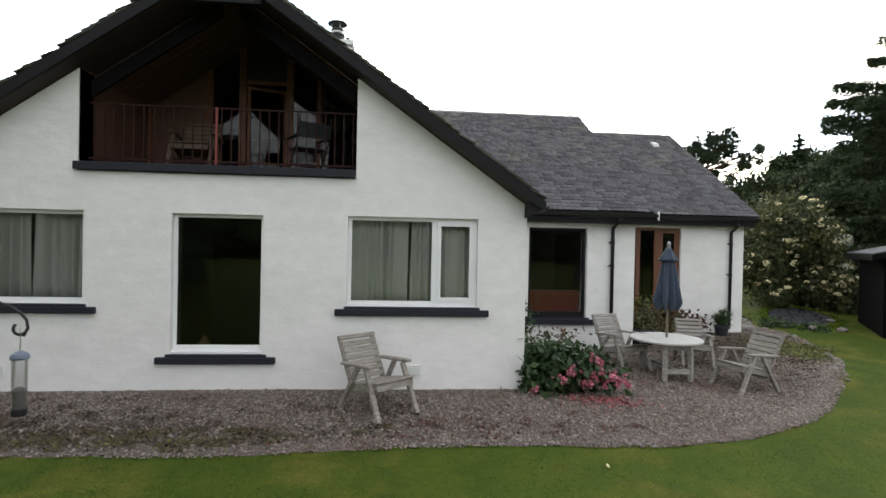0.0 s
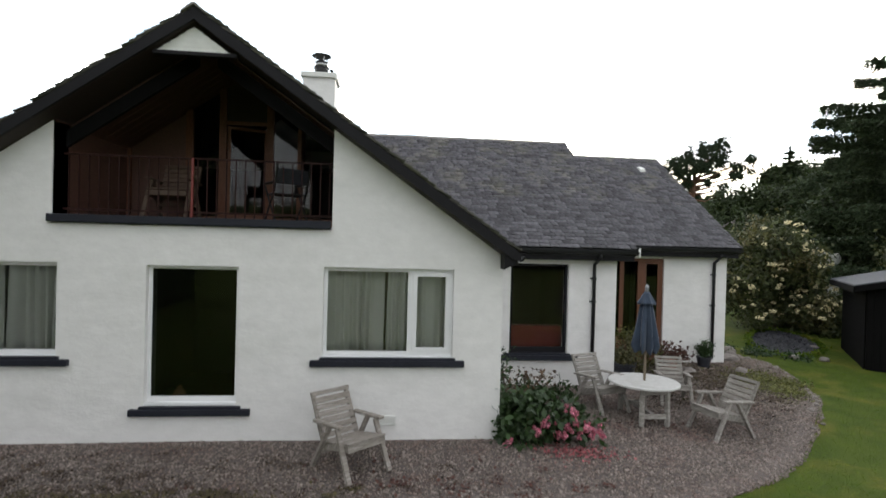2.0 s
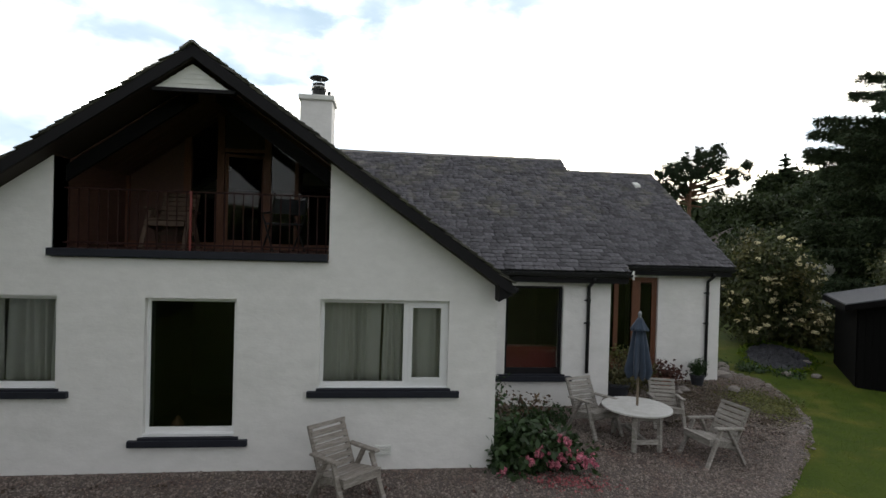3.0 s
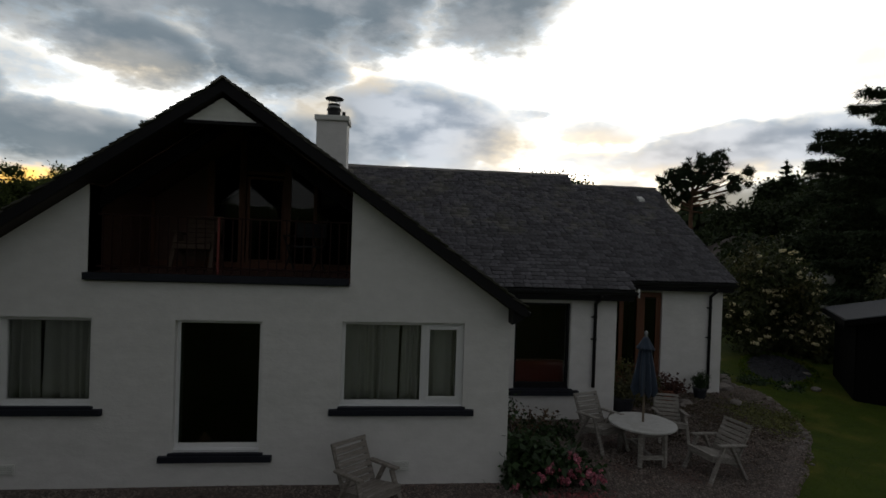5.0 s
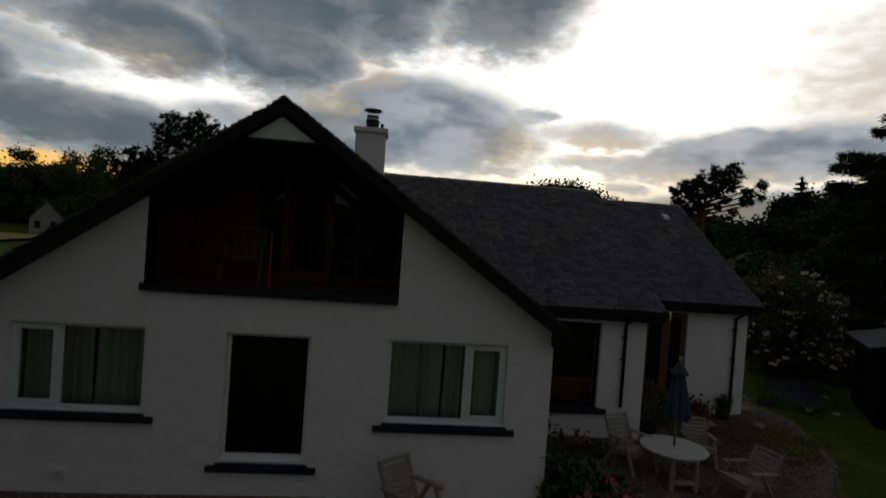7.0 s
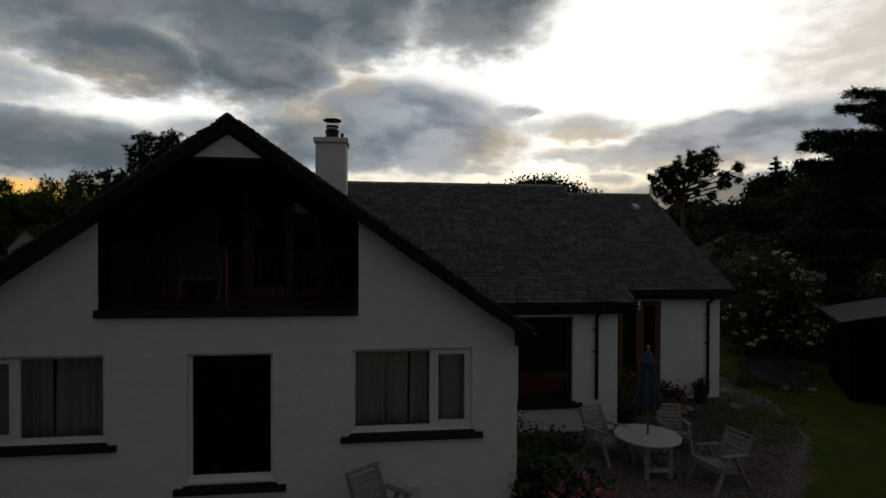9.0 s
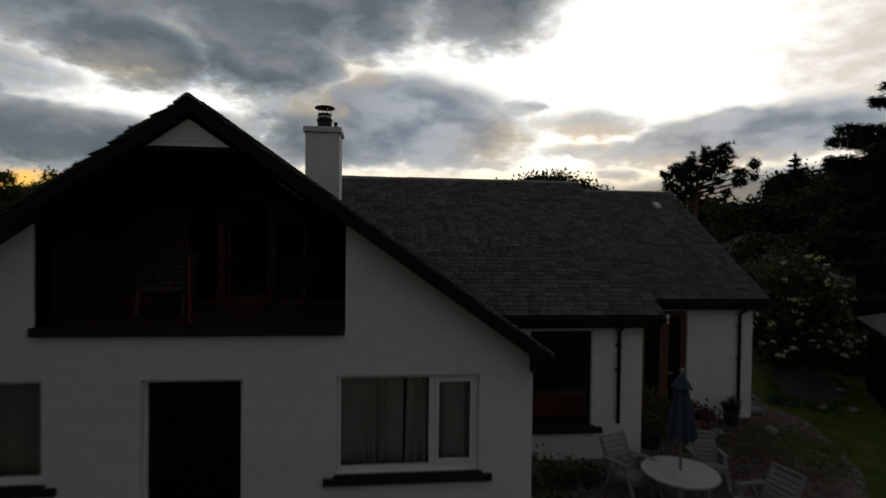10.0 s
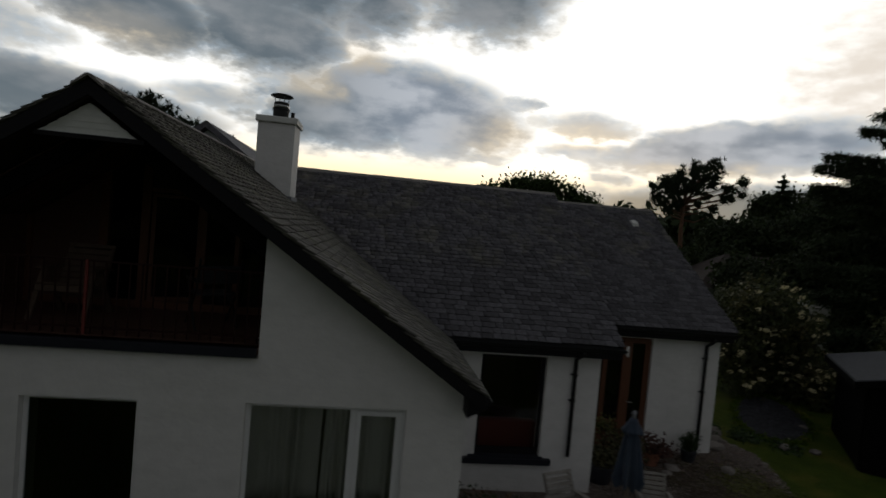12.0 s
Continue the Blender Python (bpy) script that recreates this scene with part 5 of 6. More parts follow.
def lumps(count, rx, ry, z0, z1, r, seed):
    rnd = random.Random(seed)
    out = []
    for _ in range(count):
        a, q = rnd.uniform(0, 6.28), rnd.random() ** 0.5
        z = rnd.uniform(z0, z1)
        k = 1 - 0.45 * max(0, (z - z0) / (z1 - z0 + 1e-6) - 0.4)
        s = r * rnd.uniform(0.7, 1.25)
        out.append((rx * q * math.cos(a) * k, ry * q * math.sin(a) * k, z, s, s, s * 0.8))
    return out


# pine behind the wing, spruce and layered cedar, trees behind the garden
def make_cedar(name, label, at, height, tiers, n, size, seed):
    """Level tiers of drooping sprays. Tiers are (height at trunk, reach, rise at the tip, hang)."""
    rnd = random.Random(seed)
    x, y = at
    t = thing(name, label, "tree", (x, y, gz(x, y) - 0.1))
    trunk(t, [(0, 0, 0), (0.06, 0, height * 0.4), (0.0, 0, height)], [height * 0.03, height * 0.02, 0.03], M_BARK)
    P, U = [], []
    area = sum(q[1] ** 1.5 for q in tiers)
    for zt, reach, rise, hang in tiers:
        k = 11
        ph = rnd.uniform(0, 6.28)
        for j in range(k):
            a = ph + 6.283 * j / k + rnd.uniform(-0.2, 0.2)
            r = reach * rnd.uniform(0.84, 1.04)
            root = np.array((0, 0, zt))
            tip = np.array((r * math.cos(a), r * math.sin(a), zt + rise * rnd.uniform(0.7, 1.15)))
            limb(t, [tuple(root), tuple(root * 0.5 + tip * 0.5 + (0, 0, -0.08)), tuple(tip)], [0.07, 0.04, 0.012], M_BARK)
            along = (tip - root) / np.linalg.norm(tip - root)
            side = np.array((-math.sin(a), math.cos(a), 0))
            # side shoots, alternating, shorter towards the tip
            m = int(12 + r * 5)
            each = max(30, int(n * reach ** 1.5 / area / k / m))
            for q in range(m):
                v = 0.18 + 0.82 * (q + rnd.random() * 0.6) / m
                s = (-1) ** q
                ln = (0.25 + 0.26 * r * (1.05 - v)) * rnd.uniform(0.6, 1.25)
                d = along * 0.75 + side * s * 0.9 + np.array((0, 0, rnd.uniform(-0.12, 0.1)))
                d /= np.linalg.norm(d)
                w = rng.random(each)
                p = root + (tip - root) * v + d * (w * ln)[:, None]
                p = p + rng.normal(size=(each, 3)) * (0.07, 0.07, 0.05)
                p[:, 2] -= hang * rng.random(each) ** 1.6 * (0.35 + 0.65 * (1 - abs(2 * v - 1.0)))
                P.append(p)
                U.append(np.tile(d, (each, 1)) + rng.normal(size=(each, 3)) * 0.55 - (0, 0, 0.25))
    P, U = np.concatenate(P), np.concatenate(U)
    U /= np.linalg.norm(U, axis=1, keepdims=True)
    m = len(P)
    W = np.cross(U, rng.normal(size=(m, 3)))
    W /= np.linalg.norm(W, axis=1, keepdims=True)
    s = (size * rng.uniform(0.6, 1.4, m))[:, None]
    V = np.stack([P - U * s * 0.5 - W * s * 0.14, P + U * s * 0.9, P - U * s * 0.5 + W * s * 0.14], 1).reshape(-1, 3)
    soup("crown", V, np.arange(3 * m).reshape(-1, 3), M_CONIFER, t)


PADS = [(1.4, 11.3, 0.7), (2.3, 11.5, 0.6), (2.8, 11.0, 0.75), (1.0, 10.6, 0.85), (0.0, 10.3, 0.8), (-0.8, 9.8, 0.9), (-1.7, 9.5, 0.8), (-2.5, 9.3, 0.6), (-2.1, 8.7, 0.6), (-1.3, 8.7, 0.8),
        (-0.2, 9.2, 0.9), (0.7, 9.5, 0.8), (1.8, 10.1, 0.8), (2.7, 10.1, 0.7), (4.3, 9.6, 0.55), (4.9, 10.1, 0.5), (5.5, 10.5, 0.42), (4.1, 9.0, 0.5), (3.4, 8.6, 0.5), (4.9, 9.2, 0.4), (2.9, 7.9, 0.5),
        (1.2, 8.1, 0.4), (-0.6, 8.0, 0.6), (-1.3, 7.6, 0.4), (0.5, 6.9, 0.45), (2.0, 7.2, 0.45), (3.4, 9.7, 0.5), (1.9, 8.9, 0.5),
        (-2.0, 8.0, 0.55), (-1.0, 7.9, 0.65), (-1.7, 7.2, 0.4), (0.4, 7.6, 0.5)]
make_pine("pine_tree", "Scots pine with ragged dark pads of needles on orange limbs", (26.2, 45), 11.0,
          [(x, 0.6 * math.sin(x * 5), z - 0.25, s * 0.9, s * 0.9, s * 0.7) for x, z, s in PADS], 24000, 0.2, 6.0, 3)
make_conifer("spruce_tree", "dark pointed spruce among the trees", (29.0, 37.5), 9.75, 2.7, 36000, 0.36, levels=24, seed=4, flat=0.3)
make_cedar("cedar_tree", "tall dark conifer with level layered boughs", (21.3, 18.3), 10.0,
           [(9.1, 4.5, 0.25, 0.55), (8.75, 3.0, 0.2, 0.6), (7.95, 5.6, 0.25, 0.75), (7.05, 5.6, 0.15, 0.75), (6.1, 4.8, 0.2, 0.8), (5.2, 5.0, 0.1, 0.9), (4.2, 5.1, 0.0, 0.9), (3.2, 5.3, -0.1, 0.9), (2.2, 5.4, -0.2, 0.9), (9.6, 1.6, 0.2, 0.4)], 280000, 0.16, 12)
make_cedar("cedar_tree", "dark conifer with layered boughs", (25.5, 26.0), 8.2,
           [(2.0, 5.0, 0.0, 1.0), (3.4, 5.0, 0.1, 1.0), (4.8, 4.6, 0.2, 1.0), (6.0, 4.2, 0.2, 0.9), (6.8, 3.4, 0.2, 0.8), (7.5, 2.4, 0.2, 0.6)], 40000, 0.22, 15)
for i, (x, y, rx, top, r) in enumerate(((18.9, 32.0, 1.1, 3.0, 1.0), (21.8, 32.3, 1.3, 5.1, 1.1), (23.6, 32.6, 1.4, 5.3, 1.2), (25.4, 33.0, 1.5, 5.5, 1.2), (28.1, 37.8, 0.6, 8.1, 0.85), (31.2, 37.2, 1.8, 8.2, 1.3),
                                         (29.6, 36.5, 1.8, 6.0, 1.3), (18.8, 25.5, 1.6, 3.7, 1.2), (22.2, 25.0, 2.2, 4.9, 1.4), (20.6, 20.4, 1.6, 3.1, 1.1), (27.8, 33.0, 1.8, 6.6, 1.3))):
    make_broadleaf("hedge_tree", "dense dark green tree behind the garden", (x, y), lumps(18, rx, rx * 0.85, 0.6, top, r, 21 + i), 26000, 0.1 + 0.0016 * y)


def make_rhododendron(at, blobs, n, flowers, label, seed):
    t = make_broadleaf("rhododendron", label, at, blobs, n, 0.085, M_RHODO, "shrub", 0.12)
    rnd = np.random.default_rng(seed)
    heads = []
    for _ in range(flowers):
        b = blobs[rnd.integers(len(blobs))]
        d = rnd.normal(size=3)
        d[1] = -abs(d[1])
        d[2] = abs(d[2]) * 0.8 - 0.1
        d /= np.linalg.norm(d)
        heads.append((np.array(b[:3]) + d * np.array(b[3:]) * 1.02, d))
    P, D = [], []
    for c, d in heads:
        q = rnd.normal(size=(14, 3))
        q /= np.linalg.norm(q, axis=1, keepdims=True)
        P.append(c + q * (0.085, 0.085, 0.05) + d * 0.08)
        D.append(q + d * 0.5)
    V, F = leaf_faces(np.concatenate(P), np.concatenate(D), 0.06, 1.2, 0.3)
    soup("blossom", V, F, M_CREAM, t, "cream flower heads")


make_rhododendron((13.4, 18.4), [(x, y, z * (1 - 0.27 * max(0.0, x + 0.2)), a, b, c * (1 - 0.12 * max(0.0, x))) for x, y, z, a, b, c in lumps(30, 2.0, 1.3, 0.45, 2.95, 0.8, 31)], 42000, 330, "tall rhododendron covered in cream flower heads", 5)
make_rhododendron((17.1, 16.6), lumps(14, 1.7, 1.2, 0.8, 2.75, 0.8, 33), 16000, 90, "cream-flowering rhododendron behind the black shed", 6)

# left of the house and behind it
make_pine("pine_tree", "Scots pine rising behind the gable roof", (-14.3, 40), 11.6,
          [(-1.8, 0, 10.9, 0.6, 0.7, 0.4), (-2.3, 0, 10.1, 0.6, 0.7, 0.35), (-0.9, 0, 10.2, 0.8, 0.8, 0.4), (0.2, 0, 11.0, 0.7, 0.7, 0.4), (0.9, 0, 10.4, 0.8, 0.8, 0.4), (-1.3, 0.2, 9.3, 0.9, 0.9, 0.45), (0.9, -0.2, 9.4, 1.0, 0.9, 0.45), (2.2, 0.2, 9.7, 0.9, 0.8, 0.4), (-1.6, 0, 8.0, 1.2, 1.0, 0.5), (1.6, 0, 7.8, 1.5, 1.3, 0.6), (3.6, 0, 8.6, 1.3, 1.0, 0.5), (-0.2, 0, 6.9, 1.4, 1.3, 0.6), (-0.4, 0, 10.7, 0.7, 0.7, 0.5), (0.2, 0, 9.9, 1.0, 0.9, 0.5), (-0.3, 0, 8.7, 1.2, 1.0, 0.6), (-1.9, 0, 9.6, 0.7, 0.7, 0.4), (1.6, 0, 8.8, 1.1, 1.0, 0.5), (-2.2, 0, 8.9, 0.6, 0.7, 0.4), (-2.5, 0, 7.9, 0.8, 0.8, 0.5), (-1.0, 0, 7.4, 1.1, 1.0, 0.5), (-3.0, 0, 7.0, 0.8, 0.8, 0.4)], 34000, 0.17, 6.0, 8)
make_pine("pine_tree", "lower pine beside the taller one", (-18.4, 41), 9.2,
          [(0.0, 0, 8.2, 0.9, 0.9, 0.5), (-0.9, 0, 7.2, 1.1, 1.0, 0.5), (1.0, 0, 7.3, 1.2, 1.0, 0.5), (0.2, 0, 6.2, 1.5, 1.2, 0.6)], 9000, 0.21, 4.5, 9)
make_broadleaf("ash_tree", "crown of a tree showing over the roof ridge", (12.3, 40), [(-3.4, 0, 7.0, 0.9, 0.9, 0.3), (-2.3, 0, 7.3, 0.9, 0.9, 0.4), (-1.2, 0, 7.6, 1.0, 1.0, 0.5), (0.2, 0, 7.7, 1.1, 1.0, 0.55), (1.6, 0, 7.4, 1.1, 1.0, 0.45), (2.9, 0, 6.9, 1.0, 0.9, 0.4), (3.9, 0, 6.5, 0.8, 0.8, 0.3), (0, 0, 6.2, 3.0, 1.5, 1.0)], 8000, 0.17, M_LEAF)
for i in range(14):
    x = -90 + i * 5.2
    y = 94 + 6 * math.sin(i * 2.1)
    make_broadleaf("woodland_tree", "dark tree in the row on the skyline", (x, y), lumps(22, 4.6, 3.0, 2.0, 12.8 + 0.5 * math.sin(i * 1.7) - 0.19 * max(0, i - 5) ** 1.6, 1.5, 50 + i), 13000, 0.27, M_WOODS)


def make_shade_hedge():
    """Unseen tall hedge, added to shade the wall and gravel on the west side."""
    t = thing("garden_hedge", "unseen tall dark hedge added to shade the left of the house front", "hedge", (-8.6, 0.0, -0.1))
    part("body", boxed(-0.7, 0.7, -8.0, 6.2, 0.0, 7.2, bevel=0.3), M_LEAFDARK, t)
    clumped_crown("foliage", [(0.0, -7.5 + i * 0.98, z, 0.95, 0.9, 1.1) for i in range(15) for z in (1.0, 2.8, 4.6, 6.3)], 20000, 0.16, M_LEAFDARK, t)


make_shade_hedge()


def make_far_woods():
    P, D = [], []
    r = np.random.default_rng(77)
    spots = []
    for a in np.arange(-180, 180, 2.4):
        d = 105 + 25 * r.random()
        spots.append((math.sin(radians(a)) * d, math.cos(radians(a)) * d, r.uniform(5.5, 8.0)))
    for a in np.arange(100, 260, 5):
        d = 38 + 8 * r.random()
        spots.append((math.sin(radians(a)) * d, math.cos(radians(a)) * d, r.uniform(2.8, 4.6)))
    for a in np.concatenate([np.arange(-62, -4, 1.5), np.arange(20, 66, 1.5)]):
        d = 78 + 10 * r.random() + (36 if a < 0 else 0)
        spots.append((math.sin(radians(a)) * d, math.cos(radians(a)) * d, r.uniform(8.2, 9.6)))
    for x, y, h in spots:
        near = math.hypot(x, y) < 60
        w = 2.6 if near else 3.6
        k = 520 if near else 330
        p = r.normal(size=(k, 3))
        p /= np.linalg.norm(p, axis=1, keepdims=True)
        q = np.array((x, y, float(ground_height(x, y)) + h * 0.5)) + p * np.array((w, w, h * 0.52)) * r.uniform(0.5, 1.05, (k, 1))
        P.append(q)
        D.append(p)
    V, F = leaf_faces(np.concatenate(P), np.concatenate(D), 1.1, 1.4, 0.7)
    ob = soup("far_woods", V, F, M_LEAFDARK)
    tagged(ob, "belt of dark woodland round the garden and on the horizon", "woodland", kind="stuff")


make_far_woods()


# pink-flowering bush at the corner of the house
def make_peony():
    at = (2.62, 9.02)
    blobs = [(-0.35, 0.05, 0.35, 0.3, 0.3, 0.3), (-0.1, 0.0, 0.44, 0.34, 0.3, 0.26), (0.18, 0.0, 0.4, 0.3, 0.28, 0.2), (0.42, 0.0, 0.36, 0.22, 0.22, 0.14), (-0.34, -0.16, 0.2, 0.26, 0.2, 0.2), (0.0, -0.12, 0.16, 0.26, 0.16, 0.14), (-0.25, 0.3, 0.42, 0.25, 0.25, 0.2), (0.68, -0.05, 0.26, 0.16, 0.16, 0.1)]
    t = make_broadleaf("peony_bush", "leafy bush with drooping pink flowers at the wall corner", at, blobs, 2000, 0.074, M_BUSH, "shrub", 0.025)
    r = np.random.default_rng(3)
    spots = [(-0.46, -0.3, 0.12), (-0.42, -0.33, 0.2), (-0.2, -0.28, 0.34), (0.03, -0.3, 0.4), (0.12, -0.34, 0.42), (0.05, -0.28, 0.48), (0.17, -0.33, 0.27), (0.23, -0.35, 0.25), (0.28, -0.3, 0.36), (0.33, -0.3, 0.3), (0.38, -0.25, 0.4), (0.27, -0.25, 0.55),
             (0.58, -0.22, 0.3), (0.64, -0.24, 0.27), (0.7, -0.22, 0.26), (0.76, -0.2, 0.2), (0.6, -0.3, 0.2), (0.42, -0.32, 0.22), (0.5, -0.3, 0.33), (-0.08, -0.35, 0.3)]
    spots = spots + [(x + r.normal(0.03, 0.09), y + r.uniform(-0.02, 0.12), z + r.normal(0, 0.05) + 0.03) for x, y, z in spots[2:]]
    one = None
    for x, y, z in spots:
        if one is None:
            q = r.normal(size=(34, 3))
            q /= np.linalg.norm(q, axis=1, keepdims=True)
            V, F = leaf_faces(q * r.uniform(0.02, 0.065, (34, 1)), q, 0.042, 1.5, 0.9)
            one = soup("flower", V, F, M_PINK, t, "ruffled pink flower head")
            ob = one
        else:
            ob = new("flower", one.data)
            ob.parent = t
        s = r.uniform(0.4, 1.05)
        ob.matrix_basis = pose(x * 1.12, y, z, *r.uniform(0, 360, 3)) @ Matrix.Scale(s, 4)


make_peony()


def ground_leaves(name, label, category, centre, spread, n, size, mat, lift=0.02, kind="stuff", clusters=0):
    p = rng.normal(size=(n, 2)) * spread + centre
    if clusters:
        heart = rng.normal(size=(clusters, 2)) * spread + centre
        p = np.where(rng.random((n, 1)) < 0.75, heart[rng.integers(0, clusters, n)] + rng.normal(size=(n, 2)) * (0.07, 0.035), p)
    p = p[in_gravel(p[:, 0], p[:, 1] - 0.05) & (p[:, 1] < np.where(p[:, 0] < 2.07, 8.93, 20))]
    n = len(p)
    z = ground_height(p[:, 0], p[:, 1]) + lift + rng.random(n) * 0.015
    d = np.tile((0.0, 0.0, 1.0), (n, 1))
    V, F = leaf_faces(np.column_stack([p, z]), d, size * rng.uniform(0.6, 1.3, n), 1.2, 0.35)
    tagged(soup(name, V, F, mat), label, category, kind=kind)


ground_leaves("fallen_petals", "pink petals fallen on the gravel under the bush", "petals", (3.06, 8.6), (0.27, 0.13), 420, 0.034, M_FALLEN, 0.03)
ground_leaves("dead_leaves", "brown dead leaves strewn over the gravel", "leaves", (1.2, 7.72), (1.1, 0.24), 420, 0.042, M_RUST, 0.03, clusters=45)
ground_leaves("dead_leaves", "brown dead leaves and grit on the gravel below the wall", "leaves", (-3.2, 7.85), (1.7, 0.36), 4200, 0.03, M_LITTER, 0.026, clusters=160)
ground_leaves("moss", "olive moss creeping into the gravel by the lawn", "moss", (-2.6, 7.5), (1.4, 0.16), 2900, 0.036, M_MOSS, 0.024, clusters=55)
ground_leaves("dead_leaves", "brown leaf litter under the table and chairs", "leaves", (5.0, 10.2), (0.9, 0.6), 500, 0.03, M_LITTER, 0.026, clusters=40)
ground_leaves("dead_leaves", "brown leaf litter and soil over the gravel beside the weeds", "leaves", (7.7, 12.1), (0.8, 0.8), 2600, 0.035, M_LITTER, 0.026, clusters=120)
ground_leaves("moss", "olive moss on the gravel by the wall corner", "moss", (7.9, 12.3), (0.7, 0.7), 3200, 0.03, M_MOSS, 0.022)
ground_leaves("dead_leaves", "brown soil and leaf litter trodden into the terrace gravel", "leaves", (6.7, 11.6), (1.0, 1.0), 6500, 0.03, M_LITTER, 0.022, clusters=260)
ground_leaves("moss", "olive moss in the terrace gravel", "moss", (7.3, 12.2), (0.9, 0.7), 2600, 0.028, M_MOSS, 0.022, clusters=60)
ground_leaves("dead_leaves", "brown dead leaves under the table", "leaves", (4.8, 9.75), (0.5, 0.3), 130, 0.035, M_RUST, 0.03, clusters=14)


def make_shrub(name, label, at, blobs, n, size, mat, z=None, category="shrub"):
    return make_broadleaf(name, label, at, blobs, n, size, mat, category, 0.02, stems=blobs[0][2] > 0.15)


make_shrub("climbing_rose", "straggly climbing shrub against the wall corner", (2.35, 9.7), [(-0.1, 0, 0.85, 0.09, 0.2, 0.35), (0.0, 0.1, 0.3, 0.3, 0.35, 0.2), (0.35, 0.3, 0.26, 0.25, 0.3, 0.16)], 480, 0.045, M_BUSH)
make_shrub("red_leaved_shrub", "loose shrub with thin stems and reddish leaves under the dark window", (2.75, 10.4), [(-0.3, 0.1, 0.6, 0.2, 0.2, 0.14), (0.1, 0.2, 0.62, 0.22, 0.2, 0.12), (0.4, 0.2, 0.56, 0.2, 0.2, 0.1), (-0.1, 0.1, 0.4, 0.26, 0.2, 0.14)], 260, 0.04, M_REDLEAF)
make_shrub("low_shrub", "low leafy plant at the foot of the wall", (3.3, 10.9), [(-0.3, 0, 0.2, 0.35, 0.3, 0.16), (0.25, 0.1, 0.16, 0.3, 0.25, 0.14)], 800, 0.05, M_BUSH)
ground_leaves("weeds", "low yellowish weeds spreading through the gravel", "weeds", (8.3, 11.9), (0.3, 0.5), 2600, 0.04, M_WEED, 0.03)
make_shrub("weed_patch", "yellowish weeds growing through the gravel", (8.55, 12.2), [(-0.35, 0.1, 0.03, 0.4, 0.35, 0.09), (0.2, -0.2, 0.04, 0.4, 0.4, 0.1), (0.1, 0.5, 0.03, 0.35, 0.3, 0.08), (-0.3, -0.8, 0.03, 0.3, 0.3, 0.07)], 4200, 0.034, M_WEED)
make_shrub("weed_patch", "weeds at the edge of the lawn", (-2.1, 7.35), [(-0.5, 0.0, 0.02, 0.5, 0.1, 0.06), (0.4, 0.0, 0.02, 0.5, 0.1, 0.06)], 1500, 0.025, M_WEED)
make_shrub("edge_plants", "low plants along the bank", (9.6, 14.9), [(-0.4, 0.2, 0.08, 0.4, 0.3, 0.14), (0.4, -0.3, 0.1, 0.4, 0.3, 0.16), (1.0, -0.9, 0.06, 0.4, 0.3, 0.12)], 1600, 0.05, M_BUSH)
make_shrub("terrace_shrub", "olive-green shrub beside the glazed doors", (5.75, 12.7), [(-0.35, 0, 0.35, 0.4, 0.3, 0.32), (0.3, 0.1, 0.42, 0.42, 0.3, 0.34), (0.0, 0, 0.75, 0.2, 0.2, 0.16)], 1300, 0.05, M_OLIVE)


make_shrub("hydrangea", "low shrub with pale green flower heads by the glazed doors", (5.75, 13.2), [(-0.05, 0, 0.82, 0.14, 0.13, 0.12), (0.1, 0, 0.74, 0.12, 0.12, 0.1)], 260, 0.045, M_WEED)


def make_pot_plant(name, label, at, r, h, blobs, n, mat, pot_mat, spiky=False):
    x, y = at
    t = thing(name, label, "potted plant", (x, y, gz(x, y)))
    bm = bmesh.new()
    lathe(bm, [(r * 0.72, 0), (r * 0.98, h * 0.85), (r * 1.05, h * 0.87), (r * 1.05, h), (r * 0.92, h), (r * 0.9, h * 0.9)], (0, 0, 0), 20)
    part("pot", bm, pot_mat, t)
    if spiky:
        m = 170
        a = rng.uniform(0, 6.28, m)
        out = rng.uniform(0.1, 0.9, m)
        L = rng.uniform(0.12, 0.32, m)
        U = np.column_stack([np.cos(a) * out, np.sin(a) * out, np.ones(m)])
        U /= np.linalg.norm(U, axis=1, keepdims=True)
        W = np.column_stack([-np.sin(a), np.cos(a), np.zeros(m)]) * 0.006
        B = np.column_stack([np.cos(a), np.sin(a), np.zeros(m)]) * 0.06 + (0, 0, h * 0.95)
        T = B + U * L[:, None]
        V = np.stack([B - W, B + W, T + W * 0.6, T + U * 0.08, T - W * 0.6], 1).reshape(-1, 3)
        soup("foliage", V, np.arange(5 * m).reshape(-1, 5), mat, t)
        clumped_crown("sprigs", [(0, 0, h + 0.12, 0.17, 0.15, 0.13), (0.05, 0, h + 0.26, 0.12, 0.1, 0.1)], 420, 0.03, mat, t, 2.6)["kind"] = "stuff"
    else:
        clumped_crown("foliage", blobs, n, 0.05, mat, t)


make_pot_plant("potted_plant", "spiky green plant in a dark pot by the wall", (7.7, 13.3), 0.16, 0.24, [], 0, M_BUSH, M_POT, spiky=True)
make_pot_plant("potted_plant", "reddish leafy plant in a terracotta pot", (6.75, 13.1), 0.2, 0.26, [(0, 0, 0.36, 0.3, 0.26, 0.16), (0.2, 0, 0.3, 0.2, 0.2, 0.12)], 700, M_RUST, M_TERRA)
make_pot_plant("potted_plant", "green plant in a blue-black tub", (5.35, 12.35), 0.26, 0.34, [(0, 0, 0.46, 0.3, 0.28, 0.16)], 520, M_OLIVE, M_POT)


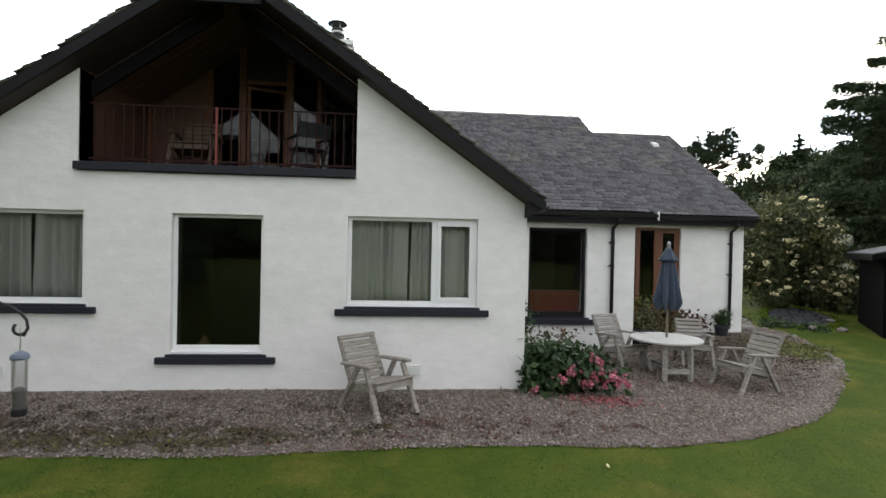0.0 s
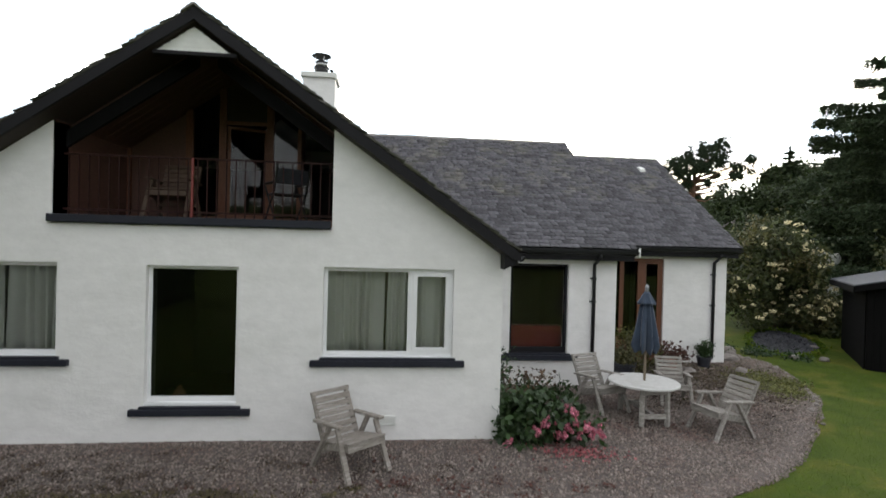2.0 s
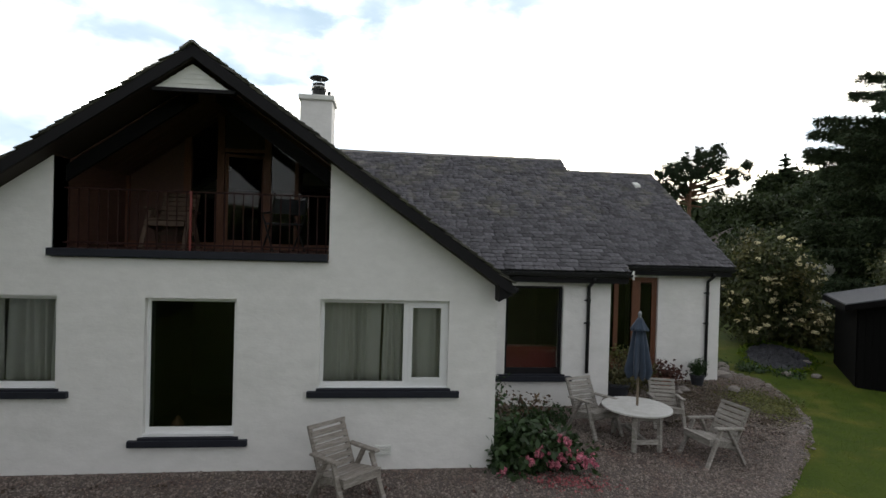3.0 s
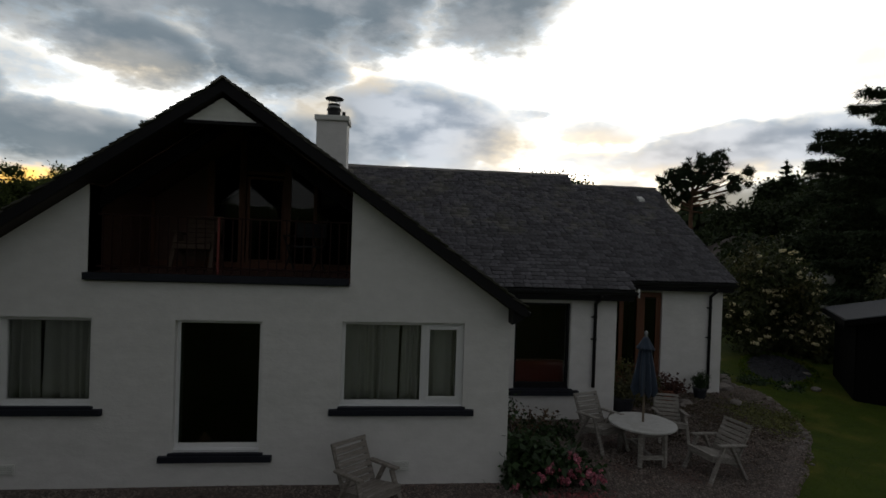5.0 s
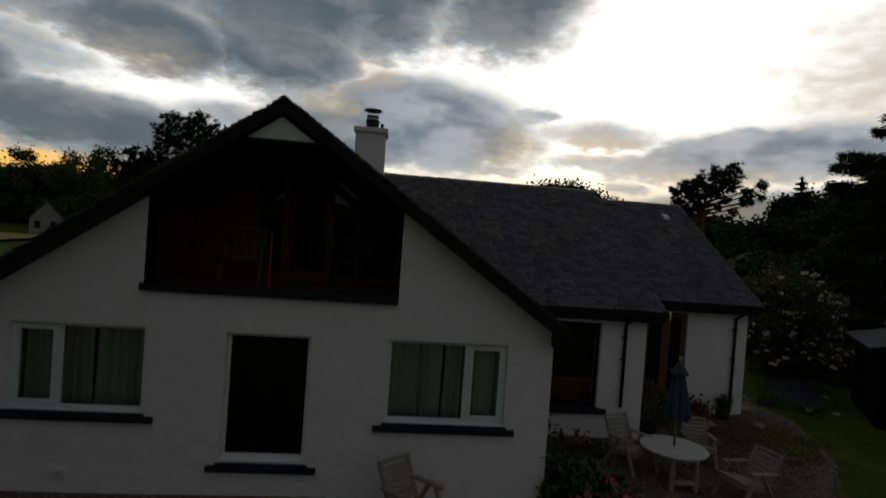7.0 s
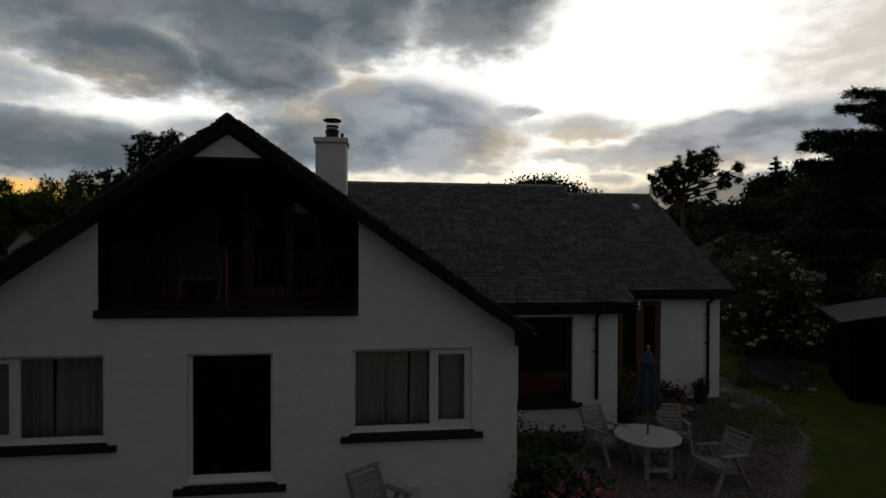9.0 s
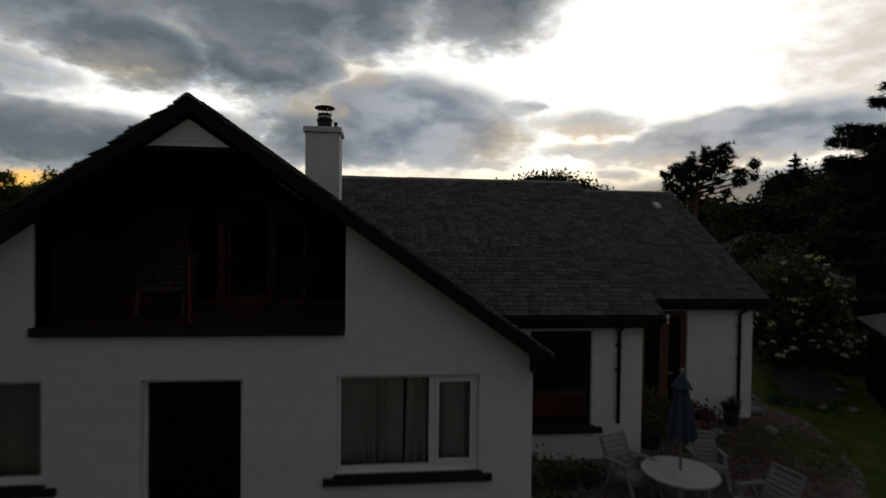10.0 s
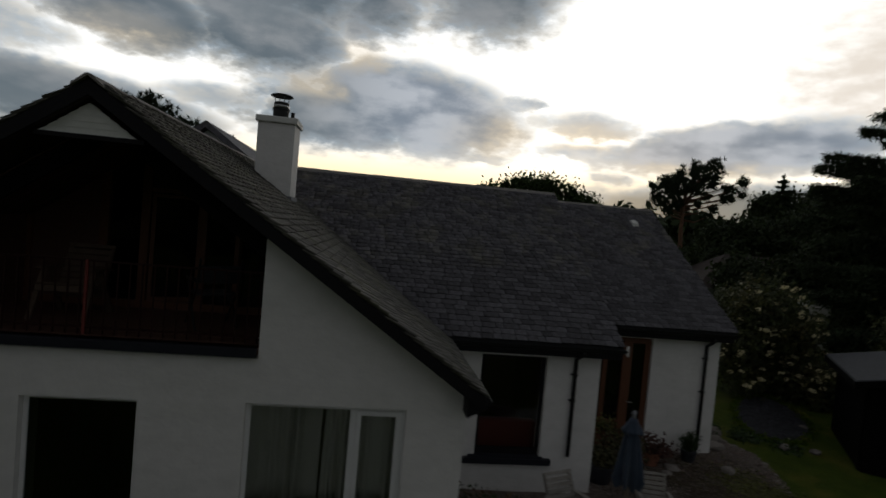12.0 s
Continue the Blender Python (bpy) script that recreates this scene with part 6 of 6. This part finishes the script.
# ---- shed, neighbours and things on the ground ----
def make_shed():
    N0, F0 = Vector((11.15, 13.05, 0)), Vector((12.96, 15.7, 0))
    u = (F0 - N0).normalized()
    p = Vector((u.y, -u.x, 0))
    ang = math.degrees(math.atan2(p.y, p.x))
    length = (F0 - N0).length + 0.2
    s = thing("shed", "black boarded shed with a grey felt pent roof", "shed", (N0.x, N0.y, -0.1), turn=ang)
    # local x runs up the roof slope, local y along the low eave
    z0, k, w = 1.98, 0.24, 3.2
    bm = bmesh.new()
    prism(bm, [(0.0, z0), (w, z0 + k * w), (w, z0 + k * w + 0.07), (0.0, z0 + 0.07)], "y", -0.0, length)
    part("roof", bm, M_FELT, s, "grey mineral felt roof")
    bm = bmesh.new()
    prism(bm, [(-0.02, z0 - 0.1), (w, z0 + k * w - 0.1), (w, z0 + k * w + 0.04), (-0.02, z0 + 0.04)], "y", -0.03, -0.003)
    part("fascia", bm, M_SHED, s)
    part("fascia", boxed(-0.03, -0.003, -0.03, length, z0 - 0.1, z0 + 0.04), M_SHED, s)
    nb = 22
    for i in range(nb):
        a = 0.28 + (length - 0.5) * i / nb
        part("board", boxed(0.25, 0.28, a, a + (length - 0.5) / nb - 0.006, 0.0, z0 + 0.05), M_SHED, s)
    nb = 20
    for i in range(nb):
        a = 0.28 + (w - 0.5) * i / nb
        part("board", boxed(a, a + (w - 0.5) / nb - 0.006, 0.22, 0.25, 0.0, z0 + k * a), M_SHED, s)
    part("wall", boxed(0.29, w - 0.2, 0.26, length - 0.2, 0.0, z0 + 0.04), M_SHED, s)


make_shed()


def make_neighbours():
    h = thing("cottage", "small white gabled cottage far off among trees", "house", (-44.7, 75, 1.0), turn=31)
    bm = bmesh.new()
    prism(bm, [(-1.7, 0), (1.7, 0), (1.7, 2.1), (0, 4.2), (-1.7, 2.1)], "y", -3, 6)
    part("wall", bm, M_DULLWHITE, h)
    for s in (-1, 1):
        bm = bmesh.new()
        prism(bm, [(0, 4.42), (s * 1.95, 2.0), (s * 1.95, 1.84), (0, 4.25)], "y", -3.15, 6.2)
        part("roof", bm, M_MOSSY, h)
    for x in (-0.9, 0.7):
        w = part("window", boxed(x - 0.3, x + 0.3, -3.06, -2.99, 0.9, 1.8), M_PIPE, h)
    gx, gy = np.meshgrid(np.linspace(-72, -40, 17), np.linspace(56, 72.5, 9))
    n = np.arange(9 * 17).reshape(9, 17)
    f = soup("field", np.stack([gx, gy, ground_height(gx, gy) + 0.09], -1).reshape(-1, 3), np.stack([n[:-1, :-1], n[:-1, 1:], n[1:, 1:], n[1:, :-1]], -1).reshape(-1, 4), M_FIELD)
    tagged(f, "pale yellow field beyond the garden", "field", kind="structure")
    b = thing("bungalow", "low house with a brown tiled roof behind the shrubs", "house", (20.5, 29.0, 0.2), turn=-12)
    part("wall", boxed(-3.2, 4.5, -2.5, 2.5, 0, 2.6), M_WHITEPAINT, b)
    bm = bmesh.new()
    vs = [bm.verts.new(v) for v in ((-3.6, -2.9, 2.5), (4.9, -2.9, 2.5), (4.9, 2.9, 2.5), (-3.6, 2.9, 2.5), (-1.2, 0, 4.2), (2.6, 0, 4.2))]
    for q in ((0, 1, 5, 4), (1, 2, 5), (2, 3, 4, 5), (3, 0, 4), (0, 3, 2, 1)):
        bm.faces.new([vs[k] for k in q])
    part("roof", bm, M_BROWNROOF, b)
    c = thing("caravan", "white caravan roof showing over the bushes", "caravan", (19.3, 24.3, 0.2), turn=-30)
    part("body", boxed(-1.2, 1.2, -1.0, 1.0, 0.5, 2.5, bevel=0.2), M_WHITEPAINT, c)
    part("window", boxed(-0.8, 0.8, -1.03, -0.99, 1.4, 2.0, bevel=0.01), M_POT, c)
    for x in (-0.5, 0.5):
        bm = bmesh.new()
        tube(bm, [(x, -0.95, 0.3), (x, -0.75, 0.3)], 0.3, 16)
        part("wheel", bm, M_PIPE, c)


make_neighbours()


def rock_mesh(seed):
    r = np.random.default_rng(seed)
    bm = bmesh.new()
    bmesh.ops.create_icosphere(bm, subdivisions=2, radius=1.0)
    k = r.uniform(0.7, 1.3, 3)
    for v in bm.verts:
        n = noise.noise(v.co * 1.3 + Vector((seed * 3.1, 0, 0)))
        v.co = Vector((v.co.x * k[0], v.co.y * k[1], v.co.z * 0.55)) * (1 + 0.35 * n)
    me = bpy.data.meshes.new("stone")
    bm.to_mesh(me)
    bm.free()
    me.materials.append(M_ROCK)
    return me


ROCKS = [rock_mesh(i) for i in range(5)]


def put_rock(x, y, s, i, label="rounded grey field stone at the gravel edge"):
    ob = new("stone", ROCKS[i % 5])
    ob.matrix_basis = pose(x, y, gz(x, y) + s * 0.2, 0, 0, i * 77) @ Matrix.Scale(s, 4)
    tagged(ob, label, "stone", "stones along the gravel edge")


for i in range(24):
    t = 11.2 + i * 0.27
    k = int(t)
    if k + 1 < len(GRAVEL_EDGE):
        a, b = Vector(GRAVEL_EDGE[k]), Vector(GRAVEL_EDGE[k + 1])
        p = a.lerp(b, t - k)
        put_rock(p.x + random.uniform(-0.1, 0.08), p.y + random.uniform(-0.1, 0.08), random.uniform(0.03, 0.075), i)
for i, (x, y, s) in enumerate(((8.3, 12.85, 0.16), (7.1, 12.9, 0.13), (6.9, 12.7, 0.1), (8.75, 14.0, 0.2), (9.1, 14.4, 0.16), (9.4, 14.9, 0.2), (9.0, 14.9, 0.14), (10.6, 14.1, 0.15), (11.2, 13.9, 0.12))):
    put_rock(x, y, s, i + 3, "pale rough stone near the wall corner")


def make_slate_bed():
    """An uneven mound of dark slate chippings with a ragged edge."""
    r = np.random.default_rng(9)
    n, m = 72, 9
    a = np.linspace(0, 2 * math.pi, n, endpoint=False)
    edge = 1 + 0.13 * np.sin(3 * a + 1) + 0.08 * np.sin(7 * a) + 0.06 * np.sin(13 * a + 2)
    ux, uy = 0.59, 0.81

    def place(p, q):
        return 11.9 + ux * p - uy * q, 16.15 + uy * p + ux * q

    V, F = [], []
    for j in range(m):
        f = (j + 1) / m
        x, y = place(2.0 * f * edge * np.cos(a), 0.85 * f * edge * np.sin(a))
        z = ground_height(x, y) + 0.012 + 0.05 * (1 - f ** 2) + r.uniform(-0.012, 0.012, n) * (f < 0.98)
        V += list(zip(x, y, z))
        for i in range(n if j else 0):
            F.append(((j - 1) * n + i, j * n + i, j * n + (i + 1) % n, (j - 1) * n + (i + 1) % n))
    F.append(tuple(range(n)))
    me = bpy.data.meshes.new("slate_bed")
    me.from_pydata([tuple(map(float, v)) for v in V], [], F)
    me.materials.append(M_TARP)
    tagged(new("slate_bed", me), "patch of dark slate chippings in the grass", "ground", kind="structure")
    k = 2600
    f, b = np.sqrt(r.random(k)) * 1.05, r.uniform(0, 6.283, k)
    x, y = place(2.0 * f * np.cos(b), 0.85 * f * np.sin(b))
    z = ground_height(x, y) + 0.02 + 0.05 * np.clip(1 - f ** 2, 0, 1)
    V, F = leaf_faces(np.column_stack([x, y, z]), np.tile((0.0, 0.0, 1.0), (k, 1)), r.uniform(0.02, 0.06, k), 1.4, 0.25)
    tagged(soup("slate_chippings", V, F, M_CHIPS), "loose dark purple-grey slate chippings", "chippings", kind="stuff")
    k = 1000
    b = r.uniform(0, 6.283, k)
    f = r.normal(1.04, 0.07, k)
    x, y = place(2.0 * f * np.cos(b), 0.85 * f * np.sin(b))
    z = ground_height(x, y) + 0.03
    V, F = leaf_faces(np.column_stack([x, y, z]), np.tile((0.0, 0.3, 0.4), (k, 1)), r.uniform(0.03, 0.08, k), 2.6, 0.6)
    tagged(soup("rough_grass", V, F, M_BLADE), "tufts of longer grass round the chippings", "grass", kind="stuff")


make_slate_bed()
put_rock(12.3, 15.5, 0.09, 4, "pale stone lying among the slate chippings")


def make_marker_post():
    t = thing("garden_light", "short wooden post with a white globe light", "garden light", (8.62, 14.0, gz(8.62, 14.0)))
    bm = bmesh.new()
    tube(bm, [(0, 0, 0), (0, 0, 0.72)], 0.025, 10)
    part("post", bm, M_BARK, t)
    bm = bmesh.new()
    lathe(bm, [(0.02, 0), (0.036, 0.02), (0.04, 0.05), (0.028, 0.075), (0.008, 0.085)], (0, 0, 0.71), 14)
    part("globe", bm, M_WHITEPAINT, t, smooth=True)


make_marker_post()


def make_small_things():
    V, F = leaf_faces(np.array([(2.3, 6.68, gz(2.3, 6.68) + 0.02)]), np.array([(0.2, -0.6, 1.0)]), 0.045, 1.3, 0.05)
    ob = soup("fallen_leaf", V, F, M_CREAM)
    ob.modifiers.new("thickness", "SOLIDIFY").thickness = 0.002
    tagged(ob, "single pale leaf lying on the lawn", "leaf")
    o = thing("ornament", "small brown pottery ornament on the window board", "ornament", (-2.2, 9.24, 0.47))
    bm = bmesh.new()
    lathe(bm, [(0.05, 0), (0.075, 0.04), (0.08, 0.09), (0.055, 0.13), (0.03, 0.14), (0.035, 0.17), (0.01, 0.19)], (0, 0, 0.02), 16)
    part("body", bm, M_BISQUE, o, smooth=True)
    part("shelf", boxed(-0.33, 0.77, -0.1, 0.16, -0.02, 0.02, bevel=0.005), M_PLASTIC, o, "white inner window board")


make_small_things()


# ---- slates, gravel stones and grass ----
def slate_grid(origin, udir, vdir, ulen, vlen, keep, seed, expo=0.132, width=0.2):
    """Places of lapped slates on a roof slope: matrices and widths, bottom row first."""
    r = random.Random(seed)
    u, v = Vector(udir).normalized(), Vector(vdir).normalized()
    n = u.cross(v)
    if n.z < 0:
        n = -n
    base = Matrix((u, v, n)).transposed().to_4x4()
    out = []
    rows = int(vlen / expo * 1.25)
    for j in range(rows):
        e = expo * (1 - 0.25 * j / rows)
        vv = sum(expo * (1 - 0.25 * i / rows) for i in range(j))
        if vv > vlen - 0.06:
            break
        x = -r.uniform(0, width)
        while x < ulen:
            full = width * r.choice((0.7, 0.85, 1.0, 1.2, 1.35)) * (1 - 0.15 * j / rows)
            x0, x1 = max(x, -r.uniform(0, 0.012)), min(x + full, ulen)
            w = round(x1 - x0, 2)
            c = Vector(origin) + u * ((x0 + x1) / 2) + v * vv
            if w > 0.05 and keep(c):
                m = base.copy()
                m.translation = c + n * (0.004 + r.uniform(0, 0.005))
                cut = min(1.0, (vlen - vv) / 0.26)
                out.append((m @ pose(0, r.uniform(-0.008, 0.008), 0, r.uniform(-0.5, 0.5), r.uniform(-0.7, 0.7), r.uniform(-0.9, 0.9)), w, cut))
            x += full
    return out


SLATE_V = np.array([(-0.5, 0.006, 0.021), (0.5, 0.002, 0.021), (0.5, 0.26, -0.012), (-0.5, 0.26, -0.012), (-0.5, 0.004, 0.045), (0.5, 0.0, 0.044), (0.5, 0.26, 0.002), (-0.5, 0.26, 0.002)])
SLATE_F = np.array([(4, 5, 6, 7), (3, 2, 1, 0), (0, 1, 5, 4), (1, 2, 6, 5), (3, 0, 4, 7)])


def join_slates(name, places, mat, parent, label):
    V = np.empty((len(places), 8, 3))
    for i, (m, w, cut) in enumerate(places):
        a = np.array(m)
        p = SLATE_V * (w - 0.009, cut, 1)
        V[i] = p @ a[:3, :3].T + a[:3, 3]
    F = (np.arange(len(places))[:, None, None] * 8 + SLATE_F[None]).reshape(-1, 4)
    ob = soup(name, V.reshape(-1, 3), F, mat, parent, label)
    ob["kind"] = "stuff"


def single_slates(places, parent):
    shared = {}
    for m, w, cut in places:
        key = round(w, 2)
        if key not in shared:
            ob = soup("slate", SLATE_V * (w - 0.009, 1, 1), SLATE_F, M_SLATE, parent)
            shared[key] = ob.data
        else:
            ob = new("slate", shared[key])
            ob.parent = parent
        ob.matrix_basis = m


k = math.hypot(1, SL)
main_slates = slate_grid((-2.0, AY - 0.03, AZ - 0.008), (1, 0, 0), (0, 1, SL), 7.21, (ARY - AY) * k, lambda c: c.z > front_roof_z(c.x) - 0.12 or (c.x > 2.2), 5)
wing_slates = slate_grid((5.17, BY - 0.03, BZ - 0.008), (1, 0, 0), (0, 1, SL), 3.46, (BRY - BY) * k, lambda c: True, 6)
near = [q for q in main_slates if q[0].translation.y < 13.1]
rest = [q for q in main_slates if q[0].translation.y >= 13.1]
single_slates(near[:300], roof_main)
join_slates("slating", rest + near[300:], M_SLATES, roof_main, "rows of weathered grey slates")
near = [q for q in wing_slates if q[0].translation.y < 15.2]
single_slates(near[:300], roof_wing)
join_slates("slating", [q for q in wing_slates if q[0].translation.y >= 15.2] + near[300:], M_SLATES, roof_wing, "rows of weathered grey slates")
fk = math.hypot(1, RS)
right_slates = slate_grid((2.235, 8.7, front_roof_z(2.235) - 0.025), (0, 1, 0), (-1, 0, RS), 7.2, 4.14 * fk, lambda c: c.z > AZ + SL * (c.y - AY) - 0.1, 7)
join_slates("slating", right_slates, M_MOSSY, roof_front, "mossy weathered slates")
left_slates = slate_grid((-6.1, 8.7, front_roof_z(-6.1) - 0.025), (0, 1, 0), (1, 0, RS), 5.0, 4.14 * fk, lambda c: True, 8)
join_slates("slating", left_slates, M_MOSSY, roof_front, "mossy weathered slates")


def make_roof_moss():
    """Tufts of moss lodged along the step between the two roofs and in a few joints."""
    r = np.random.default_rng(21)
    n = 900
    up = r.random(n) ** 1.7
    y = BY + 0.1 + 2.6 * up
    x = 5.24 + np.abs(r.normal(0, 0.1, n)) * (1.2 - 0.7 * up)
    spots = r.integers(0, 40, n)
    y = y + 0.05 * np.sin(spots * 7.1)
    z = BZ + SL * (y - BY) + 0.05
    V, F = leaf_faces(np.column_stack([x, y, z]), np.tile((0.0, -0.5, 0.8), (n, 1)), r.uniform(0.02, 0.05, n), 1.3, 0.7)
    ob = soup("roof_moss", V, F, M_ROOFMOSS, roof_wing, "rusty brown moss along the roof step")
    ob["kind"] = "stuff"


make_roof_moss()


def make_stones():
    r = np.random.default_rng(2)
    n = 190000
    x, y = r.uniform(-6.5, 9.7, n), r.uniform(7.0, 15.4, n)
    inner = in_gravel(x, y) | in_gravel(x, y + 0.07) | in_gravel(x - 0.06, y + 0.05)
    keep = inner & ~((x < 2.07) & (y > 8.98)) & ~((x < 4.93) & (y > 11.9)) & ~((y > 13.66) & (x < 8.46))
    # thinner where the lawn creeps in
    keep &= r.random(n) < np.where((y < 7.5) & (x < -0.2), 0.55, 1.0)
    x, y = x[keep], y[keep]
    n = len(x)
    oct_v = np.array([(1, 0, 0), (0, 1, 0), (-1, 0, 0), (0, -1, 0), (0, 0, 1), (0, 0, -1)], float)
    oct_f = np.array([(0, 1, 4), (1, 2, 4), (2, 3, 4), (3, 0, 4), (1, 0, 5), (2, 1, 5), (3, 2, 5), (0, 3, 5)])
    s = 0.009 + 0.015 * r.random(n) ** 2.5
    V = oct_v[None] * (s[:, None, None] * r.uniform(0.65, 1.35, (n, 6, 1)) * (1, 1, 0.7))
    a = r.uniform(0, 6.28, n)
    c, sn = np.cos(a), np.sin(a)
    t = r.uniform(-0.5, 0.5, n)
    X = V[..., 0] * c[:, None] - V[..., 1] * sn[:, None]
    Y = V[..., 0] * sn[:, None] + V[..., 1] * c[:, None]
    Z = V[..., 2] + t[:, None] * V[..., 0] * 0.5
    z = ground_height(x, y) + 0.014
    V = np.stack([X + x[:, None], Y + y[:, None], Z + (z + s * 0.25)[:, None]], -1).reshape(-1, 3)
    F = (np.arange(n)[:, None, None] * 6 + oct_f[None]).reshape(-1, 3)
    tagged(soup("gravel_stones", V, F, M_STONES), "loose pinkish grey gravel stones", "gravel", kind="stuff")


make_stones()


def make_grass():
    r = np.random.default_rng(4)
    n = 520000
    x = r.uniform(-9, 15, n)
    y = 1.0 + 14.7 * r.random(n) ** 1.1
    keep = ~in_gravel(x, y - 0.02) & ~((x < 2.1) & (y > 8.9)) & ~((x < 8.5) & (y > 11.5)) & (r.random(n) < smoothstep(y, 1.0, 5.5) * smoothstep(x, -9.0, -6.5) * smoothstep(-x, -15.0, -11.0) * smoothstep(16.0 - y, 0.2, 3.0))
    x, y = x[keep], y[keep]
    n = len(x)
    h = r.uniform(0.01, 0.026, n)
    a = r.uniform(0, 6.28, n)
    w = r.uniform(0.0025, 0.005, n)
    z = ground_height(x, y) - 0.003
    lean = r.normal(size=(n, 2)) * 2.0
    B = np.column_stack([x, y, z])
    W = np.column_stack([np.cos(a) * w, np.sin(a) * w, np.zeros(n)])
    T = B + np.column_stack([lean * h[:, None], h])
    V = np.stack([B - W, B + W, T], 1).reshape(-1, 3)
    tagged(soup("grass", V, np.arange(3 * n).reshape(-1, 3), M_BLADE), "short mown grass", "grass", kind="stuff")


make_grass()
